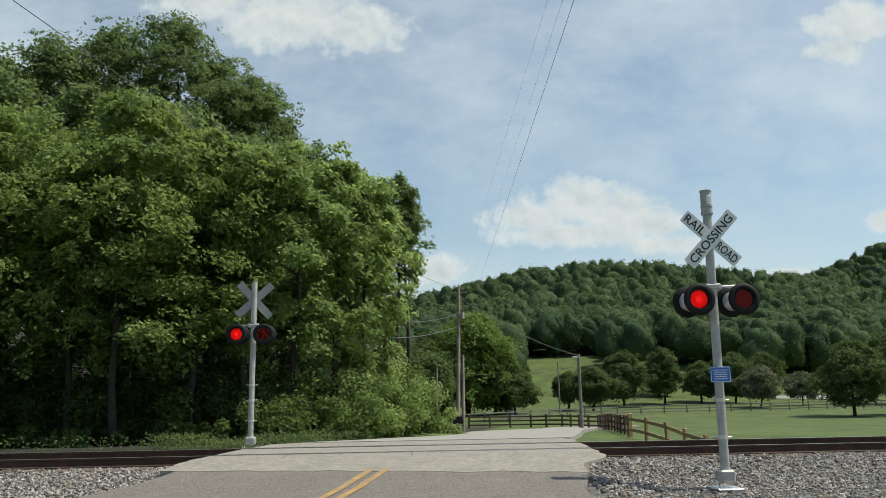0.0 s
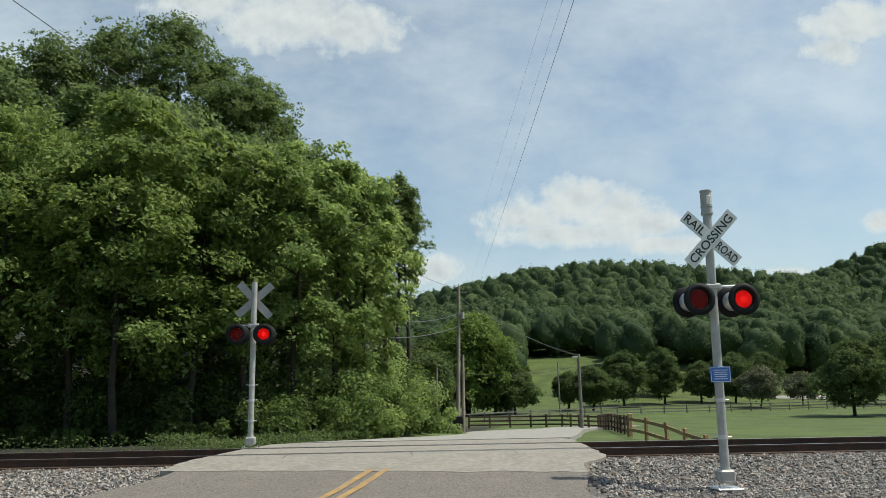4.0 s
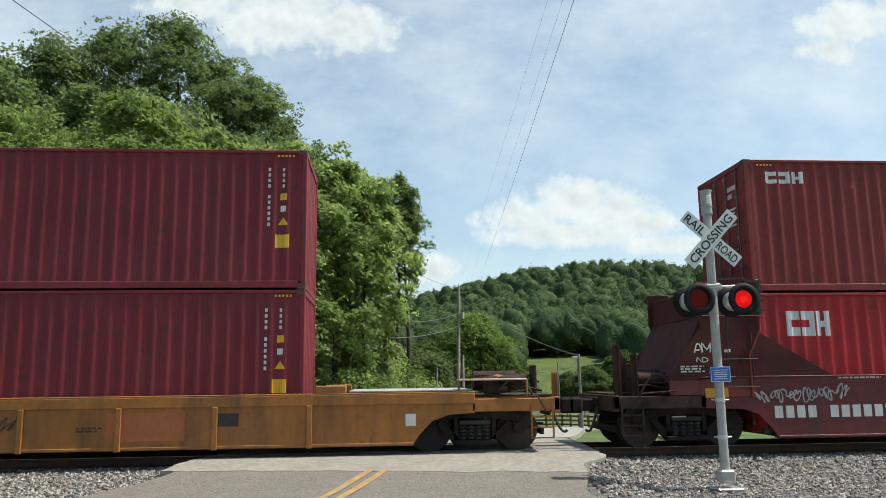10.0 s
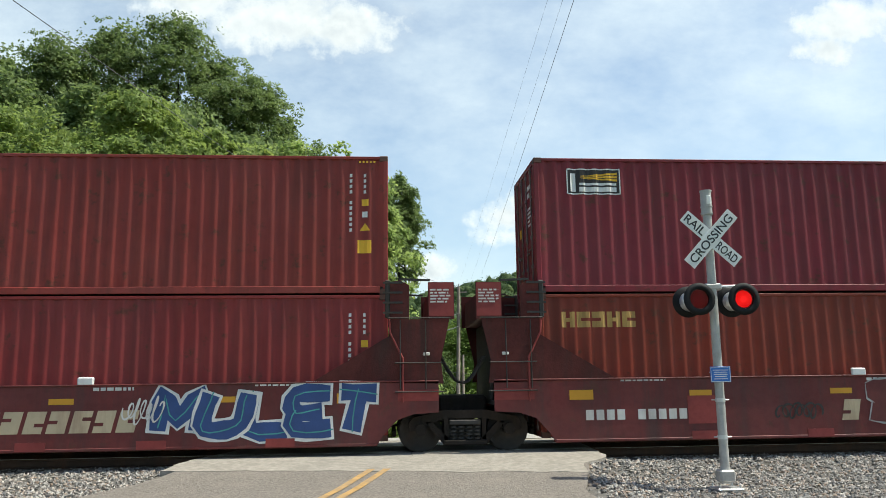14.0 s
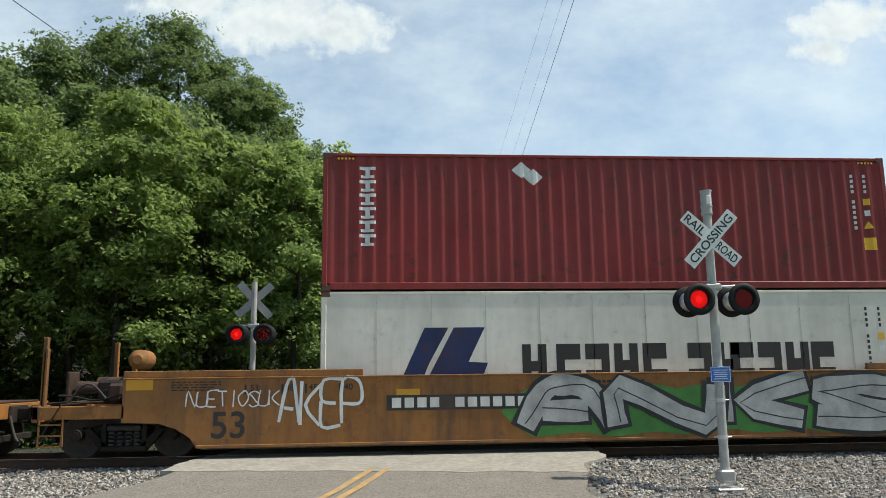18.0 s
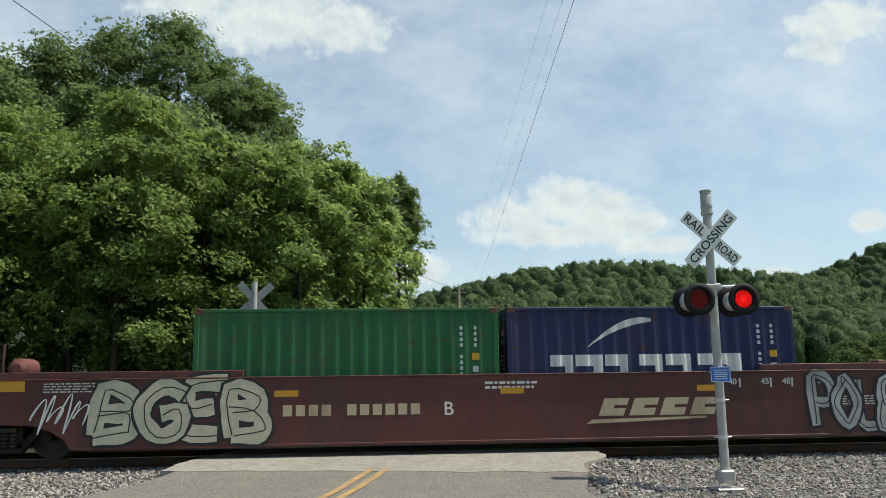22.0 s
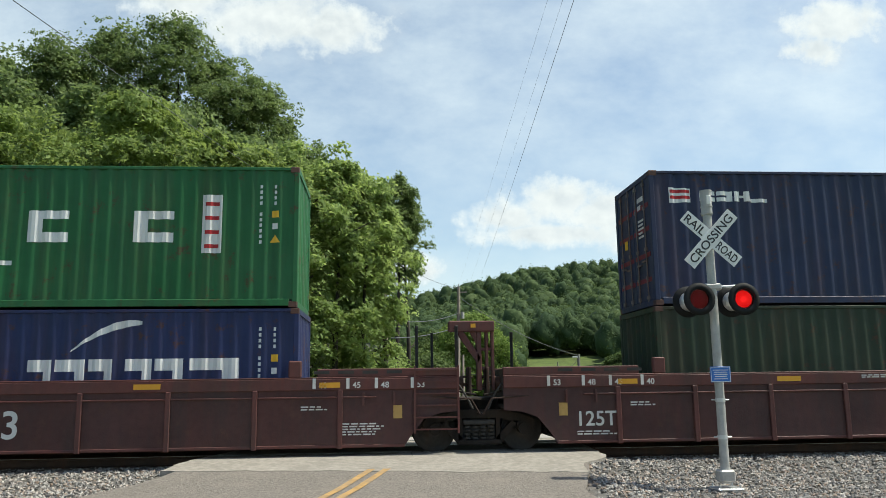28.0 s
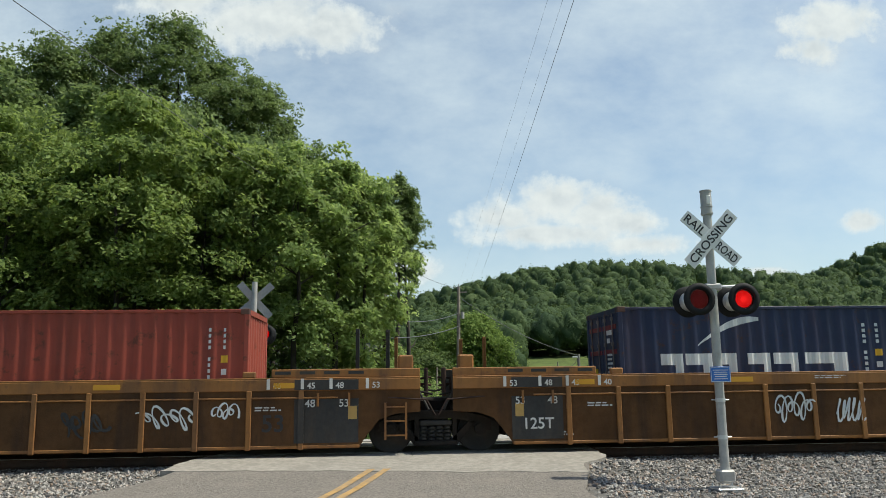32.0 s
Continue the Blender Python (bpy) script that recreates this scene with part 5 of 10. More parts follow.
def container(x0, z0, L, H, paintm, label, doors="left", frame_m=None, smooth=False, ident=True, sticker=True, tall=False, group="double-stacked containers"):
    th = thing("freight_container", pose(x0, 0, z0), label, "container", group)
    TRAIN.append((th, x0, z0))
    key = "%.1f%.1f%s" % (L, H, paintm.name)
    fm = frame_m or paintm
    if smooth:
        for s in (-1, 1):
            g = Geo()
            g.box(0.09, L - 0.09, s * (W2 - 0.02) - 0.006, s * (W2 - 0.02) + 0.006, 0.16, H - 0.07)
            part("side_panel", g, paintm, th)
            for k in range(1, 11):
                part("seam", Geo().box(L * k / 11 - 0.008, L * k / 11 + 0.008, s * (W2 - 0.012) - 0.002, s * (W2 - 0.012) + 0.002, 0.17, H - 0.09), C["cream"], th)
    else:
        for s, nm in ((-1, "n"), (1, "f")):
            put("side_panel", shared("side_panel/" + nm + key, lambda: side_geo(L, H, s), paintm), th, None, "corrugated steel side")
    put("roof", shared("roof/" + key, lambda: Geo().box(0.1, L - 0.1, -W2 + 0.03, W2 - 0.03, H - 0.045, H - 0.02), paintm), th)
    put("floor", shared("floor/" + key, lambda: Geo().box(0.1, L - 0.1, -W2 + 0.06, W2 - 0.06, 0.1, 0.16), M["car_dark"]), th)
    for s in (-1, 1):
        y0, y1 = sorted((s * W2, s * (W2 - 0.06)))
        put("top_rail", shared("top_rail/%d" % s + key, lambda: Geo().box(0.16, L - 0.16, y0, y1, H - 0.075, H - 0.012, 0.008), fm), th)
        put("bottom_rail", shared("bottom_rail/%d" % s + key, lambda: Geo().box(0.16, L - 0.16, y0, y1, 0.03, 0.17, 0.01), fm), th)
        for e, x in ((0, 0.0), (1, L)):
            a, b = (0.0, 0.105) if e == 0 else (L - 0.105, L)
            put("corner_post", shared("corner_post/%d%d" % (s, e) + key, lambda: Geo().box(a, b, *sorted((s * W2, s * (W2 - 0.13))), 0.11, H - 0.11, 0.012), fm), th)
            for z in (0.059, H - 0.059):
                put("corner_casting", shared("corner_casting", cast_geo, M["cont_post"]), th, pose(a + 0.089 if e == 0 else L - 0.089, s * (W2 - 0.081), z))
    ends = [("left", 0.0, -1), ("right", L, 1)]
    for nm, x, d in ends:
        if nm == doors:
            for s in (-1, 1):
                ya, yb = sorted((s * 0.012, s * (W2 - 0.13)))
                dr = put("door", shared("door/%s%d" % (nm, s) + key, lambda: Geo().box(min(x - d * 0.06, x - d * 0.02), max(x - d * 0.06, x - d * 0.02), ya, yb, 0.14, H - 0.12, 0.01), paintm), th)
                def rod(yy):
                    g = Geo().tube((x - d * 0.002, s * yy, 0.1), (x - d * 0.002, s * yy, H - 0.1), 0.016, 8)
                    for zz in (0.2, 0.62, 1.25, H - 0.75, H - 0.22):
                        g.box(x - 0.025, x + 0.025, s * yy - 0.045, s * yy + 0.045, zz - 0.035, zz + 0.035)
                    return g
                for yy in (0.26, 0.8):
                    put("lock_rod", shared("lock_rod/%s%d%.2f" % (nm, s, yy) + "%.1f" % H, lambda: rod(yy), M["door_gear"]), dr)
                    put("handle", shared("handle/%s%d%.2f%.1f" % (nm, s, yy, H), lambda: Geo().box(x - 0.03, x + 0.01, min(s * yy, s * (yy + 0.24 * (1 if yy < 0.5 else -1))), max(s * yy, s * (yy + 0.24 * (1 if yy < 0.5 else -1))), 0.9 + yy * 0.1, 0.93 + yy * 0.1), M["door_gear"]), dr)
                for zz in (0.58, 1.12, 1.68, 2.2):
                    put("door_crease", shared("door_crease/%s%d%.2f" % (nm, s, zz), lambda: Geo().box(min(x - d * 0.02, x - d * 0.008), max(x - d * 0.02, x - d * 0.008), *sorted((s * 0.06, s * (W2 - 0.2))), zz - 0.05, zz + 0.05, 0.008), paintm), dr)
                if (s < 0) == (d < 0):
                    def print_rows():
                        g = Geo()
                        for row, (zz, wd) in enumerate(((H - 0.45, 0.4), (H - 0.62, 0.2), (H - 0.95, 0.34), (H - 1.04, 0.3), (H - 1.13, 0.34), (H - 1.22, 0.26), (H - 1.31, 0.32))):
                            ya, yb = sorted((s * 0.36, s * (0.36 + wd)))
                            g.box(x - d * 0.008 - 0.002, x - d * 0.008 + 0.006, ya, yb, zz - (0.1 if row < 2 else 0.045), zz)
                        return g
                    put("small_print", shared("door_print/%s%.1f" % (nm, H), print_rows, M["stencil"]), dr, None, "pale rows of data marks")["kind"] = "stuff"
                else:
                    put("placard", shared("placard/%s%d%.1f" % (nm, s, H), lambda: Geo().box(x - d * 0.008 - 0.002, x - d * 0.008 + 0.006, s * 0.53 - 0.1, s * 0.53 + 0.1, H - 1.45, H - 1.25), M["sticker"]), dr, None, "yellow warning placard")
        else:
            def endg():
                g = Geo()
                n, vs = 28, []
                for i in range(n + 1):
                    y = -W2 + 0.13 + (2 * W2 - 0.26) * i / n
                    off = 0.045 if (i % 4) in (1, 2) else 0.0
                    vs += [(x - d * (0.02 + off), y, 0.14), (x - d * (0.02 + off), y, H - 0.1)]
                return g.add(vs, [(2 * i, 2 * i + 2, 2 * i + 3, 2 * i + 1) for i in range(n)])
            put("end_panel", shared("end_panel/" + nm + key, endg, paintm), th)
        put("end_sill", shared("end_sill/" + nm + "%.1f" % L + paintm.name, lambda: Geo().box(min(x, x - d * 0.06), max(x, x - d * 0.06), -W2 + 0.12, W2 - 0.12, 0.01, 0.13), fm), th)
        put("end_header", shared("end_header/" + nm + key, lambda: Geo().box(min(x, x - d * 0.06), max(x, x - d * 0.06), -W2 + 0.12, W2 - 0.12, H - 0.12, H - 0.012), fm), th)
    # lettering too small to read: rows of short bars at the right end
    if ident:
        g = Geo()
        for i in range(11):
            if i == 4:
                continue
            z = H - 0.38 - i * 0.115
            decal(g, L, H, L - 0.79, L - 0.735, z - 0.07, z, flat=smooth)
        for i in range(4):
            z = H - 0.38 - i * 0.115
            decal(g, L, H, L - 0.5, L - 0.45, z - 0.07, z, flat=smooth)
        part("code_column", g, M["white"] if not smooth else M["stencil_dark"], th, "column of small painted code marks")["kind"] = "stuff"
        part("caution_label", decal(Geo(), L, H, L - 0.54, L - 0.4, H - 1.06, H - 0.92, flat=smooth), M["sticker"], th, "small yellow label")
        part("data_label", decal(Geo(), L, H, L - 0.53, L - 0.42, H - 1.3, H - 1.18, flat=smooth), M["white"], th)
        if sticker and L > 7:
            g = Geo()
            decal(g, L, H, L - 0.57, L - 0.47, H - 1.58, H - 1.57, H - 1.58, H - 1.42)
            decal(g, L, H, L - 0.47, L - 0.37, H - 1.58, H - 1.42, H - 1.58, H - 1.57)
            part("warning_triangle", g, M["sticker"], th, "yellow warning triangle")
            if tall:
                part("height_label", decal(Geo(), L, H, L - 0.62, L - 0.34, H - 2.05, H - 1.78), M["sticker"], th, "yellow height label")
    if not tall:
        return th
    g = Geo()
    for i in range(5):
        decal(g, L, H, 0.3 + i * 0.075, 0.34 + i * 0.075, H - 0.15, H - 0.11, flat=True, lift=0.012)
        decal(g, L, H, L - 0.3 - i * 0.075, L - 0.26 - i * 0.075, H - 0.15, H - 0.11, flat=True, lift=0.012)
    part("hazard_stripe", g, M["sticker"], th, "small yellow and black corner stripe")["kind"] = "stuff"
    return th


def column(th, L, H, x, w, top, h, n, gap, m, label):
    """A vertical brand mark: n plain blocks one under the other."""
    for i in range(n):
        z = top - i * (h + gap)
        g = Geo()
        decal(g, L, H, x, x + w, z - h * 0.28, z)
        decal(g, L, H, x + w * 0.36, x + w * 0.64, z - h * 0.8, z - h * 0.28)
        decal(g, L, H, x + w * 0.1, x + w * 0.9, z - h, z - h * 0.76)
        part("brand_block", g, m, th, label)


def blocks(th, L, H, xs, w, lo, hi, m, label, flat=False, gap=0.3):
    """A row of plain brand blocks: a pair of bars each."""
    for k, x in enumerate(xs):
        h = hi - lo
        g = Geo()
        if (k + len(xs)) % 3 == 2:
            for a in (0.0, 0.64):
                decal(g, L, H, x + w * a, x + w * (a + 0.36), lo, hi, flat=flat)
            decal(g, L, H, x + w * 0.3, x + w * 0.7, lo + h * 0.36, lo + h * 0.6, flat=flat, lift=0.006)
        else:
            decal(g, L, H, x, x + w, lo, lo + h * (0.5 - gap / 2), flat=flat)
            decal(g, L, H, x, x + w, hi - h * (0.5 - gap / 2), hi, flat=flat)
            u = 0.0 if (k + len(xs)) % 3 == 0 else 0.66
            decal(g, L, H, x + w * u, x + w * (u + 0.34), lo + h * 0.3, hi - h * 0.3, flat=flat, lift=0.006)
        part("brand_block", g, m, th, label)


def swoosh(th, L, H, x, z, s):
    p = pitch_of(L)
    xs = sorted(set(breaks(L, p, x, x + 1.55 * s) + [x + 1.55 * s * i / 14 for i in range(15)]))
    vs = []
    for v in xs:
        u = min(1.0, (v - x) / (1.55 * s))
        mid, t = z + s * 0.62 * (1 - (1 - u) ** 2.0), s * 0.1 * math.sin(math.pi * min(1.0, 0.06 + 0.86 * u) ** 1.4) ** 0.8 + 0.006
        yy = -(W2 - 0.014 - corr(L, v, p)) - 0.004
        vs += [(v, yy, mid - t * 0.6), (v, yy, mid + t)]
    g = Geo().add(vs, [(2 * i, 2 * i + 2, 2 * i + 3, 2 * i + 1) for i in range(len(xs) - 1)])
    part("swoosh", g, M["white"], th, "white painted arc")


def triton(th, L, H, x=0.75, top=None, m="white"):
    column(th, L, H, x, 0.34, (H - 0.3) if top is None else top, 0.24, 6, 0.045, M[m], "white stacked brand block")


def vert3(th, L, H, x, top):
    column(th, L, H, x, 0.3, top, 0.38, 3, 0.09, M["white"], "white stacked brand block")


def beacon(th, L, H, x, top, dark=True):
    w, h = 1.16, 0.56
    pl = part("brand_panel", decal(Geo(), L, H, x, x + w, top - h, top), M["stencil_dark"] if dark else C["blue"], th, "dark brand panel with pale edge")
    g = Geo()
    for a, b, c, d in ((x, x + w, top - 0.025, top), (x, x + w, top - h, top - h + 0.025), (x, x + 0.025, top - h, top), (x + w - 0.025, x + w, top - h, top)):
        decal(g, L, H, a, b, c, d, lift=0.008)
    part("border", g, M["white"], pl)
    g = Geo()
    for k in range(3):
        decal(g, L, H, x + 0.3, x + w - 0.06, top - 0.17 - k * 0.02, top - 0.16 - k * 0.02, top - 0.13 - k * 0.07, top - 0.08 - k * 0.07, lift=0.008)
    part("ray_panel", g, M["sticker"], pl, "yellow slanting stripes")
    g = Geo()
    decal(g, L, H, x + 0.27, x + w - 0.08, top - 0.5, top - 0.4, lift=0.008)
    decal(g, L, H, x + 0.27, x + w - 0.08, top - 0.36, top - 0.31, lift=0.008)
    decal(g, L, H, x + 0.08, x + 0.2, top - 0.5, top - 0.1, lift=0.008)
    part("brand_bar", g, M["white"], pl)


def line_blocks(th, L, H, panel_x=10.26):
    """Four wide white blocks, a small bar and a white panel with red bars on a green box."""
    W = 0.78
    for i, x in enumerate((2.5, 4.63, 6.87, 8.92)):
        g = Geo()
        lo, hi = 1.32, 1.96
        decal(g, L, H, x, x + W, lo, lo + 0.2)
        if i:
            decal(g, L, H, x, x + W, hi - 0.17, hi)
        decal(g, L, H, x, x + 0.28, lo, hi, lift=0.006)
        if i == 0:
            decal(g, L, H, x + W - 0.28, x + W, lo, hi, lift=0.006)
        part("brand_block", g, M["white"], th, "broad white brand block")
    part("brand_bar", decal(Geo(), L, H, 5.72, 6.62, 0.86, 0.95), M["white"], th)
    pn = part("brand_panel", decal(Geo(), L, H, panel_x, panel_x + 0.4, 1.1, 2.3), M["white"], th, "white upright panel with red bars")
    for k in range(4):
        part("red_bar", decal(Geo(), L, H, panel_x + 0.06, panel_x + 0.34, 1.2 + k * 0.29, 1.28 + k * 0.29, lift=0.008), C["scarlet"], pn)


def liner(th, L, H):
    """White arc over a row of white blocks on a blue box."""
    swoosh(th, L, H, 1.68, H - 0.82, 0.86)
    for x, w in ((0.88, 0.46), (1.4, 0.56), (2.02, 0.46), (2.72, 0.5), (3.28, 0.54), (3.95, 0.95)):
        blocks(th, L, H, (x,), w, H - 1.62, H - 0.98, M["white"], "white brand block", gap=0.28)


Z40, H95, H86 = 12.192, 2.896, 2.591
b1 = container(-145.04, 3.26, Z40, H95, C["plum"], "plum red forty-foot container stacked above another", tall=True)
beacon(b1, Z40, H95, 0.66, 2.66)
b2 = container(-145.04, 0.36, Z40, H95, C["plum"], "plum red container seated in a yellow well car", tall=True)
vert3(b2, Z40, H95, 0.52, 2.5)
b3 = container(-123.53, 3.16, Z40, H95, C["maroon"], "maroon forty-foot container stacked above a bright red one", tall=True)
blocks(b3, Z40, H95, (0.48, 0.78, 1.08), 0.25, 2.36, 2.62, M["white"], "small white brand block")
b4 = container(-123.53, 0.255, Z40, H95, C["scarlet"], "bright red container seated in a maroon bulkhead well car")
blocks(b4, Z40, H95, (0.68, 1.0, 1.33), 0.29, 1.98, 2.5, M["white"], "white brand block")
b5 = container(-108.2, 3.155, Z40, H86, C["oxide"], "rusty oxide red container stacked above a plum one")
triton(b5, Z40, H86)
b6 = container(-108.2, 0.25, Z40, H95, C["plum"], "plum red container behind a graffiti covered well car side")
vert3(b6, Z40, H95, 0.62, 2.52)
b7 = container(-92.84, 3.145, Z40, H95, C["crimson"], "crimson forty-foot container above a teal one", tall=True)
blocks(b7, Z40, H95, (0.7, 1.03, 1.36), 0.29, 1.98, 2.5, M["white"], "white brand block")
part("repair_patch", decal(Geo(), Z40, H95, 9.35, 11.0, 0.35, 2.15), C["plum"], b7, "darker repainted patch")
b8 = container(-92.84, 0.25, Z40, H95, C["teal"], "teal green container seated in a bulkhead well car")
pn = part("brand_panel", decal(Geo(), Z40, H95, 0.68, 1.28, 0.95, 2.68), M["white"], b8, "white upright panel")
for k in range(5):
    part("brand_bar", decal(Geo(), Z40, H95, 0.82, 1.14, 1.2 + k * 0.28, 1.38 + k * 0.28, lift=0.008), C["navy"], pn)
b9 = container(-77.58, 3.145, Z40, H95, C["oxide"], "faded oxide brown container stacked above a red one", tall=True)
triton(b9, Z40, H95)
b10 = container(-77.58, 0.25, Z40, H95, C["maroon"], "dull red container with a small round blue sticker")
g = Geo()
for i in range(8):
    a, b = -1 + i / 4, -1 + (i + 1) / 4
    r = lambda u: 0.2 * math.sqrt(max(0, 1 - u * u))
    decal(g, Z40, H95, 0.9 + 0.2 * a, 0.9 + 0.2 * b, 2.25 - r(a), 2.25 + r(a), 2.25 - r(b), 2.25 + r(b))
part("round_sticker", g, mat("sky_blue", (0.05, 0.36, 0.62), 0.5, var=0.05, bump=0), b10, "round light blue sticker")
b11 = container(-62.32, 3.15, Z40, H95, C["plum"], "plum brown container stacked above an orange red one")
beacon(b11, Z40, H95, 0.7, 2.66)
b12 = container(-62.32, 0.25, Z40, H95, C["fire"], "orange red container with yellow brand blocks")
blocks(b12, Z40, H95, (0.48, 0.8, 1.12, 1.44, 1.76), 0.28, 2.2, 2.52, M["gold_leaf"], "yellow brand block", gap=0.2)
b13 = container(-42.7, 2.905, Z40, H95, C["oxide"], "red container with pale door gear stacked above a dark red one", "right")
b14 = container(-42.7, 0.31, Z40, H86, C["plum"], "dark red container seated in a yellow well car")
b15 = container(-22.93, 2.875, Z40, H95, C["rust_brown"], "rusty brown container above a bright magenta one", "right")
triton(b15, Z40, H95)
b16 = container(-22.93, 0.28, Z40, H86, C["magenta"], "bright magenta pink container with big white blocks", "right")
for x0, shape in ((4.07, "frame"), (5.49, "pair"), (6.92, "bars")):
    g = Geo()
    lo, hi, w = 0.72, 2.22, 1.22
    if shape == "frame":
        decal(g, Z40, H86, x0, x0 + w, lo, lo + 0.3)
        decal(g, Z40, H86, x0, x0 + w, hi - 0.3, hi)
        decal(g, Z40, H86, x0, x0 + 0.34, lo + 0.3, hi - 0.3)
        decal(g, Z40, H86, x0 + w - 0.34, x0 + w, lo + 0.3, hi - 0.3)
    elif shape == "pair":
        decal(g, Z40, H86, x0, x0 + 0.34, lo, hi)
        decal(g, Z40, H86, x0 + w - 0.34, x0 + w, lo, hi)
        decal(g, Z40, H86, x0 + 0.34, x0 + w - 0.34, lo + 0.55, lo + 0.95)
    else:
        for z in (lo, lo + 0.6, hi - 0.3):
            decal(g, Z40, H86, x0 + (0.3 if z != lo + 0.6 else 0.34), x0 + w - 0.1, z, z + 0.3)
        decal(g, Z40, H86, x0 + 0.02, x0 + 0.3, lo + 0.6, lo + 0.9)
    part("brand_block", g, M["white"], b16, "huge white brand block")
b17 = container(-1.25, 3.215, Z40, H95, C["maroon"], "maroon container with torn white stickers above a white one", tall=True)
triton(b17, Z40, H95)
for k, (x, z) in enumerate(((4.15, 2.55), (4.4, 2.4))):
    g = Geo()
    decal(g, Z40, H95, x - 0.2, x, z, z + 0.02, z - 0.18, z + 0.18)
    decal(g, Z40, H95, x, x + 0.2, z - 0.18, z + 0.18, z, z + 0.02)
    part("placard", g, M["white"], b17, "torn white diamond placard")
b18 = container(-1.25, 0.315, Z40, H95, C["white_box"], "white refrigerated container with blue emblem and cooling unit", "left", None, True)
g = Geo()
for shape in (((0, 0), (0.29, 1), (0.56, 1), (0.34, 0.38), (0.24, 0)), ((0.28, 0), (0.41, 0.38), (0.62, 1), (0.97, 1), (0.78, 0.4), (1.0, 0.38), (0.9, 0))):
    g.prism([(1.55 + 1.8 * u, 1.0 + 1.15 * v) for u, v in shape], -W2 + 0.006, -W2 + 0.012)
part("emblem", g, C["blue"], b18, "dark blue slanted emblem of two bars")
blocks(b18, Z40, H95, (4.05, 4.75, 5.35, 5.95, 6.55, 7.5, 8.1, 8.4, 9.0, 9.6, 10.15), 0.5, 0.95, 1.8, M["stencil_dark"], "dark brand block", flat=True, gap=0.25)
cu = part("cooling_unit", Geo().box(Z40 + 0.005, Z40 + 0.3, -1.1, 1.1, 1.66, 2.84, 0.03), M["car_dark"], b18, "dark refrigeration unit on the end")
part("unit_cover", Geo().box(Z40 + 0.3, Z40 + 0.42, 0.02, 1.08, 2.16, 2.8, 0.05), M["white"], cu, "rounded white fan cover")
part("unit_cover", Geo().box(Z40 + 0.3, Z40 + 0.36, 0.02, 1.08, 1.74, 2.12, 0.03), M["white"], cu, "white lower cover")
for ya, yb, za, zb, pm in ((-0.62, -0.12, 2.62, 2.76, "white"), (-0.66, -0.2, 2.2, 2.56, "alu"), (-0.42, -0.08, 1.92, 2.12, "leafy"), (-0.8, -0.02, 1.72, 1.81, "white"), (-0.98, -0.78, 2.3, 2.4, "alu")):
    part("unit_panel", Geo().box(Z40 + 0.302, Z40 + 0.325, ya, yb, za, zb, 0.006), C["green"] if pm == "leafy" else M[pm], cu, "pale unit cover")
for k in range(5):
    part("fan_slot", Geo().box(Z40 + 0.422, Z40 + 0.428, 0.3 + 0.09 * k, 0.34 + 0.09 * k, 2.3, 2.66), M["car_dark"], cu)
part("emblem", Geo().box(Z40 + 0.362, Z40 + 0.368, 0.14, 0.44, 1.82, 2.04), M["car_dark"], cu)
for y in (-1.05, 1.05):
    part("end_post", Geo().box(Z40 - 0.05, Z40 + 0.04, y - 0.06, y + 0.06, 0.12, 1.66), M["white"], b18)
b19 = container(18.18, 2.905, Z40, H95, C["green"], "bright green container with four white blocks")
line_blocks(b19, Z40, H95)
b20 = container(18.18, 0.3, Z40, H86, C["brick"], "brick red container seated in a graffiti covered well car")
b21 = container(37.6, 3.225, Z40, H95, C["plum"], "plum container stacked above a cream one", tall=True)
vert3(b21, Z40, H95, 0.72, 2.62)
b22 = container(37.6, 0.32, Z40, H95, C["cream"], "rust streaked cream container with red brand blocks", "left", C["cream"])
part("web_bar", decal(Geo(), Z40, H95, 2.92, 4.82, 2.44, 2.52), C["scarlet"], b22, "red line of small print")
pn = part("emblem", decal(Geo(), Z40, H95, 2.43, 3.33, 1.1, 1.95), C["scarlet"], b22, "red square emblem with blue shape")
decal_g = Geo()
decal(decal_g, Z40, H95, 2.58, 2.88, 1.65, 1.88, 1.3, 1.5, lift=0.008)
decal(decal_g, Z40, H95, 2.88, 3.18, 1.3, 1.5, 1.65, 1.88, lift=0.008)
part("emblem_shape", decal_g, C["turquoise"], pn)
blocks(b22, Z40, H95, (3.8, 4.5, 5.25, 5.95, 6.98, 7.85, 8.1, 8.85), 0.56, 1.1, 1.82, C["scarlet"], "red brand block", gap=0.35)
Z20 = 6.058
s1 = container(61.27, 0.28, Z20, H86, C["green"], "dark green twenty-foot container in a brown well car", group="single-stacked containers")
s2 = container(67.5, 0.28, Z20, H86, C["blue"], "dark blue twenty-foot container with white arc", group="single-stacked containers")
liner(s2, Z20, H86)
s3 = container(81.0, 0.28, Z20, H86, C["turquoise"], "weathered turquoise twenty-foot container with white panel", group="single-stacked containers")
pn = part("brand_panel", decal(Geo(), Z20, H86, 0.68, 1.1, 0.95, 2.18), M["white"], s3, "white upright panel")
for k in range(4):
    part("brand_bar", decal(Geo(), Z20, H86, 0.77, 1.01, 1.05 + k * 0.26, 1.21 + k * 0.26, lift=0.008), C["navy"], pn)
s4 = container(87.0, 0.28, Z20, H86, C["maroon"], "dull red twenty-foot container with small square emblem", group="single-stacked containers")
part("emblem", decal(Geo(), Z20, H86, 0.85, 1.25, 1.85, 2.3), C["navy"], s4, "small square blue emblem")
b23 = container(100.32, 2.905, Z40, H95, C["moss"], "moss green container with white blocks and white stickers")
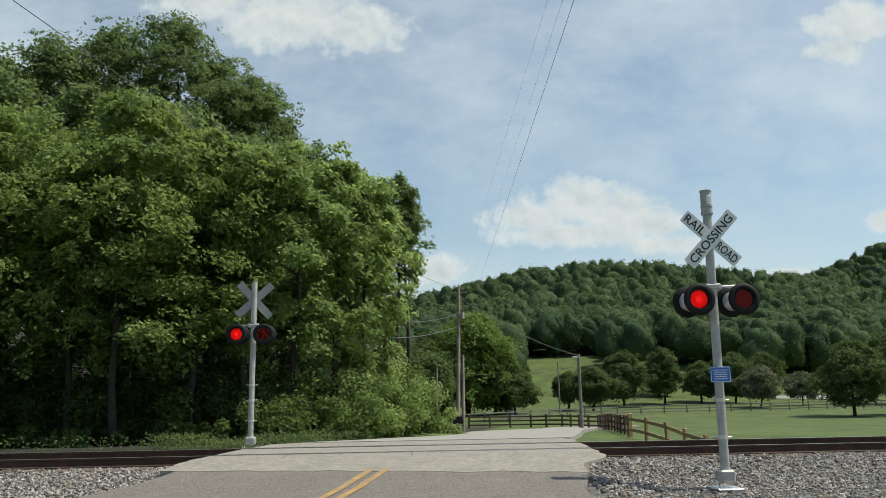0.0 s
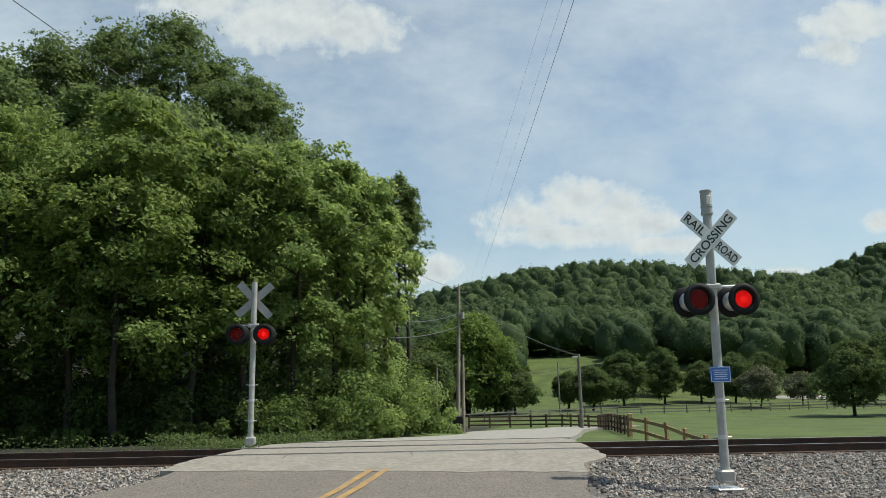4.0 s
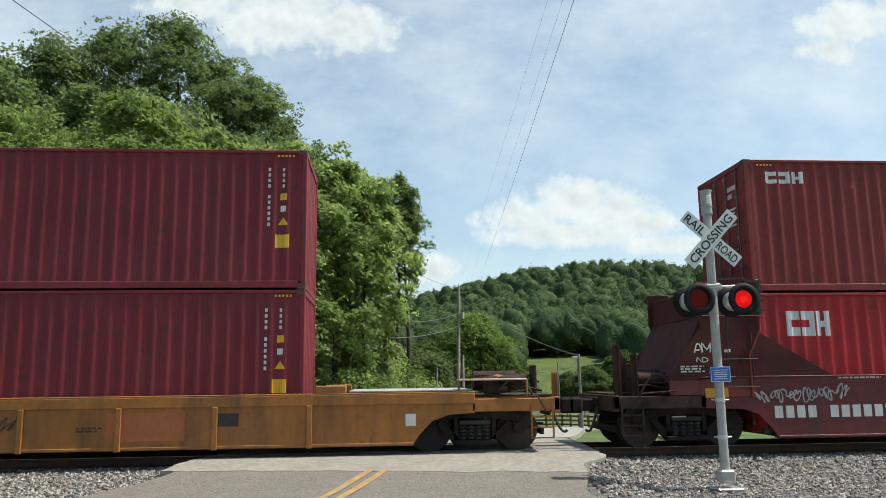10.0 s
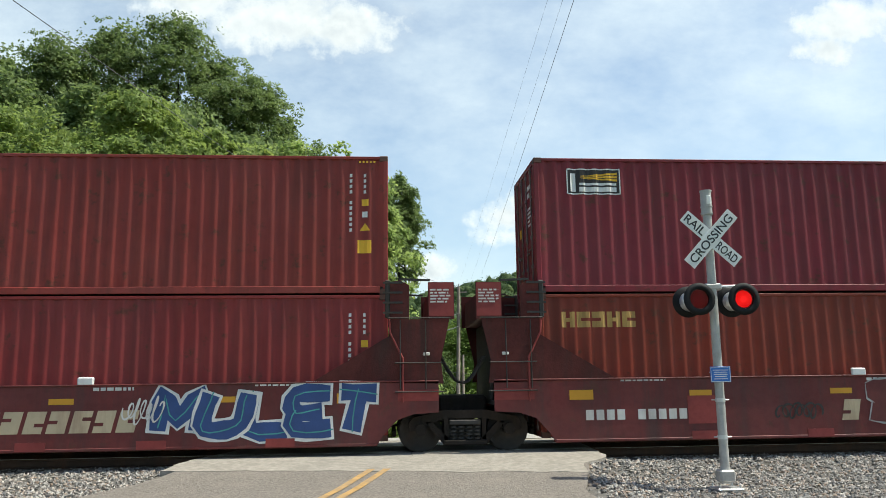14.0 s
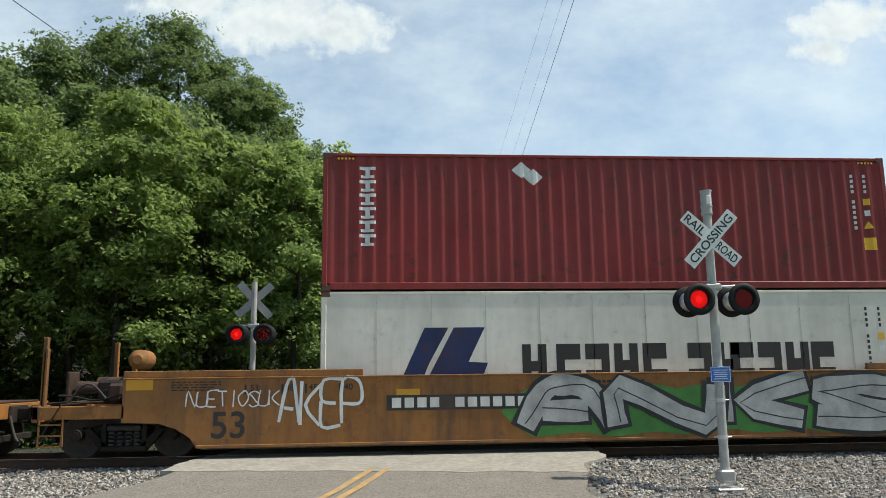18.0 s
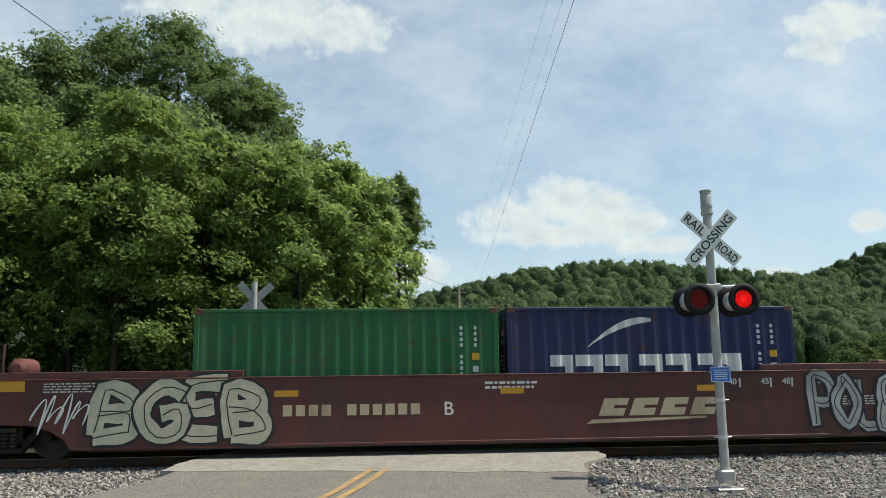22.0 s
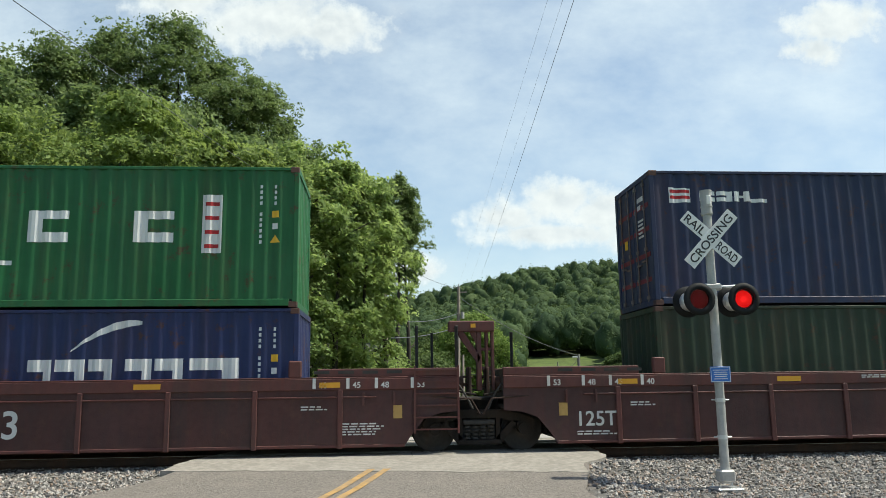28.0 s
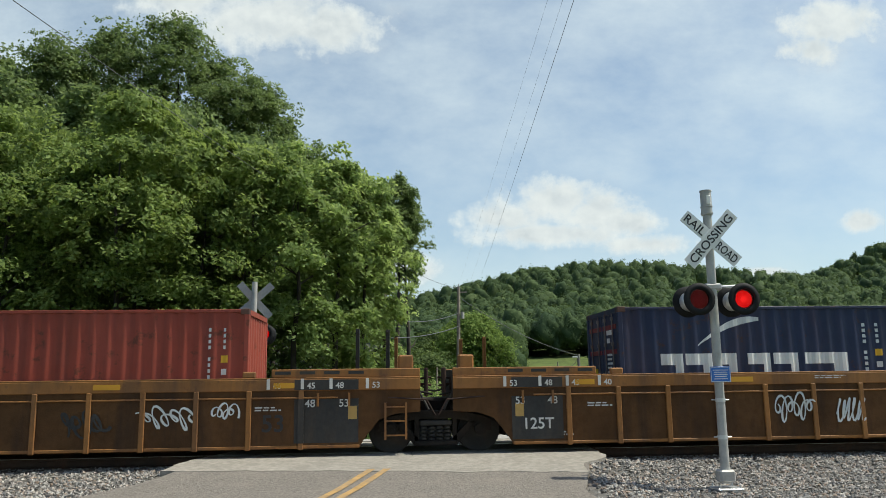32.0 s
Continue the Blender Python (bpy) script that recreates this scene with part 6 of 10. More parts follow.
line_blocks(b23, Z40, H95, 11.2)
for x, z in ((5.35, 2.62), (5.65, 2.48)):
    g = Geo()
    decal(g, Z40, H95, x - 0.18, x, z, z + 0.02, z - 0.18, z + 0.18)
    decal(g, Z40, H95, x, x + 0.18, z - 0.18, z + 0.18, z, z + 0.02)
    part("placard", g, M["white"], b23, "white diamond placard")
s5 = container(100.25, 0.3, Z20, H86, C["orange"], "orange red twenty-foot container under a green one")
column(s5, Z20, H86, 0.8, 0.34, 2.3, 0.24, 5, 0.045, M["white"], "white stacked brand block")
s6 = container(106.5, 0.3, Z20, H86, C["blue"], "dark blue twenty-foot container with white arc")
liner(s6, Z20, H86)
b24 = container(123.93, 3.19, Z40, H95, C["deep_red"], "oxide red container stacked above a matching one")
triton(b24, Z40, H95)
b25 = container(123.93, 0.29, Z40, H95, C["deep_red"], "oxide red container seated in a brown well car")
b26 = container(147.67, 2.895, Z40, H95, C["green"], "green container with four white blocks above two short ones")
line_blocks(b26, Z40, H95)
s7 = container(147.62, 0.29, Z20, H86, C["maroon"], "faded red twenty-foot container with blue brand panel")
beacon(s7, Z20, H86, 0.65, 2.28, False)
s8 = container(153.85, 0.29, Z20, H86, C["blue"], "dark blue twenty-foot container with white arc")
liner(s8, Z20, H86)
b27 = container(167.23, 2.895, Z40, H95, C["navy"], "dark navy container with striped flag emblem", "left")
fl = part("flag", decal(Geo(), Z40, H95, 0.42, 0.9, 2.18, 2.52, 2.2, 2.5), M["white"], b27, "white flag emblem with red stripes")
for k in range(2):
    part("stripe", decal(Geo(), Z40, H95, 0.44, 0.89, 2.27 + 0.13 * k, 2.34 + 0.13 * k, lift=0.008), C["scarlet"], fl)
blocks(b27, Z40, H95, (1.1, 1.48, 1.86), 0.34, 2.22, 2.44, M["white"], "small white brand block", gap=0.2)
part("brand_bar", decal(Geo(), Z40, H95, 2.22, 2.6, 2.2, 2.28), M["white"], b27)
s9 = container(167.2, 0.29, Z20, H86, C["dark_green"], "dark army green twenty-foot container under a navy one", "right", ident=False)
s10 = container(173.42, 0.29, Z20, H86, C["dark_green"], "dark army green twenty-foot container under a navy one", "right", ident=False)
s11 = container(186.86, 0.28, Z20, H86, C["plum"], "plum twenty-foot container in a brown well car", group="single-stacked containers")
vert3(s11, Z20, H86, 0.7, 2.25)
s12 = container(193.09, 0.28, Z20, H86, C["plum"], "dark red twenty-foot container with white slanted blocks", group="single-stacked containers")
column(s12, Z20, H86, 0.65, 0.34, 2.25, 0.5, 3, 0.25, M["white"], "white stacked brand block")
s13 = container(210.59, 0.28, Z20, H86, C["dark_green"], "dark green twenty-foot container in a yellow well car", "right", ident=False, group="single-stacked containers")
s14 = container(216.85, 0.28, Z20, H86, C["brick"], "brick red twenty-foot container in a yellow well car", group="single-stacked containers")
column(s14, Z20, H86, 0.75, 0.34, 2.22, 0.24, 5, 0.045, M["white"], "white stacked brand block")
s15 = container(230.37, 0.28, Z20, H86, C["navy"], "dark blue twenty-foot container with white arc", group="single-stacked containers")
liner(s15, Z20, H86)



# running gear
def wheelset_geo(r, w=0.76):
    g = Geo()
    for s in (-1, 1):
        g.tube((0, s * (w - 0.065), 0), (0, s * (w + 0.065), 0), r, 28)
        g.tube((0, s * (w - 0.08), 0), (0, s * (w - 0.062), 0), r + 0.028, 28)
        g.tube((0, s * (w + 0.066), 0), (0, s * (w + 0.09), 0), r * 0.8, 24, r * 0.34)
        for k in range(6):
            a = k * math.pi / 3
            g.tube((math.cos(a) * r * 0.6, s * (w + 0.06), math.sin(a) * r * 0.6), (math.cos(a) * r * 0.6, s * (w + 0.085), math.sin(a) * r * 0.6), 0.03, 6)
    g.tube((0, -1.05, 0), (0, 1.05, 0), 0.085, 12)
    return g


def sideframe_geo(s):
    """A cast side frame: arched top member, slanting struts, spring seat and columns with open windows between."""
    y0, y1 = sorted((s * 0.95, s * 1.09))
    g = Geo()
    g.prism([(-1.12, 0.6), (-1.02, 0.69), (-0.45, 0.82), (0.45, 0.82), (1.02, 0.69), (1.12, 0.6), (1.12, 0.42), (0.8, 0.42), (0.74, 0.57), (0.4, 0.66), (-0.4, 0.66), (-0.74, 0.57), (-0.8, 0.42), (-1.12, 0.42)], y0, y1)
    for d in (-1, 1):
        g.prism([(d * 0.8, 0.6), (d * 0.66, 0.6), (d * 0.3, 0.24), (d * 0.42, 0.14)], y0, y1)
        g.prism([(d * 0.42, 0.66), (d * 0.34, 0.66), (d * 0.34, 0.2), (d * 0.42, 0.22)], y0, y1)
        g.tube((d * 0.89, s * 1.0, 0.45), (d * 0.89, s * 1.17, 0.45), 0.115, 14)
        g.tube((d * 0.89, s * 1.17, 0.45), (d * 0.89, s * 1.185, 0.45), 0.07, 10)
    g.box(-0.44, 0.44, *sorted((s * 0.93, s * 1.13)), 0.14, 0.24, 0.02)
    return g


def spring_geo(s):
    g = Geo()
    for x in (-0.24, -0.08, 0.08, 0.24):
        for k in range(4):
            g.tube((x, s * 1.05, 0.255 + k * 0.072), (x, s * 1.05, 0.292 + k * 0.072), 0.066, 8)
    g.box(-0.32, 0.32, *sorted((s * 0.9, s * 1.13)), 0.53, 0.63, 0.02)
    g.box(-0.33, 0.33, *sorted((s * 0.93, s * 0.97)), 0.24, 0.54)
    return g


def bogie(car, car_x, x):
    """A two-axle freight truck: frame, springs, bolster, wheels."""
    bx = x - car_x
    tr = put("truck", shared("truck", lambda: Geo().box(-0.2, 0.2, -1.0, 1.0, 0.5, 0.78, 0.03), M["truck"]), car, pose(bx, 0, 0), "dark freight truck with side frames and springs")
    for s in (-1, 1):
        put("side_frame", shared("side_frame/%d" % s, lambda: sideframe_geo(s), M["truck"]), tr)
        put("spring_nest", shared("spring_nest/%d" % s, lambda: spring_geo(s), M["car_dark"]), tr)
    for d in (-0.89, 0.89):
        ob = put("wheelset", shared("wheelset/0.42", lambda: wheelset_geo(0.42), M["wheel"]), tr, pose(d, 0, 0.42), "pair of dark steel wheels on an axle")
        AXLES.append((ob, bx + car_x + d, d, 0.42))


def coupler(car, x, d):
    g = Geo()
    g.box(min(x, x + d * 0.55), max(x, x + d * 0.55), -0.11, 0.11, 0.72, 0.98, 0.03)
    g.box(min(x + d * 0.3, x + d * 0.62), max(x + d * 0.3, x + d * 0.62), -0.2, 0.16, 0.68, 1.02, 0.05)
    g.box(x - 0.05, x + 0.05, -0.4, 0.4, 0.66, 1.02, 0.03)
    part("coupler", g, M["truck"], car, "heavy dark knuckle coupler")
    pts = [Vector((x + d * (0.05 + 0.3 * t), -0.42 - 0.1 * t, 0.82 - 0.5 * math.sin(math.pi * t * 0.62))) for t in [i / 8 for i in range(9)]]
    part("air_hose", Geo().path(pts, 0.028, 7), M["rubber"], car, "black rubber brake hose")


def ladder(car, x0, x1, z0, z1, n, m, y=-1.5):
    g = Geo()
    for x in (x0, x1):
        g.box(x - 0.02, x + 0.02, y - 0.02, y + 0.02, z0, z1)
    lad = part("ladder", g, m, car)
    for i in range(n):
        z = z0 + 0.08 + (z1 - z0 - 0.16) * i / max(1, n - 1)
        part("rung", Geo().box(x0, x1, y - 0.018, y + 0.018, z - 0.014, z + 0.014), m, lad)


def stanchion(car, x, z0, z1, m, y=-1.2, w=0.035):
    g = Geo().box(x - w * 1.5, x + w * 1.5, y - 0.012, y + 0.012, z0, z1, 0.004)
    g.box(x + w * 0.9, x + w * 1.5, y - 0.09, y - 0.01, z0, z1, 0.004)
    g.box(x - w * 1.4, x + w * 1.4, y - 0.04, y + 0.04, z1 - 0.05, z1, 0.006)
    part("stanchion", g, m, car, "slim upright guide post")


def plate(car, name, x0, x1, z0, z1, m, y=-1.47, label=""):
    return part(name, Geo().box(x0, x1, y - 0.004, y, z0, z1), m, car, label)


def lines_of_print(car, x0, x1, z1, n, m, y=-1.47, h=0.03, step=0.055, seed=1):
    r = random.Random(seed)
    g = Geo()
    for i in range(n):
        z, x = z1 - i * step, x0
        end = x1 - r.uniform(0, 0.25) * (x1 - x0)
        while x < end:
            w = r.uniform(0.05, 0.16)
            g.box(x, min(end, x + w), y - 0.004, y - 0.001, z - h, z)
            x += w + 0.03
    part("small_print", g, m, car, "small lines of stencilled data too small to read")["kind"] = "stuff"


def lettering(car, text, size, x, z, m, y=-1.472, label="", shear=0.0, stretch=1.0):
    return part("lettering", words(text, size, x, y, z, 0.002, shear=shear, stretch=stretch), m, car, label or "stencilled " + text)


def ribbon(g, pts, widths, y, step=0.0004):
    """A connected flat band along a path in the xz plane."""
    n = len(pts)
    vs = []
    for i in range(n):
        a, b = pts[max(0, i - 1)], pts[min(n - 1, i + 1)]
        d = Vector((b[0] - a[0], b[1] - a[1]))
        d = d.normalized() if d.length > 1e-6 else Vector((1, 0))
        w = widths[i] if isinstance(widths, list) else widths
        yy = y - step * i
        vs += [(pts[i][0] - d.y * w, yy, pts[i][1] + d.x * w), (pts[i][0] + d.y * w, yy - 0.0001, pts[i][1] - d.x * w)]
    return g.add(vs, [(2 * i, 2 * i + 1, 2 * i + 3, 2 * i + 2) for i in range(n - 1)])


def flowing(pts, steps=4):
    """Round the corners of a path."""
    out = []
    for i in range(len(pts) - 1):
        p0, p1, p2, p3 = pts[max(0, i - 1)], pts[i], pts[i + 1], pts[min(len(pts) - 1, i + 2)]
        for k in range(steps):
            t = k / steps
            out.append(tuple(0.5 * (2 * p1[c] + (p2[c] - p0[c]) * t + (2 * p0[c] - 5 * p1[c] + 4 * p2[c] - p3[c]) * t * t + (3 * p1[c] - p0[c] - 3 * p2[c] + p3[c]) * t ** 3) for c in (0, 1)))
    return out + [pts[-1]]


STROKES = (((0.05, 0.0), (0.2, 0.95), (0.5, 0.3), (0.8, 1.0), (0.95, 0.02)), ((0.95, 0.85), (0.45, 1.0), (0.1, 0.72), (0.5, 0.52), (0.9, 0.32), (0.6, 0.03), (0.02, 0.14)), ((0.1, 1.0), (0.16, 0.1), (0.9, 0.05), (0.8, 0.5)),
           ((0.08, 0.02), (0.12, 0.92), (0.8, 0.9), (0.75, 0.5), (0.3, 0.45), (1.0, 0.0)), ((0.55, 0.98), (0.1, 0.75), (0.1, 0.25), (0.5, 0.02), (0.9, 0.28), (0.86, 0.75), (0.45, 0.98)), ((1.0, 0.92), (0.15, 0.88), (0.1, 0.5), (0.65, 0.5), (0.12, 0.45), (0.12, 0.08), (1.0, 0.04)), ((0.0, 1.0), (0.5, 0.05), (1.0, 1.0)))


def splash(car, x0, x1, z0, z1, fill, edge, n, seed, y=-1.473, line=None, label="sprayed graffiti piece of thick interlocking strokes"):
    """Sprayed graffiti: fat bent strokes that overlap, each with an outline behind it."""
    r = random.Random(seed)
    w = (x1 - x0) / n
    h = z1 - z0
    for i in range(n):
        lean, wide = r.uniform(-0.1, 0.3), w * r.uniform(1.0, 1.3)
        xa = x0 + (i + 0.5) * w - wide / 2
        shape = STROKES[r.randrange(len(STROKES))]
        flip, turn = r.random() < 0.5, r.random() < 0.35
        shape = [((1 - b if flip else b), a) if turn else ((1 - a if flip else a), b) for a, b in shape]
        pts = [(xa + wide * (u + r.uniform(-0.12, 0.12)) + lean * wide * (v - 0.5), z0 + h * (0.13 + 0.74 * v + r.uniform(-0.06, 0.06))) for u, v in shape]
        fl = flowing(pts)
        t = min(0.19 * w, 0.15 * h) + 0.02
        m = len(fl)
        wd = [t * (0.75 + 0.5 * math.sin(3.1 * k / m + seed + i) ** 2) for k in range(m)]
        q = y - 0.0045 * (i % 3)
        sh = part("paint_outline", ribbon(Geo(), fl, [k + 0.06 for k in wd], q - 0.001), edge, car, label)
        part("paint_fill", ribbon(Geo(), fl, wd, q - 0.0042), fill, sh)
        inner = [(p[0] + t * 0.45 * math.sin(k * 1.1 + i), p[1] + t * 0.45 * math.cos(k * 0.8 + seed)) for k, p in enumerate(fl)]
        part("paint_line", ribbon(Geo(), inner, [0.008 + 0.013 * math.sin(k * 0.9 + i) ** 2 for k in range(m)], q - 0.0085), line or edge, sh)


# spray letters: strokes on a grid of 4 by 6, each point written as its column and row
SPRAY = {"A": "00 15 26 35 40|12 32", "B": "00 06 35 33 03|03 33 41 30 00", "C": "45 26 04 02 20 41", "D": "00 06 35 43 31 00", "E": "46 06 03 33|03 00 40", "F": "46 06 00|03 33", "G": "45 26 04 02 20 41 43 23", "I": "20 26", "J": "36 32 20 01",
         "K": "00 06|46 13 40", "L": "06 00 40", "M": "00 06 22 46 40", "N": "00 06 40 46", "O": "26 04 02 20 42 44 26 15", "P": "00 06 36 44 33 03", "R": "00 06 36 44 33 03|13 40", "S": "45 26 05 14 32 41 20 01", "T": "06 46|26 20", "U": "06 01 20 41 46",
         "W": "06 10 24 30 46", "Y": "06 23 46|23 20", "Z": "06 46 00 40"}


def spray(car, text, x0, x1, z0, z1, fill, edge, seed, y=-1.473, fat=None, rim=0.05, line=None, label="sprayed graffiti letters with a thick outline"):
    """Sprayed letters: fat bent strokes with an outline behind them, or thin ones with none."""
    r = random.Random(seed)
    n, h = len(text), z1 - z0
    w = (x1 - x0) / n
    t = fat or min(0.2 * w, 0.17 * h)
    for i, c in enumerate(text):
        if c == " ":
            continue
        xa, wide, lean = x0 + i * w, w - 0.9 * t, r.uniform(-0.05, 0.14)
        lift, tall = r.uniform(0, 0.06) * h, r.uniform(0.92, 1.0)
        paths = []
        for stroke in SPRAY[c].split("|"):
            pts = []
            for k in stroke.split():
                u, v = int(k[0]) / 4 + r.uniform(-0.06, 0.06), int(k[1]) / 6 + r.uniform(-0.04, 0.04)
                pts.append((xa + 0.45 * t + wide * u + lean * h * (v - 0.5), z0 + t + lift + (h - 2 * t) * tall * v))
            paths.append(flowing(pts, 3))
        q = y - 0.008 * (i % 2)
        holder = car
        if edge:
            g = Geo()
            for p in paths:
                ribbon(g, p, [t + rim] * len(p), q, 0.0001)
                for a, b in ((p[0], p[1]), (p[-1], p[-2])):
                    d = Vector((a[0] - b[0], a[1] - b[1])).normalized() * rim
                    ribbon(g, [(a[0], a[1]), (a[0] + d.x, a[1] + d.y)], [t + rim] * 2, q - 0.0002, 0.0001)
            holder = part("paint_outline", g, edge, car, label)
        g = Geo()
        for k, p in enumerate(paths):
            ribbon(g, p, [t * (0.88 + 0.2 * math.sin(2.3 * j + i) ** 2) for j in range(len(p))], q - 0.0035 - 0.0006 * k, 0.0001)
        ob = part("paint_fill" if edge else "paint_tag", g, fill, holder, "" if edge else label)
        if line:
            g = Geo()
            for p in paths:
                ribbon(g, [(a + 0.3 * t * math.sin(j * 0.9 + i), b + 0.3 * t * math.cos(j * 0.7)) for j, (a, b) in enumerate(p)], [0.012] * len(p), q - 0.0058, 0.0001)
            part("paint_line", g, line, holder)


def cloud_paint(car, x0, x1, z0, z1, fill, n, seed, y=-1.473, spots=None, label="sprayed cloud of flat colour behind graffiti"):
    """A flat sprayed ground with a scalloped outline."""
    r = random.Random(seed)
    top, bot = [], []
    for i in range(n * 4 + 1):
        u = i / (n * 4)
        x = x0 + (x1 - x0) * u
        f = min(1, 16 * u, 16 * (1 - u)) ** 0.5
        s = abs(math.sin(math.pi * u * n)) * 0.22
        mid = (z0 + z1) / 2
        top.append((x, mid + (z1 - mid) * f * (0.75 + s + r.uniform(-0.05, 0.05))))
        bot.append((x, mid - (mid - z0) * f * (0.8 + 0.2 * abs(math.sin(math.pi * u * n * 0.77)) + r.uniform(-0.06, 0.02))))
    g = Geo()
    k = len(top)
    g.add([(a, y, b) for a, b in bot] + [(a, y, b) for a, b in top], [(i, i + 1, k + i + 1, k + i) for i in range(k - 1)])
    ground = part("paint_ground", g, fill, car, label)
    if not spots:
        return
    for i in range(n * 3):
        u, rr, v = r.uniform(0.02, 0.98), r.uniform(0.02, 0.075), r.uniform(0.08, 0.92)
        e = r.random() < 0.45
        sx, sz = (r.choice((x0 - r.uniform(0, 0.3), x1 + r.uniform(0, 0.3))) if e else x0 + (x1 - x0) * u), z0 + (z1 - z0) * v
        ring = [(sx + rr * math.cos(a * 0.785), y - 0.004, sz + rr * math.sin(a * 0.785)) for a in range(8)]
        part("paint_spot", Geo().add(ring, [tuple(range(8))]), fill if e else spots, ground)


def scrawl(car, x0, x1, z0, z1, m, seed, r_line=0.014, loops=9, y=-1.474, label="thin sprayed tag of looping lines"):
    r = random.Random(seed)
    n = loops * 14
    ph = [r.uniform(0, 6.28) for _ in range(4)]
    pts = []
    for i in range(n + 1):
        t = i / n
        a = loops * 2 * math.pi * t
        x = x0 + (x1 - x0) * (0.06 + 0.86 * t) + 0.55 * (x1 - x0) / loops * math.cos(a + ph[0])
        amp = 0.55 + 0.45 * math.sin(t * 7 + ph[3]) ** 2
        z = (z0 + z1) / 2 + (z1 - z0) * 0.5 * amp * (0.75 * math.sin(a + ph[1]) + 0.3 * math.sin(a * 0.63 + ph[2]))
        pts.append((x, z))
    part("paint_tag", ribbon(Geo(), pts, [r_line * (0.6 + 0.6 * math.sin(k * 0.37) ** 2) for k in range(len(pts))], y), m, car, label)


def start_car(x0, label, group="well cars"):
    th = thing("well_car", pose(x0, 0, 0), label, "well car", group)
    TRAIN.append((th, x0, 0.0))
    return th


YS = 1.462


def body(car, x0, x1, s0, s1, zt, zb, m, lip=None, end_z=0.78, floor=0.24, panel=None):
    """The two deep side girders, the floor and the cross walls of one well."""
    pts = [(x0, zt), (x1, zt), (x1, end_z), (s1 + 0.7, end_z - 0.03), (s1 + 0.38, end_z - 0.14), (s1 + 0.12, zb + 0.18), (s1, zb), (s0, zb), (s0 - 0.12, zb + 0.18), (s0 - 0.38, end_z - 0.14), (s0 - 0.7, end_z - 0.03), (x0, end_z)]
    for s in (-1, 1):
        ya, yb = sorted((s * YS, s * (YS - 0.03)))
        sd = part("side_girder", Geo().prism(pts, ya, yb), panel or m, car)
        ya, yb = sorted((s * (YS + 0.03), s * (YS - 0.2)))
        part("top_chord", Geo().box(x0, x1, ya, yb, zt - 0.03, zt, 0.008), m, sd)
        if lip:
            ya, yb = sorted((s * (YS + 0.035), s * (YS - 0.001)))
            part("side_rail", Geo().box(x0, x1, ya, yb, lip, zt - 0.03, 0.01), m, sd)
        ya, yb = sorted((s * (YS + 0.012), s * (YS - 0.2)))
        part("bottom_chord", Geo().box(s0, s1, ya, yb, zb - 0.02, zb + 0.04, 0.01), m, sd)
    part("well_floor", Geo().box(s0 + 0.2, s1 - 0.2, -YS + 0.03, YS - 0.03, floor - 0.06, floor), M["car_dark"], car)
    for x in (s0 + 0.35, s1 - 0.35):
        part("cross_wall", Geo().box(x - 0.05, x + 0.05, -YS + 0.03, YS - 0.03, floor, zt - 0.08), M["car_dark"], car)
    for a, b in ((x0, s0 + 0.3), (s1 - 0.3, x1)):
        part("end_deck", Geo().box(a, b, -YS + 0.03, YS - 0.03, end_z + 0.12, end_z + 0.2), M["car_dark"], car)


def ribs(car, xs, z0, z1, m, w=0.055, depth=0.05):
    for x in xs:
        for s in (-1, 1):
            ya, yb = sorted((s * YS, s * (YS + depth)))
            part("rib", Geo().box(x - w, x + w, ya, yb, z0, z1, 0.012), m, car)


def platform(car, xe, xi, m, z=1.05, rails=True, posts=()):
    """An end platform over the truck, from its outer end xe inwards to xi."""
    a, b = sorted((xe, xi))
    d = 1 if xi > xe else -1
    for s in (-1, 1):
        ya, yb = sorted((s * YS, s * (YS - 0.08)))
        part("platform_beam", Geo().box(a, b, ya, yb, z - 0.25, z, 0.015), m, car)
    part("end_beam", Geo().box(min(xe, xe + d * 0.12), max(xe, xe + d * 0.12), -YS, YS, z - 0.3, z + 0.02, 0.015), m, car)
    part("walkway", Geo().box(a + 0.05, b, -0.95, 0.95, z + 0.02, z + 0.06, 0.01), M["grimy"], car, "grimy grating walkway")
    if rails:
        g = Geo()
        x0, x1 = xe + d * 0.65, xe + d * 2.0
        g.path([(x0, -YS + 0.05, z), (x0, -YS + 0.05, z + 0.37), (x1, -YS + 0.05, z + 0.37), (x1, -YS + 0.05, z)], 0.022, 6)
        part("grab_frame", g, m, car)
        part("running_board", Geo().box(min(x0, x1), max(x0, x1), -YS + 0.02, -YS + 0.5, z + 0.35, z + 0.385, 0.008), M["galv"], car, "grey running board")
    g = Geo()
    for k in range(3):
        zz = 0.28 + 0.2 * k
        g.box(min(xe + d * 0.15, xe + d * 0.58), max(xe + d * 0.15, xe + d * 0.58), -YS - 0.02, -YS + 0.02, zz - 0.012, zz + 0.012)
    for x in (xe + d * 0.15, xe + d * 0.58):
        g.box(x - 0.014, x + 0.014, -YS - 0.02, -YS + 0.02, 0.27, z - 0.1)
    part("sill_step", g, m, car, "bent steel side step")
    for k, (dx, zt) in enumerate(posts):
        stanchion(car, xe + d * dx, z, zt, m, -1.25 if k % 2 == 0 else 1.1)


def tank(car, x, z, r, m, L=0.5):
    g = Geo()
    g.tube((x, -0.75, z), (x, -0.75 + L, z), r, 16)
    g.tube((x, -0.75, z), (x, -0.84, z), r, 16, r * 0.45)
    part("air_tank", g, m, car, "rounded rusty air tank")


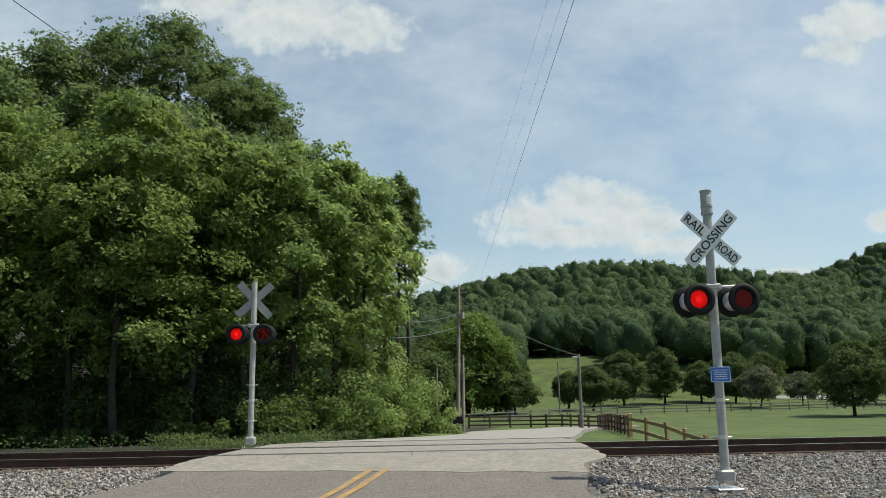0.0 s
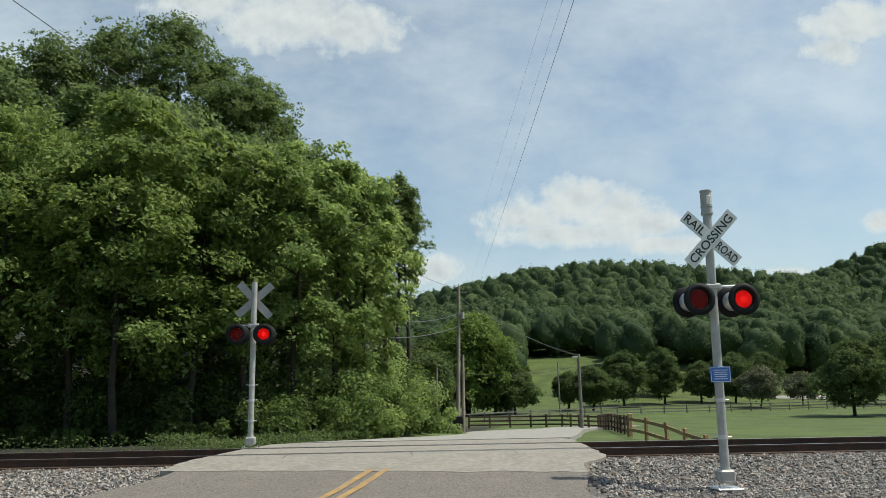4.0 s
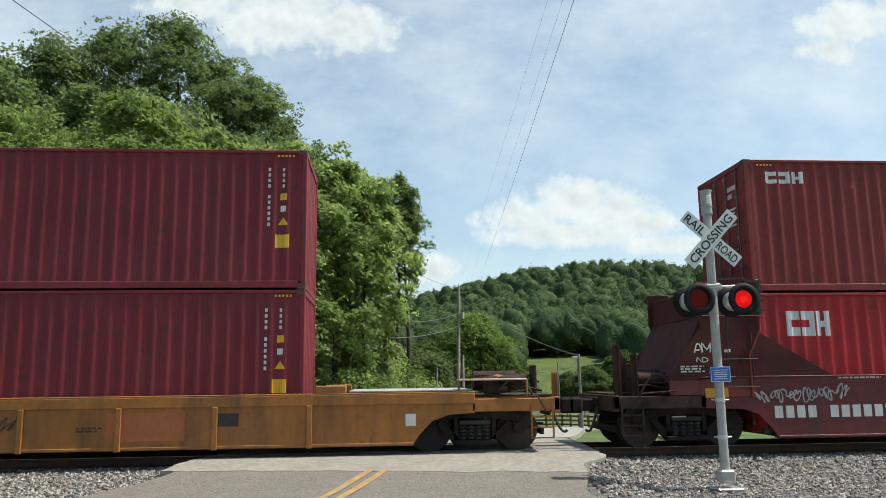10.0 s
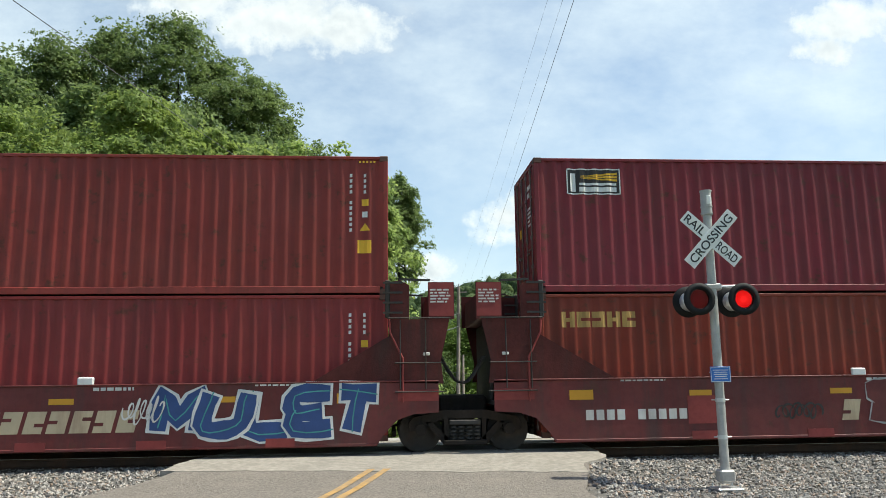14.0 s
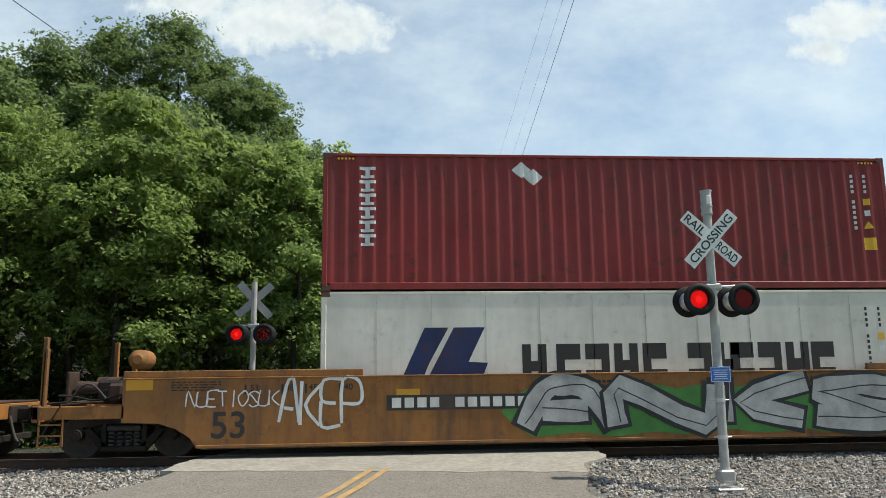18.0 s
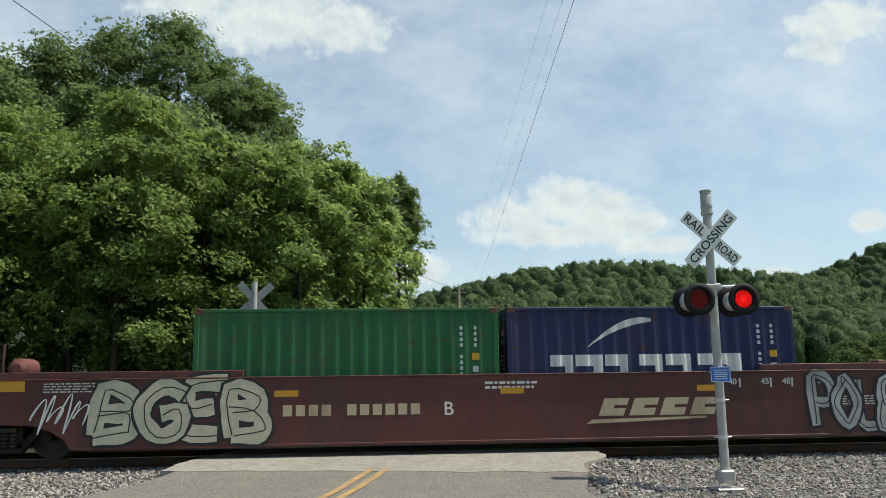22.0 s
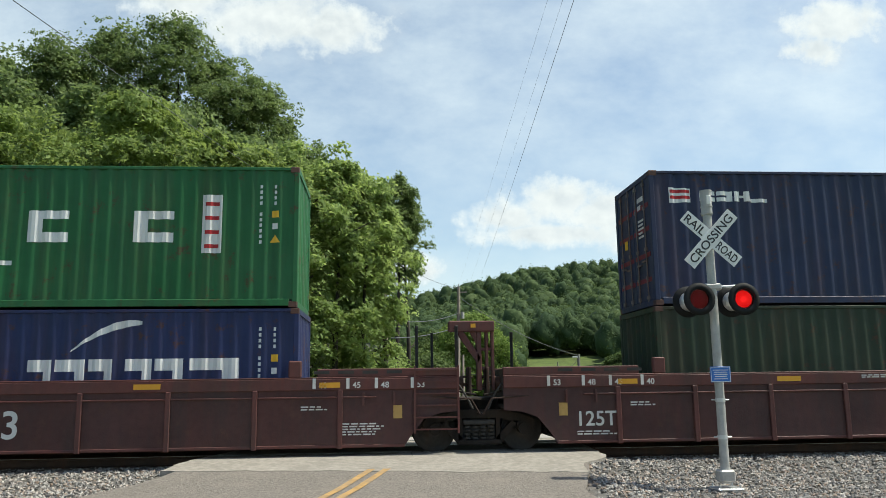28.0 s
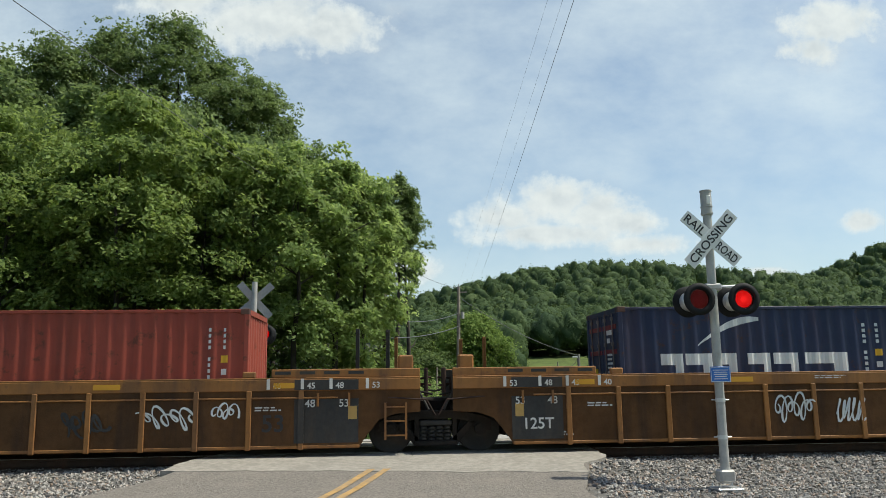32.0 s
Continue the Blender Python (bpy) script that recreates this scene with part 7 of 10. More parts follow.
def end_gear(car, x, d, z, seed):
    """Brake gear and pipes heaped on the deck at the end of a unit; d points inwards."""
    part("brake_cylinder", Geo().tube((x + d * 0.25, -0.95, z + 0.3), (x + d * 0.8, -0.95, z + 0.3), 0.14, 14, 0.11), M["grimy"], car, "grimy brake cylinder")
    part("brake_valve", Geo().box(*sorted((x + d * 0.85, x + d * 1.15)), -1.15, -0.8, z + 0.02, z + 0.4, 0.06), M["grimy"], car, "grimy brake valve")
    part("reservoir", Geo().tube((x + d * 0.4, -0.3, z + 0.32), (x + d * 1.3, -0.3, z + 0.32), 0.2, 14), M["grimy"], car)
    for k in range(3):
        y = -1.3 + 0.25 * k
        zz = z + 0.12 + 0.13 * k
        pts = [Vector((x + d * (0.02 + 1.3 * t), y + 0.05 * math.sin(5 * t + k), zz + 0.05 * math.sin(7 * t + seed + k))) for t in [i / 7 for i in range(8)]]
        part("train_pipe", Geo().path(pts, 0.022, 6), M["grimy"] if k else M["truck"], car)
    pts = [Vector((x + d * (0.9 - 0.8 * t), -1.32, z + 0.1 + 0.42 * math.sin(math.pi * t) - 0.3 * t)) for t in [i / 9 for i in range(10)]]
    part("air_hose", Geo().path(pts, 0.022, 6), M["rubber"], car, "black rubber brake hose")
    part("brake_lever", Geo().box(*sorted((x + d * 0.1, x + d * 0.16)), -1.2, -0.7, z + 0.05, z + 0.62, 0.015), M["grimy"], car)
    part("cut_lever", Geo().path([(x + d * 0.9, -1.45, z + 0.05), (x + d * 0.15, -1.5, z + 0.0), (x - d * 0.02, -1.5, z - 0.3), (x - d * 0.02, -0.5, z - 0.25)], 0.016, 6), M["grimy"], car)


def under_gear(car, x):
    """Brake beams, rods and slack adjuster under the frame by a truck."""
    part("brake_beam", Geo().box(x - 1.45, x - 1.37, -0.85, 0.85, 0.3, 0.44, 0.02), M["truck"], car)
    part("brake_beam", Geo().box(x + 1.37, x + 1.45, -0.85, 0.85, 0.3, 0.44, 0.02), M["truck"], car)
    part("brake_rod", Geo().path([(x - 1.5, -0.5, 0.5), (x, -0.55, 0.62), (x + 1.5, -0.5, 0.5)], 0.025, 6), M["truck"], car)


def reflectors(car, xs, z0, z1, w=0.46):
    for x in xs:
        plate(car, "reflector", x, x + w, z0, z1, M["reflect"], -YS - 0.04 if z0 > 1.2 else -YS - 0.006, "yellow reflective strip")


# --- yellow ribbed single wells ---
def yellow_single(x0, x1, t0, t1, c0, c1, label, rib_n, nums, tank_x=None, shift=0.0):
    car = start_car(x0, label)
    L = x1 - x0
    m = M["car_yellow"]
    s0, s1 = t0 - x0 + 1.25, t1 - x0 - 1.25
    body(car, 1.7, L - 1.7, s0, s1, 1.19, 0.2, m, 0.96)
    platform(car, 0.0, 1.75, m)
    platform(car, L, L - 1.75, m, posts=((0.06, 1.55),))
    a, b = c0 - x0, c1 - x0
    ribs(car, [a - 0.15 + (b - a + 0.3) * i / (rib_n - 1) for i in range(rib_n)], 0.16, 0.97, m)
    for xx in (a - 0.55, b + 0.55):
        part("guide_block", Geo().box(xx - 0.3, xx + 0.3, -YS, -YS + 0.22, 1.18, 1.34, 0.02), m, car)
        part("guide_block", Geo().box(xx - 0.3, xx + 0.3, YS - 0.22, YS, 1.18, 1.34, 0.02), m, car)
    part("deck_plate", Geo().box(1.75, a - 0.9, -YS + 0.05, YS - 0.05, 1.2, 1.235, 0.01), M["galv"], car, "grey walkway plate")
    part("deck_plate", Geo().box(b + 0.9, L - 1.75, -YS + 0.05, YS - 0.05, 1.2, 1.235, 0.01), M["galv"], car, "grey walkway plate")
    for e in (t0, t1):
        bogie(car, x0, e)
        under_gear(car, e - x0)
    end_gear(car, 0.3, 1, 1.08, 5)
    end_gear(car, L - 0.3, -1, 1.08, 6)
    coupler(car, 0.0, -1)
    coupler(car, L, 1)
    pl = plate(car, "number_panel", a + 0.8 + shift, a + 2.95 + shift, 0.45, 0.68, M["car_dark"], -YS - 0.006, "dark panel with pale numbers")
    for k in range(9):
        if k != 4:
            part("number_bar", Geo().box(a + 0.88 + shift + 0.225 * k, a + 1.03 + shift + 0.225 * k, -YS - 0.014, -YS - 0.011, 0.49, 0.64), M["stencil"], pl)
    for text, xx, zz, sz in nums:
        lettering(car, text, sz, a + xx, zz, M["stencil_dark"], -YS - 0.004)
    lines_of_print(car, a + 3.6, a + 4.4, 0.5, 2, M["stencil_dark"], -YS - 0.003, seed=3)
    lines_of_print(car, a + 8.0, a + 8.5, 0.62, 2, M["stencil_dark"], -YS - 0.003, seed=4)
    plate(car, "data_panel", a + 10.6, a + 11.0, 0.6, 0.84, M["stencil_dark"], -YS - 0.005, "small dark data panel")
    plate(car, "data_panel", b + 2.0, b + 2.2, 0.55, 0.78, M["stencil"], -YS - 0.005, "small pale data panel")
    if tank_x:
        tank(car, tank_x - x0, 1.32, 0.2, mat("rust_tank", (0.36, 0.16, 0.09), 0.8, var=0.2))
    return car, a, b


c1, a, b = yellow_single(-150.24, -127.79, -148.6, -129.45, -145.04, -132.85, "orange yellow ribbed well car with two plum containers", 8, (("53", 5.05, 0.57, 0.42),), -128.9)
plate(c1, "paint_patch", a + 8.55, a + 10.0, 0.35, 0.88, mat("faded_red", (0.4, 0.12, 0.04), 0.7), -YS - 0.004, "faded pinkish repaint patch")
scrawl(c1, a + 6.3, a + 7.0, 0.5, 0.85, M["stencil_dark"], 3, 0.012, 5)
scrawl(c1, a + 3.9, a + 4.6, 1.02, 1.18, M["stencil_dark"], 5, 0.014, 4, -YS - 0.042)
c3, a, b = yellow_single(-46.0, -26.87, -44.3, -28.66, -42.7, -30.51, "orange yellow ribbed well car with red containers", 9, (("40", 6.1, 0.57, 0.4),))
c4, a, b = yellow_single(-26.13, -7.5, -24.6, -9.0, -22.93, -10.72, "orange yellow ribbed well car carrying a magenta container", 11, (("40", 5.47, 0.58, 0.6),), None, -0.75)
scrawl(c4, a + 3.7, a + 4.74, 0.35, 0.8, M["stencil_dark"], 8, 0.018, 6)
for k in range(3):
    plate(c4, "brand_bar", a + 7.43 + 0.32 * k, a + 7.69 + 0.32 * k, 0.42, 0.72, mat("brand_red", (0.45, 0.06, 0.03), 0.6) if k == 0 else bpy.data.materials["brand_red"], -YS - 0.005, "red brand block")

# --- maroon five-unit car with bulkheads ---
tw = start_car(-126.7, "long maroon articulated well car with tall end bulkheads and graffiti")
T = [-125.1, -110.03, -94.5, -79.22, -63.85, -48.7]
X = -126.7
mm = M["car_maroon"]
for i in range(5):
    p, q = T[i] - X, T[i + 1] - X
    first, last = i == 0, i == 4
    x0, x1 = p + (0.55 if not first else 0.2), q - (0.55 if not last else 0.2)
    body(tw, x0, x1, p + 1.75, q - 1.75, 1.42, 0.2, mm, None, 0.8)
    for e, d in ((p, 1), (q, -1)):
        w1 = e + d * 1.5
        outer = (first and d > 0) or (last and d < 0)
        foot = [(-0.44, 1.35), (-0.4, 1.5), (0.27, 2.42), (0.24, 2.62)] if outer else [(0.45, 1.35), (0.5, 1.8), (0.32, 2.62)]
        for s in (-1, 1):
            ya, yb = sorted((s * YS, s * (YS - 0.05)))
            shape = lambda pts: Geo().prism([(e + d * u, v) for u, v in (pts if d > 0 else pts[::-1])], ya, yb)
            side = part("bulkhead_side", shape(foot + [(1.5, 2.62), (1.5, 2.3), (3.0, 1.42)]), M["bulkhead"], tw, "tall grimy maroon bulkhead corner")
            part("bulkhead_horn", shape([(1.12, 2.62), (1.12, 3.3), (1.3, 3.4), (1.5, 3.36), (1.5, 2.62)]), M["bulkhead"], side)
            part("bulkhead_cap", shape([(0.22, 2.62), (0.22, 3.36), (0.74, 3.36), (0.74, 2.62)]), M["bulkhead"], side)
            part("cap_bar", shape([(0.7, 3.38), (1.3, 3.4), (1.3, 3.44), (0.7, 3.42)]), M["car_dark"], side)
            part("guide_tab", Geo().box(min(w1, w1 + d * 0.1), max(w1, w1 + d * 0.1), ya, yb, 2.65, 3.4, 0.02), M["car_dark"], tw)
            for zz in (2.75, 2.95, 3.15, 3.35):
                part("guide_rung", Geo().box(min(w1 - d * 0.25, w1 + d * 0.14), max(w1 - d * 0.25, w1 + d * 0.14), min(ya, yb) - 0.03, min(ya, yb) - 0.005, zz - 0.02, zz + 0.02), M["car_dark"], tw)
        # wall in a dark colour that stands in for the shadow behind the corners
        part("bulkhead_wall", Geo().box(min(w1 - d * 0.2, w1 - d * 0.14), max(w1 - d * 0.2, w1 - d * 0.14), -YS + 0.05, YS - 0.05, 0.9, 2.5), M["car_dark"], tw)
        if outer:
            for ya, yb in ((-YS, -YS + 0.05), (YS - 0.05, YS)):
                part("end_chord", Geo().box(min(e - d * 0.44, e + d * 0.195), max(e - d * 0.44, e + d * 0.195), ya, yb, 1.06, 1.348), mm, tw)
            part("end_slope", Geo().prism([(e + d * u, v) for u, v in ((-0.4, 1.3), (-0.28, 1.3), (0.44, 2.62), (0.3, 2.62))], -YS + 0.06, YS - 0.06), M["bulkhead"], tw, "sloping dark end sheet")
            part("coupler_guard", Geo().prism([(e + d * u, v) for u, v in ((-1.1, 1.1), (-1.1, 2.1), (-1.0, 2.12), (-0.8, 1.72), (-0.45, 1.5), (-0.4, 1.1))], 0.1, 0.2), M["bulkhead"], tw, "curved dark gusset plate on the end platform")
        part("bulkhead_beam", Geo().box(min(e + d * 0.3, e + d * 0.7), max(e + d * 0.3, e + d * 0.7), -YS + 0.05, YS - 0.05, 2.62, 3.2, 0.02), M["bulkhead"], tw)
        part("end_frame", Geo().box(min(e + d * 0.55, e + d * 0.62), max(e + d * 0.55, e + d * 0.62), -0.9, 1.35, 0.95, 2.6, 0.02), M["car_dark"], tw)
        plate(tw, "warning_panel", min(e + d * 0.23, e + d * 0.73), max(e + d * 0.23, e + d * 0.73), 2.68, 3.35, M["patch_red"], -YS - 0.003, "red warning panel with white print")
        lines_of_print(tw, min(e + d * 0.27, e + d * 0.7), max(e + d * 0.27, e + d * 0.7), 3.22, 5, M["stencil"], -YS - 0.009, 0.032, 0.06, i)
        for zz, u0, u1 in ((2.64, 0.3, 1.55), (1.76, 0.48, 1.4), (1.2, 0.45, 1.4)):
            part("grab_iron", Geo().path([(e + d * u0, -YS - 0.002, zz), (e + d * u0, -YS - 0.06, zz), (e + d * u1, -YS - 0.06, zz), (e + d * u1, -YS - 0.002, zz)], 0.012, 6), M["car_dark"], tw)
        for u in (0.8, 1.3):
            part("grab_iron", Geo().tube((e + d * u, -YS - 0.05, 1.25), (e + d * u, -YS - 0.05, 2.6), 0.012, 6), M["car_dark"], tw)
        part("drain_hose", Geo().path([(e + d * 1.52, -YS - 0.03, 2.62), (e + d * 1.5, -YS - 0.04, 2.35), (e + d * 1.25, -YS - 0.04, 1.85), (e + d * 1.25, -YS - 0.04, 1.0)], 0.02, 6), M["patch_red"], tw, "faded red cable")
        part("release_handle", Geo().box(min(e + d * 0.72, e + d * 0.85), max(e + d * 0.72, e + d * 0.85), -YS - 0.05, -YS - 0.01, 1.9, 1.96, 0.01), M["stencil"], tw)
        plate(tw, "red_band", min(e + d * 0.55, e + d * 1.35), max(e + d * 0.55, e + d * 1.35), 1.02, 1.24, M["patch_red"], -YS - 0.004, "brighter red repaint band")
        ur = 0.28 if outer else 2.05
        plate(tw, "reflector", min(e + d * ur, e + d * (ur + 0.48)), max(e + d * ur, e + d * (ur + 0.48)), 1.0, 1.19, M["reflect"], -YS - 0.006, "yellow reflective strip")
        lines_of_print(tw, min(e + d * 3.1, e + d * 4.1), max(e + d * 3.1, e + d * 4.1), 1.38, 1, M["stencil"], -YS - 0.003, 0.03, 0.05, 7)
    u = p + 2.9
    reflectors(tw, (u + 1.6, u + 4.55, u + 7.55), 1.05, 1.16)
    plate(tw, "repaint_square", u + 1.55, u + 2.2, 0.5, 1.05, M["patch_red"], -YS - 0.004, "brighter red repaint square")
    for k, xx in enumerate((1.6, 4.0, 6.2, 8.6)):
        plate(tw, "lower_patch", u + xx, u + xx + 0.55, 0.2, 0.36, M["patch_red"], -YS - 0.016, "brighter red repaint patch")
    part("white_fitting", Geo().box(u + 5.05, u + 5.35, -YS - 0.03, -YS + 0.05, 1.4, 1.56, 0.03), M["white"], tw, "small white fitting on the chord")
    lines_of_print(tw, u + 5.35, u + 6.15, 1.36, 1, M["stencil"], -YS - 0.003, 0.06, 0.07, 3)
for k, e in enumerate(T):
    bogie(tw, X, e)
    under_gear(tw, e - X)
    if k in (0, 5):
        end_gear(tw, e - X - (1.2 if k == 0 else -1.2), 1 if k == 0 else -1, 1.1, k)
for e in T[1:-1]:
    part("pivot_block", Geo().box(e - X - 0.5, e - X + 0.5, -0.6, 0.6, 0.75, 1.1, 0.05), M["truck"], tw)
    g = Geo()
    for k in range(3):
        y = -0.9 + 0.25 * k
        g.path([Vector((e - X - 0.45 + 0.9 * t, y, 1.9 - 0.55 * math.sin(math.pi * t))) for t in [j / 8 for j in range(9)]], 0.02, 6)
    part("air_hose", g, M["rubber"], tw, "black jumper hoses between units")
platform(tw, 0.0, 1.9, M["grimy"], 1.05, False, ((0.15, 2.1), (0.9, 2.1), (0.5, 1.9)))
platform(tw, T[-1] - X + 1.9, T[-1] - X + 0.2, M["grimy"], 1.05, False, ((0.1, 2.1),))
tank(tw, T[-1] - X + 0.9, 1.6, 0.18, M["car_dark"])
coupler(tw, 0.0, -1)
coupler(tw, T[-1] - X + 1.9, 1)


# brand row: plain outlined blocks along the side, and unit numbers as bars
def brand_row(car, x, n, m, z0=0.52, z1=0.93, w=0.345, gap=0.079, y=None):
    y = (-YS - 0.003) if y is None else y
    for i in range(n):
        g = Geo()
        xx = x + i * (w + gap)
        h = z1 - z0
        cut = 0.3 + 0.25 * (i % 3) / 2
        pts = [(0, 0), (w, 0), (w, h * cut), (w * 0.52, h * cut), (w * 0.52, h * (cut + 0.16)), (w, h * (cut + 0.16)), (w, h), (0, h)]
        g.prism([(xx + (a if i % 2 else w - a) + 0.22 * b, z0 + b) for a, b in pts], y - 0.003, y)
        part("brand_block", g, m, car, "worn cream brand block")


def number_row(car, x, n, z0, z1, m, step=0.21, w=0.15, skip=(4,), y=None):
    y = (-YS - 0.003) if y is None else y
    for i in range(n):
        if i in skip:
            continue
        part("number_bar", Geo().box(x + i * step, x + i * step + w, y - 0.003, y, z0, z1), m, car, "pale number bar")


tan = mat("tan_paint", (0.5, 0.4, 0.26), 0.65, var=0.1, dirt=(0.2, 0.1, 0.07), dirt_amt=0.6, bump=0)
sil = mat("spray_silver", (0.4, 0.39, 0.37), 0.6, var=0.3, scale=2.5, dirt=(0.2, 0.17, 0.14), dirt_amt=0.4, bump=0)
ink = mat("spray_black", (0.02, 0.02, 0.022), 0.6, var=0.2, bump=0)
aqua = mat("spray_aqua", (0.08, 0.2, 0.16), 0.55, var=0.2, scale=2, bump=0)
tealp = mat("spray_teal", (0.06, 0.27, 0.26), 0.55, var=0.25, scale=2, bump=0)
whit = mat("spray_white", (0.66, 0.66, 0.63), 0.55, var=0.12, scale=3, bump=0)
royal = mat("spray_blue", (0.024, 0.06, 0.19), 0.55, var=0.15, scale=3, bump=0)
cream = mat("spray_cream", (0.5, 0.46, 0.33), 0.6, var=0.15, scale=5, bump=0)
olive = mat("spray_olive", (0.33, 0.35, 0.2), 0.6, var=0.2, scale=6, bump=0)
leafy = mat("spray_green", (0.07, 0.22, 0.04), 0.55, var=0.2, scale=2, bump=0)
pink = mat("spray_red", (0.42, 0.05, 0.05), 0.55, var=0.2, scale=3, bump=0)
steel = mat("spray_grey", (0.3, 0.36, 0.37), 0.55, var=0.35, scale=2, bump=0)
lemon = mat("spray_yellow", (0.55, 0.38, 0.04), 0.55, var=0.2, scale=3, bump=0)
grn = lambda v: v - X
number_row(tw, grn(-123.4), 11, 0.58, 0.82, M["stencil"], 0.235, 0.17)
spray(tw, "UIRO", grn(-120.8), grn(-117.1), 0.42, 1.4, tealp, whit, 31, line=ink)
brand_row(tw, grn(-117.25), 3, tan)
spray(tw, "JABS", grn(-116.2), grn(-111.7), 0.36, 1.42, sil, ink, 33, line=ink)
spray(tw, "AM", grn(-125.0), grn(-124.65), 1.88, 2.1, whit, None, 41, -YS - 0.005, 0.014, label="small white sprayed tag letters")
spray(tw, "ND", grn(-124.95), grn(-124.72), 1.7, 1.82, whit, None, 42, -YS - 0.005, 0.01, label="small white sprayed tag letters")
lines_of_print(tw, grn(-125.3), grn(-124.75), 1.64, 3, M["stencil"], -YS - 0.004, 0.03, 0.05, 9)
for k in range(6):
    scrawl(tw, grn(-123.8) + 0.34 * k, grn(-123.5) + 0.34 * k, 0.86 + 0.03 * (k % 3), 1.14 + 0.05 * (k % 2) + 0.02 * k, sil, 120 + k, 0.016, 3)
scrawl(tw, grn(-111.6), grn(-111.0), 0.7, 1.2, M["stencil"], 14, 0.014, 5)
cloud_paint(tw, grn(-108.7), grn(-103.0), 0.3, 1.44, cream, 8, 34, -1.466, pink)
spray(tw, "OWES", grn(-108.4), grn(-103.6), 0.36, 1.38, sil, ink, 35, -1.473, None, 0.018, olive)
brand_row(tw, grn(-102.83), 7, tan)
brand_row(tw, grn(-89.01), 10, tan)
scrawl(tw, grn(-82.8), grn(-81.98), 0.62, 1.3, M["stencil"], 15, 0.018, 6)
brand_row(tw, grn(-73.49), 8, tan)
spray(tw, "MULET", grn(-69.75), grn(-65.6), 0.33, 1.38, royal, whit, 38, -1.473, 0.17, 0.05, tealp)
scrawl(tw, grn(-70.4), grn(-69.6), 0.6, 1.25, M["stencil"], 16, 0.016, 6)
number_row(tw, grn(-61.48), 11, 0.6, 0.8, M["stencil"], 0.211, 0.155)
brand_row(tw, grn(-56.2), 1, tan)
spray(tw, "SODEA", grn(-55.6), grn(-51.0), 0.36, 1.36, M["car_maroon"], sil, 40, rim=0.025)
scrawl(tw, grn(-57.6), grn(-56.6), 0.5, 0.95, M["car_dark"], 18, 0.02, 6)


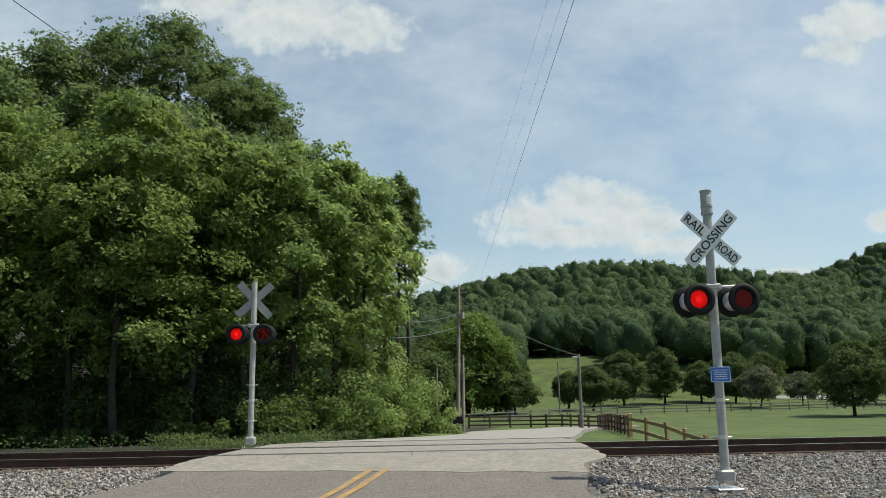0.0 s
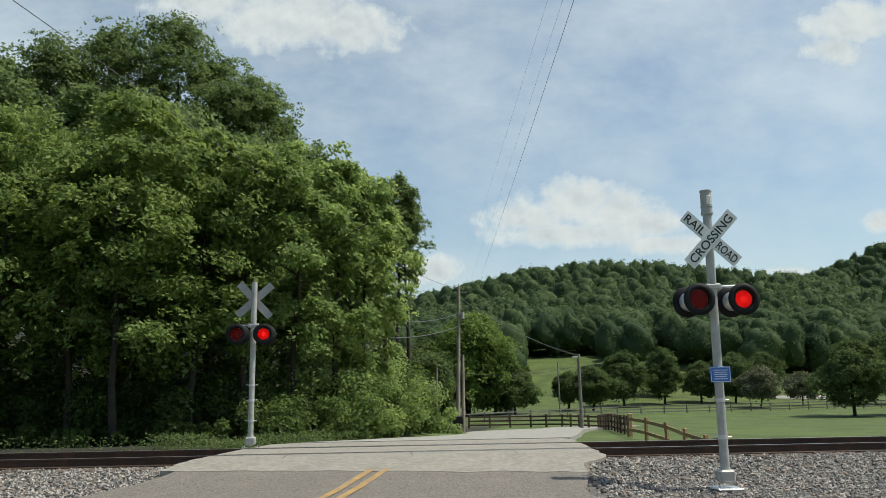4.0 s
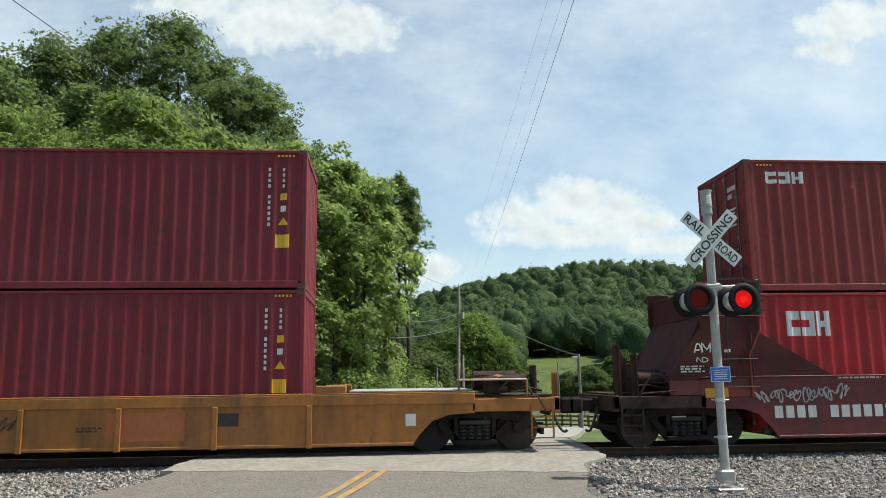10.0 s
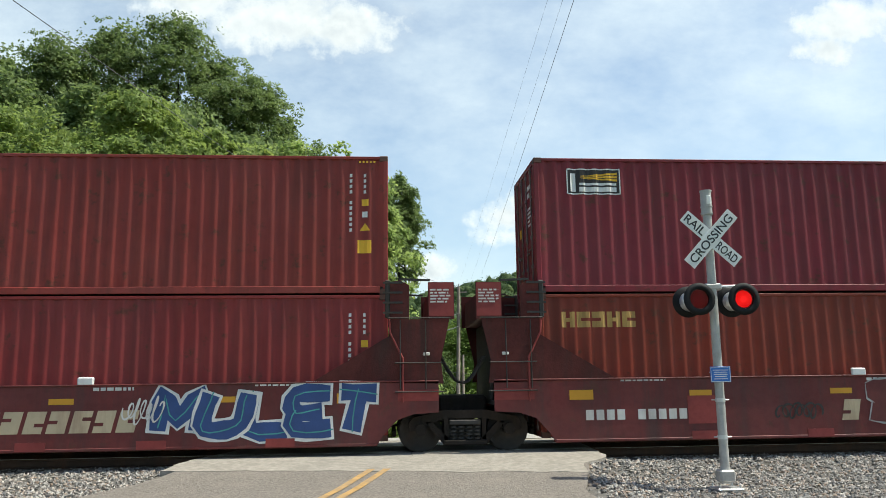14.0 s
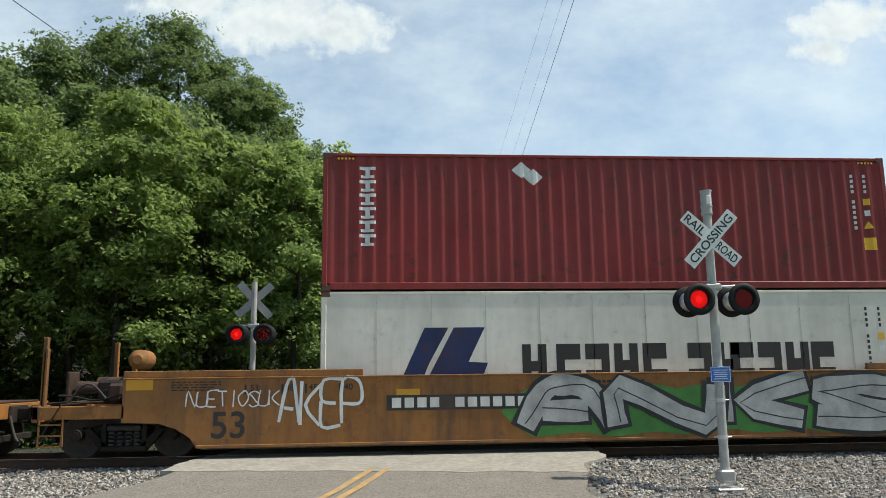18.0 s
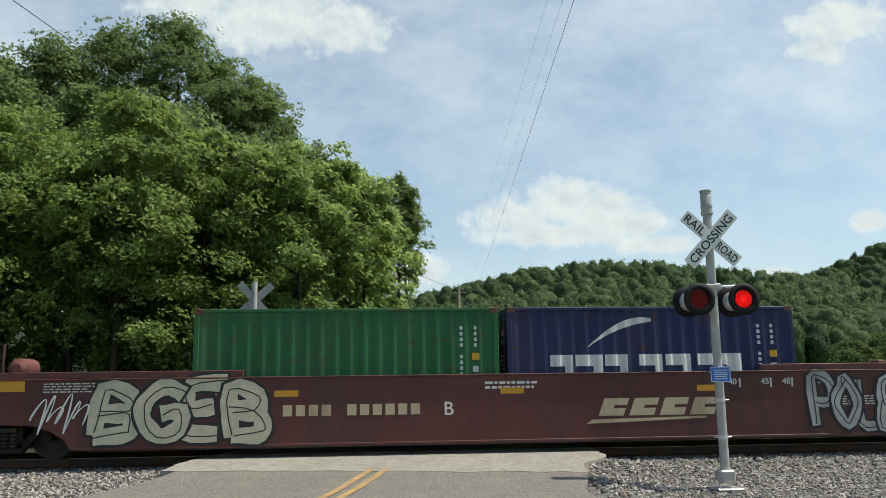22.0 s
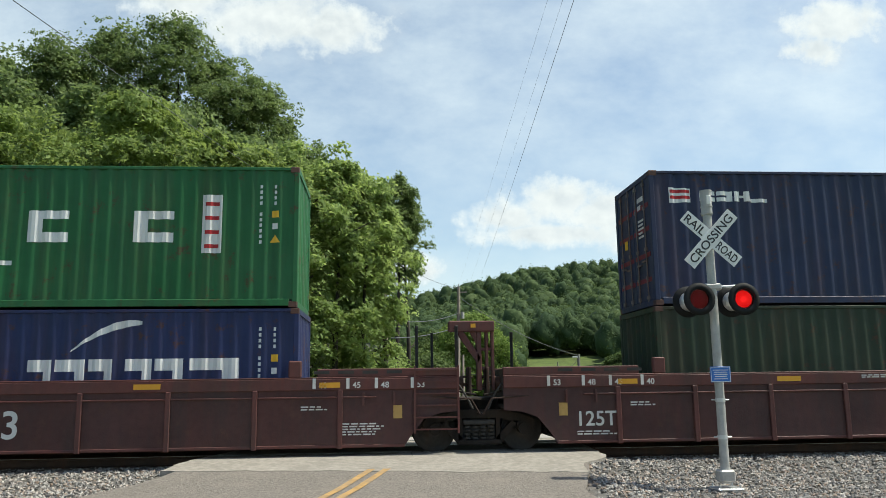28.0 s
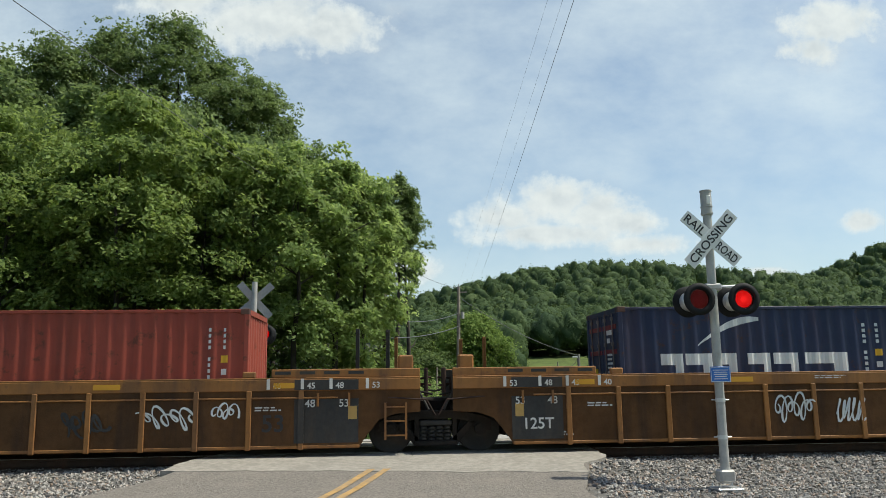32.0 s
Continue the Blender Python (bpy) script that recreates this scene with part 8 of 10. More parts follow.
# --- smooth-sided three-unit cars ---
def smooth_car(x0, x1, T, m, label, off, zt=1.53, end_top=1.66, dark=True):
    car = start_car(x0, label)
    for i in range(len(T) - 1):
        p, q = T[i] - x0, T[i + 1] - x0
        first, last = i == 0, i == len(T) - 2
        a, b = p + (off[0] if first else off[1]), q - (off[0] if last else off[1])
        body(car, a, b, p + (1.45 if first else 1.6), q - (1.45 if last else 1.6), zt, 0.22, m, None, 0.7)
        for u, v in ((a, p + 4.6), (q - 4.6, b)):
            for s in (-1, 1):
                ya, yb = sorted((s * YS, s * (YS - 0.1)))
                part("raised_end", Geo().box(u, v, ya, yb, zt, end_top, 0.01), m, car)
            part("deck_plate", Geo().box(u + 0.1, v - 0.1, -YS + 0.12, YS - 0.12, end_top - 0.12, end_top - 0.08), M["car_dark"], car)
        reflectors(car, (a + 5.2, a + 9.6, b - 5.0), 1.14, 1.26)
        for e, d in ((a, 1), (b, -1)):
            for dx in (2.3, 3.0, 3.45, 4.1):
                xx = e + d * dx
                part("height_mark", Geo().box(xx - 0.018, xx + 0.018, -YS - 0.006, -YS - 0.003, 1.2, 1.38), M["stencil"] if not dark else M["stencil_dark"], car)
            for dx, tx in ((2.45, "53"), (3.12, "48"), (3.57, "45"), (4.25, "40")):
                lettering(car, tx, 0.17, e + d * dx + (0.02 if d > 0 else 0.0), 1.31, M["stencil"] if not dark else M["stencil_dark"], -YS - 0.005)
        lines_of_print(car, a + 0.9, a + 1.9, 1.45, 4, M["stencil"] if not dark else M["stencil_dark"], -YS - 0.003, 0.022, 0.05, 4)
        lines_of_print(car, b - 2.0, b - 0.9, 1.0, 4, M["stencil"] if not dark else M["stencil_dark"], -YS - 0.003, 0.022, 0.05, 6)
        lines_of_print(car, (a + b) / 2, (a + b) / 2 + 1.1, 1.38, 2, M["stencil"] if not dark else M["stencil_dark"], -YS - 0.003, 0.05, 0.09, 8)
    for k, e in enumerate(T):
        bogie(car, x0, e)
        under_gear(car, e - x0)
        for d in ((-1, 1) if 0 < k < len(T) - 1 else ((1,) if k == 0 else (-1,))):
            end_gear(car, e - x0 + d * (0.05 if 0 < k < len(T) - 1 else -1.2), d, 1.05, k + 3 * d + len(label))
    for e in T[1:-1]:
        ex = e - x0
        part("pivot_block", Geo().box(ex - 0.7, ex + 0.7, -0.7, 0.7, 0.75, 1.05, 0.05), M["truck"], car)
        for d in (-1, 1):
            part("end_face", Geo().box(min(ex + d * off[1], ex + d * (off[1] + 0.06)), max(ex + d * off[1], ex + d * (off[1] + 0.06)), -YS + 0.03, YS - 0.03, 0.8, zt, 0.01), M["car_dark"], car)
            plate(car, "dark_band", min(ex + d * (off[1] + 0.02), ex + d * (off[1] + 0.35)), max(ex + d * (off[1] + 0.02), ex + d * (off[1] + 0.35)), 0.75, end_top - 0.02, M["car_dark"], -YS - 0.004, "black end band")
        plate(car, "reflector", ex - off[1] - 0.32, ex - off[1] - 0.06, 1.26, 1.52, M["reflect"], -YS - 0.008, "yellow reflective square")
        plate(car, "reflector", ex - off[1] - 0.32, ex - off[1] - 0.06, 0.9, 1.12, M["reflect"], -YS - 0.008, "yellow reflective square")
        plate(car, "reflector", ex + off[1] + 0.05, ex + off[1] + 0.32, 1.2, 1.5, M["reflect"], -YS - 0.008, "yellow reflective square")
        ladder(car, ex - off[1] + 0.15, ex - off[1] + 0.7, 0.5, 2.55 if dark else 1.7, 9 if dark else 6, m)
        g = Geo()
        g.path([Vector((ex - 0.6 + 1.2 * t, -0.8, 1.5 - 0.5 * math.sin(math.pi * t))) for t in [j / 8 for j in range(9)]], 0.024, 6)
        g.path([Vector((ex - 0.5 + 1.0 * t, -0.6, 1.4 - 0.3 * math.sin(math.pi * t))) for t in [j / 8 for j in range(9)]], 0.02, 6)
        part("air_hose", g, M["rubber"], car, "black jumper hoses between units")
        for k, (dx, zz) in enumerate(((-0.35, 2.15), (0.35, 2.1), (-0.75, 2.2))):
            part("bracket", Geo().box(ex + dx - 0.1, ex + dx + 0.1, -0.6 + 0.5 * k, -0.35 + 0.5 * k, 1.0, zz if dark else 1.75, 0.02), m, car)
    n = x1 - x0
    mp = m if dark else M["grimy"]
    platform(car, 0.0, T[0] - x0 + off[0] + 0.05, mp, 1.02, False, ((0.1, 2.33), (0.65, 2.33), (0.12, 2.1), (1.05, 2.0)))
    platform(car, n, T[-1] - x0 - off[0] - 0.05, mp, 1.02, False, ((0.1, 2.3), (0.5, 2.3), (0.12, 2.1), (1.2, 2.2)))
    tank(car, T[0] - x0 + 0.1, 1.9 if dark else 1.75, 0.2, M["car_gold"] if dark else mat("tank_red", (0.17, 0.05, 0.04), 0.7))
    part("brake_valve", Geo().box(T[0] - x0 - 0.55, T[0] - x0 - 0.1, -1.1, -0.7, 1.1, 1.5, 0.05), M["truck"], car)
    part("brake_rigging", Geo().box(T[-1] - x0 - 0.2, T[-1] - x0 + 0.5, -1.1, -0.75, 1.1, 1.42, 0.05), M["truck"], car)
    plate(car, "reflector", T[0] - x0 + off[0] + 0.06, T[0] - x0 + off[0] + 0.56, 1.3, 1.5, M["reflect"], -YS - 0.006, "yellow reflective strip")
    plate(car, "reflector", n - 1.75, n - 1.25, 1.25, 1.48, M["reflect"], -YS - 0.006, "yellow reflective strip")
    coupler(car, 0.0, -1)
    coupler(car, n, 1)
    return car


X5 = -6.59
c5 = smooth_car(X5, 55.25, [-5.0, 14.54, 33.97, 53.2], M["car_gold"], "golden yellow smooth articulated well car covered in graffiti", (0.05, 1.25))
q = lambda v: v - X5
for xx in (-2.95, 16.77, 36.25):
    lettering(c5, "53", 0.7, q(xx), 0.6, M["stencil_dark"], -YS - 0.005)
for xx in (16.0, 35.4):
    plate(c5, "black_band", q(xx) - 1.05, q(xx) - 0.1, 0.85, 1.5, M["car_dark"], -YS - 0.004, "black end panel with white 125 T")
    lettering(c5, "125 T", 0.25, q(xx) - 0.54, 1.3, M["stencil"], -YS - 0.01)
for xx in (0.06, 45.5):
    pl = plate(c5, "number_panel", q(xx), q(xx) + 2.92, 0.85, 1.14, M["car_dark"], -YS - 0.006, "black panel with white number bars")
    for k in range(11):
        if k not in (4,):
            part("number_bar", Geo().box(q(xx) + 0.1 + 0.248 * k, q(xx) + 0.28 + 0.248 * k, -YS - 0.014, -YS - 0.011, 0.9, 1.09), M["stencil"], pl)
cloud_paint(c5, q(2.3), q(13.0), 0.28, 1.3, leafy, 9, 50, -1.468)
spray(c5, "ANKS", q(2.6), q(10.6), 0.26, 1.5, sil, ink, 51, -1.482, 0.21, 0.07, ink)
spray(c5, "NUETIOSUK", q(-3.75), q(-2.0), 0.95, 1.28, whit, None, 52, -1.474, 0.013, label="thin white sprayed tag letters")
spray(c5, "AKEP", q(-2.0), q(-0.4), 0.55, 1.5, whit, None, 53, -1.474, 0.032, label="white sprayed tag letters")
cloud_paint(c5, q(17.9), q(25.2), 0.24, 0.9, pink, 6, 54, -1.468)
spray(c5, "FORSE", q(19.1), q(24.75), 0.26, 1.5, ink, steel, 55, -1.482, None, 0.06)
spray(c5, "ZEPKO", q(26.65), q(31.0), 0.26, 1.5, ink, steel, 56, -1.482, None, 0.055)
for k, tx in enumerate(("RED", "EYE", "MOB")):
    spray(c5, tx, q(17.55), q(18.12), 1.02 - 0.26 * k, 1.24 - 0.26 * k, whit, None, 57 + k, -1.474, 0.013, label="thin white sprayed tag letters")
for k in range(3):
    plate(c5, "brand_bar", q(24.85) + 0.59 * k, q(24.85) + 0.59 * k + 0.48, 0.62, 1.22, pink, -YS - 0.005, "red brand block")
cloud_paint(c5, q(35.6), q(46.2), 0.24, 1.42, lemon, 8, 58, -1.468)
spray(c5, "GAMER", q(36.8), q(45.8), 0.24, 1.54, sil, ink, 59, -1.482, 0.2, 0.08, steel)
scrawl(c5, q(49.7), q(51.6), 0.35, 1.25, ink, 60, 0.025, 8)
scrawl(c5, q(49.9), q(51.4), 0.5, 1.4, whit, 61, 0.018, 7)
spray(c5, "FOCS", q(45.76), q(46.89), 1.2, 1.52, whit, None, 62, -1.474, 0.026, label="white sprayed tag letters")
spray(c5, "WOR", q(36.0), q(36.9), 1.3, 1.56, whit, None, 65, -1.474, 0.016, label="thin white sprayed tag letters")
spray(c5, "FAE WAR LBF", q(11.0), q(13.2), 1.535, 1.655, whit, None, 63, -YS - 0.006, 0.012, label="thin white sprayed tag letters")
spray(c5, "EASLTOE", q(16.2), q(18.0), 1.535, 1.655, whit, None, 64, -YS - 0.006, 0.012, label="thin white sprayed tag letters")
X6 = 55.95
c6 = smooth_car(X6, 117.7, [57.7, 77.24, 96.69, 116.0], M["car_brown"], "dark brown smooth articulated well car with painted graffiti", (0.0, 0.95), dark=False)
q = lambda v: v - X6
for xx in (79.2, 98.67):
    lettering(c6, "53", 0.7, q(xx), 0.6, M["stencil"], -YS - 0.005)
    lettering(c6, "125 T", 0.22, q(xx) - 0.72, 1.3, M["stencil"], -YS - 0.005)
for xx, let, st in ((63.07, "B", 0.246), (102.26, "A", 0.213)):
    number_row(c6, q(xx), 11, 0.77, 0.98, tan, st, st * 0.72)
    lettering(c6, let, 0.36, q(xx) + 3.2, 0.86, M["stencil"], -YS - 0.005)
spray(c6, "BGEB", q(59.6), q(62.8), 0.26, 1.5, cream, ink, 70, line=ink)
scrawl(c6, q(58.4), q(59.5), 0.5, 1.3, whit, 71, 0.016, 6)
for x0_, w_ in ((69.0, 2.72), (107.9, 2.9)):
    z = 0.62
    mk = M["gold_leaf"] if x0_ > 80 else tan
    for k in range(4):
        xx = q(x0_) + 0.25 + k * (w_ / 4.4)
        w2 = w_ / 5.4
        h = 0.34
        pts = [(0, 0), (w2, 0), (w2, 0.42 * h), (w2 * 0.5, 0.42 * h), (w2 * 0.5, 0.6 * h), (w2, 0.6 * h), (w2, h), (0, h)]
        part("brand_block", Geo().prism([(xx + u + 0.4 * v, z + 0.06 + v) for u, v in pts], -YS - 0.006, -YS - 0.003), mk, c6, "slanted gold brand block")
    part("brand_bar", Geo().prism([(q(x0_), z - 0.09), (q(x0_) + w_ * 0.9, z - 0.01), (q(x0_) + w_ * 0.9, z + 0.03), (q(x0_) + 0.12, z - 0.01)], -YS - 0.006, -YS - 0.003), mk, c6, "thin gold underline")
spray(c6, "POLE", q(73.67), q(75.6), 0.28, 1.42, sil, ink, 72, line=ink)
spray(c6, "POLE", q(81.5), q(85.0), 0.26, 1.5, olive, ink, 73, -1.473, 0.15, 0.04, cream)
number_row(c6, q(84.95), 2, 0.72, 0.98, M["stencil"], 0.245, 0.18, ())
spray(c6, "SLPUR", q(85.4), q(91.7), 0.26, 1.48, tealp, whit, 74, -1.482, 0.2, 0.06, aqua)
scrawl(c6, q(87.0), q(87.5), 0.9, 1.15, ink, 75, 0.01, 4, -1.5)
scrawl(c6, q(89.4), q(89.9), 0.75, 1.2, ink, 76, 0.012, 4, -1.5)
scrawl(c6, q(79.85), q(81.25), 0.3, 1.45, whit, 76, 0.016, 9)
scrawl(c6, q(91.85), q(93.15), 0.3, 1.3, whit, 77, 0.016, 9)
scrawl(c6, q(98.46), q(99.19), 0.5, 1.45, whit, 78, 0.018, 7)
spray(c6, "OOUSE TROUBLE YAREL", q(108.08), q(111.94), 1.2, 1.52, aqua, None, 79, -1.474, 0.017, label="thin green sprayed tag letters")
scrawl(c6, q(103.75), q(105.0), 1.15, 1.35, whit, 80, 0.014, 6)
scrawl(c6, q(99.9), q(101.4), 0.3, 1.4, M["car_dark"], 81, 0.03, 4)

# --- brown single well ---
X7 = 118.45
c7 = smooth_car(X7, 141.7, [120.4, 139.7], M["car_umber"], "brown single well car with black and white graffiti", (-0.9, 0.9), 1.24, 1.38, False)
q = lambda v: v - X7
number_row(c7, q(127.0), 9, 0.95, 1.17, M["stencil"], 0.225, 0.165, (3,), -YS - 0.003)
splash(c7, q(129.9), q(137.0), 0.24, 1.22, ink, whit, 7, 90)
g = Geo()
for k in range(20):
    a, b = 2 * math.pi * k / 20, 2 * math.pi * (k + 1) / 20
    g.prism([(q(122.35) + 0.25 * math.cos(a), 0.75 + 0.25 * math.sin(a)), (q(122.35) + 0.25 * math.cos(b), 0.75 + 0.25 * math.sin(b)), (q(122.35) + 0.21 * math.cos(b), 0.75 + 0.21 * math.sin(b)), (q(122.35) + 0.21 * math.cos(a), 0.75 + 0.21 * math.sin(a))], -YS - 0.006, -YS - 0.003)
part("ring_mark", g, M["gold_leaf"], c7, "faded yellow ring mark")
scrawl(c7, q(122.1), q(122.6), 0.6, 0.9, M["gold_leaf"], 91, 0.015, 3)


# --- ribbed three-unit cars ---
def ribbed_car(x0, x1, T, m, label, body_off, rib_step, dark_panels, towers, stop_at=None, panel=None):
    car = start_car(x0, label)
    units = len(T) - 1
    for i in range(units):
        p, q_ = T[i] - x0, T[i + 1] - x0
        first, last = i == 0, i == units - 1 and stop_at is None
        a, b = p + (-0.3 if first else body_off), q_ - (-0.3 if last else body_off)
        body(car, a, b, p + 1.5, q_ - 1.5, 1.5, 0.18, m, 1.25, 0.82, panel=panel)
        n = int((b - a - 4.0) / rib_step)
        ribs(car, [a + 2.3 + (b - a - 4.6) * k / n for k in range(n + 1)], 0.14, 1.26, m, 0.05, 0.045)
        for e, d in ((p, 1), (q_, -1)):
            for xx in (1.7, 2.3):
                part("grab_iron", Geo().box(e + d * xx - 0.02, e + d * xx + 0.02, -YS - 0.06, -YS - 0.02, 0.95, 1.2), m, car)
            part("guide_tab", Geo().box(min(e + d * 3.5, e + d * 3.75), max(e + d * 3.5, e + d * 3.75), -YS - 0.02, -YS + 0.1, 1.5, 1.62 if not towers else 1.82, 0.02), m, car)
            for s in (-1, 1):
                ya, yb = sorted((s * YS, s * (YS - 0.1)))
                part("raised_end", Geo().box(min(e + d * body_off, e + d * 3.2), max(e + d * body_off, e + d * 3.2), ya, yb, 1.5, 1.66, 0.012), m, car)
            for k, xx in enumerate((1.35, 2.05, 2.6, 3.25)):
                x_ = e + d * xx
                plate(car, "height_mark", x_ - 0.03, x_ + 0.03, 1.28, 1.48, M["stencil"], -YS - 0.04)
                lettering(car, ("53", "48", "45", "40")[k], 0.16, x_ + 0.17, 1.34, M["stencil"], -YS - 0.042)
            plate(car, "reflector", min(e + d * 2.75, e + d * 3.15), max(e + d * 2.75, e + d * 3.15), 1.3, 1.4, M["reflect"], -YS - 0.04, "yellow reflective strip")
            if dark_panels:
                plate(car, "black_panel", min(e + d * 1.75, e + d * 3.15), max(e + d * 1.75, e + d * 3.15), 0.25, 1.22, M["car_dark"], -YS - 0.005, "black painted end panel")
                lines_of_print(car, min(e + d * 1.85, e + d * 2.9), max(e + d * 1.85, e + d * 2.9), 0.72, 3, M["stencil"], -YS - 0.01, 0.03, 0.07, 5)
            else:
                lines_of_print(car, min(e + d * 1.9, e + d * 2.7), max(e + d * 1.9, e + d * 2.7), 0.62 if d < 0 else 0.4, 5 if d < 0 else 2, M["stencil"], -YS - 0.003, 0.025, 0.05, 5)
                lines_of_print(car, min(e + d * 3.0, e + d * 3.5), max(e + d * 3.0, e + d * 3.5), 0.95, 2, M["stencil"], -YS - 0.003, 0.025, 0.05, 6)
            plate(car, "data_square", min(e + d * 1.55, e + d * 1.72), max(e + d * 1.55, e + d * 1.72), 0.7, 0.95, M["stencil"] if dark_panels else M["gold_leaf"], -YS - 0.006, "small pale square label")
        part("ledge", Geo().box(a + 1.6, b - 1.6, -YS - 0.04, -YS, 1.1, 1.13, 0.006), m, car)
        for e, d in ((a, 1), (b, -1)):
            for k in range(4):
                xx = e + d * (1.25 + 0.47 * k)
                part("deck_slot", Geo().box(xx - 0.15, xx + 0.15, -YS - 0.004, -YS - 0.001, 1.56, 1.62), M["car_dark"], car)
        reflectors(car, (a + 5.6, a + 9.2, b - 6.2), 1.31, 1.41, 0.5)
        lines_of_print(car, a + 7.4, a + 8.1, 1.42, 2, M["stencil"], -YS - 0.039, 0.02, 0.04, 3)
    for k, e in enumerate(T if stop_at is None else T[:-1]):
        bogie(car, x0, e)
        under_gear(car, e - x0)
        for d in ((1,) if k == 0 else (-1, 1)):
            end_gear(car, e - x0 + d * (0.05 if k else -1.2), d, 1.05, k + 3 * d + len(label))
    for e in T[1:-1]:
        ex = e - x0
        part("pivot_block", Geo().box(ex - 0.5, ex + 0.5, -0.7, 0.7, 0.75, 1.05, 0.05), M["truck"], car)
        g = Geo()
        g.path([Vector((ex - 0.5 + 1.0 * t, -0.8, 1.55 - 0.35 * math.sin(math.pi * t))) for t in [j / 8 for j in range(9)]], 0.02, 6)
        part("air_hose", g, M["rubber"], car)
        ladder(car, ex - 1.0 if not towers else ex - 1.3, ex - 0.6 if not towers else ex - 0.45, 0.3 if not towers else 0.4, 1.0 if not towers else 1.7, 3 if not towers else 6, m)
        for d in (-1, 1):
            part("end_face", Geo().box(min(ex + d * body_off, ex + d * (body_off + 0.06)), max(ex + d * body_off, ex + d * (body_off + 0.06)), -YS + 0.03, YS - 0.03, 0.85, 1.62), M["car_dark"], car)
        if towers:
            tower(car, ex + 0.05, m)
            for dx, yy in ((-1.25, -1.2), (-0.45, -1.2), (1.05, 1.1), (-0.8, 1.1)):
                stanchion(car, ex + dx, 1.6, 2.5, M["car_dark"], yy, 0.02)
        else:
            for dx, yy, zz in ((-1.55, -1.25, 2.45), (-0.95, -1.25, 2.42), (-0.75, 1.2, 2.4), (1.3, 1.2, 2.4), (0.75, 1.2, 2.35)):
                stanchion(car, ex + dx, 1.6, zz, M["car_dark"] if dx < -0.8 else m, yy, 0.025)
            for d in (-1, 1):
                part("guide_horn", Geo().box(min(ex + d * 0.45, ex + d * 0.75), max(ex + d * 0.45, ex + d * 0.75), -YS + 0.05, -YS + 0.4, 1.3, 1.92, 0.03), m, car)
    return car


def tower(car, x, m, arm=True):
    """Hand brake tower: three slender uprights under a head beam, some with a slanted arm."""
    tw_ = part("brake_tower", Geo().box(x - 0.08, x + 0.02, -1.15, -0.95, 1.2, 2.58, 0.015), m, car, "maroon upright brake tower")
    for k in (0.1, 0.22):
        part("tower_post", Geo().box(x + k, x + k + 0.06, -1.13, -1.0, 1.2, 2.4, 0.012), m, tw_)
    for zz in (1.62, 2.0):
        part("tower_tie", Geo().box(x - 0.06, x + 0.27, -1.1, -1.02, zz, zz + 0.06), m, tw_)
    part("tower_arm", Geo().box(x - (0.65 if arm else 0.12), x + 0.29, -1.2, -0.98, 2.38, 2.6, 0.02), m, tw_)
    if arm:
        part("tower_brace", Geo().prism([(x - 0.5, 2.38), (x - 0.34, 2.38), (x + 0.0, 1.86), (x - 0.06, 1.74)], -1.15, -1.05), m, tw_)
        part("tower_brace", Geo().prism([(x - 0.22, 2.38), (x - 0.1, 2.38), (x + 0.02, 2.16), (x - 0.04, 2.06)], -1.13, -1.06), m, tw_)
    part("tower_mark", Geo().box(x - 0.2 if arm else x, x - 0.1 if arm else x + 0.1, -1.21, -1.201, 2.46, 2.54), M["reflect"], tw_)


X8 = 142.35
c8 = ribbed_car(X8, 204.45, [144.1, 163.5, 183.2, 202.7], M["car_brown"], "brown ribbed articulated well car with brake towers", 0.45, 1.62, False, True, None, M["car_umber"])
q = lambda v: v - X8
platform(c8, 0.0, 1.5, M["grimy"], 1.05, False, ((0.1, 2.4), (0.6, 2.3)))
platform(c8, q(204.45), q(203.0), M["grimy"], 1.05, False, ((0.12, 2.4), (0.55, 2.3), (0.9, 2.2)))
tower(c8, q(203.0) - 0.75, M["car_brown"], False)
coupler(c8, 0.0, -1)
coupler(c8, q(204.45), 1)
for xx in (154.45, 174.17, 193.82):
    lettering(c8, "53", 0.72, q(xx), 0.66, M["stencil"], -YS - 0.005)
for xx in (165.79, 185.3):
    if xx < 170:
        lettering(c8, "125T", 0.4, q(xx), 0.62, M["stencil"], -YS - 0.005)
for xx in (149.4, 188.95):
    number_row(c8, q(xx), 4, 0.42, 0.6, tan, 0.17, 0.125, ())
    number_row(c8, q(xx) + 1.16, 4, 0.42, 0.62, M["stencil"], 0.16, 0.12, ())
for xx in (153.2, 172.9, 192.84):
    g = Geo()
    for a_, b_, c_, d_ in ((0, 0.32, 0.5, 0.52), (0, 0.32, 0.8, 0.82), (0, 0.02, 0.5, 0.82), (0.3, 0.32, 0.5, 0.82)):
        g.box(q(xx) - 0.5 + a_, q(xx) - 0.5 + b_, -YS - 0.006, -YS - 0.003, c_, d_)
    part("plate_frame", g, M["stencil"], c8, "outlined data frame")
X9 = 205.4
c9 = ribbed_car(X9, 246.0, [207.1, 226.6, 246.0], M["car_gold"], "rusty golden ribbed articulated well car with black panels", 0.32, 1.02, False, False, 1, M["car_soiled"])
q = lambda v: v - X9
platform(c9, 0.0, 1.45, M["car_gold"], 1.02, True, ((0.12, 1.9), (0.6, 1.95)))
coupler(c9, 0.0, -1)
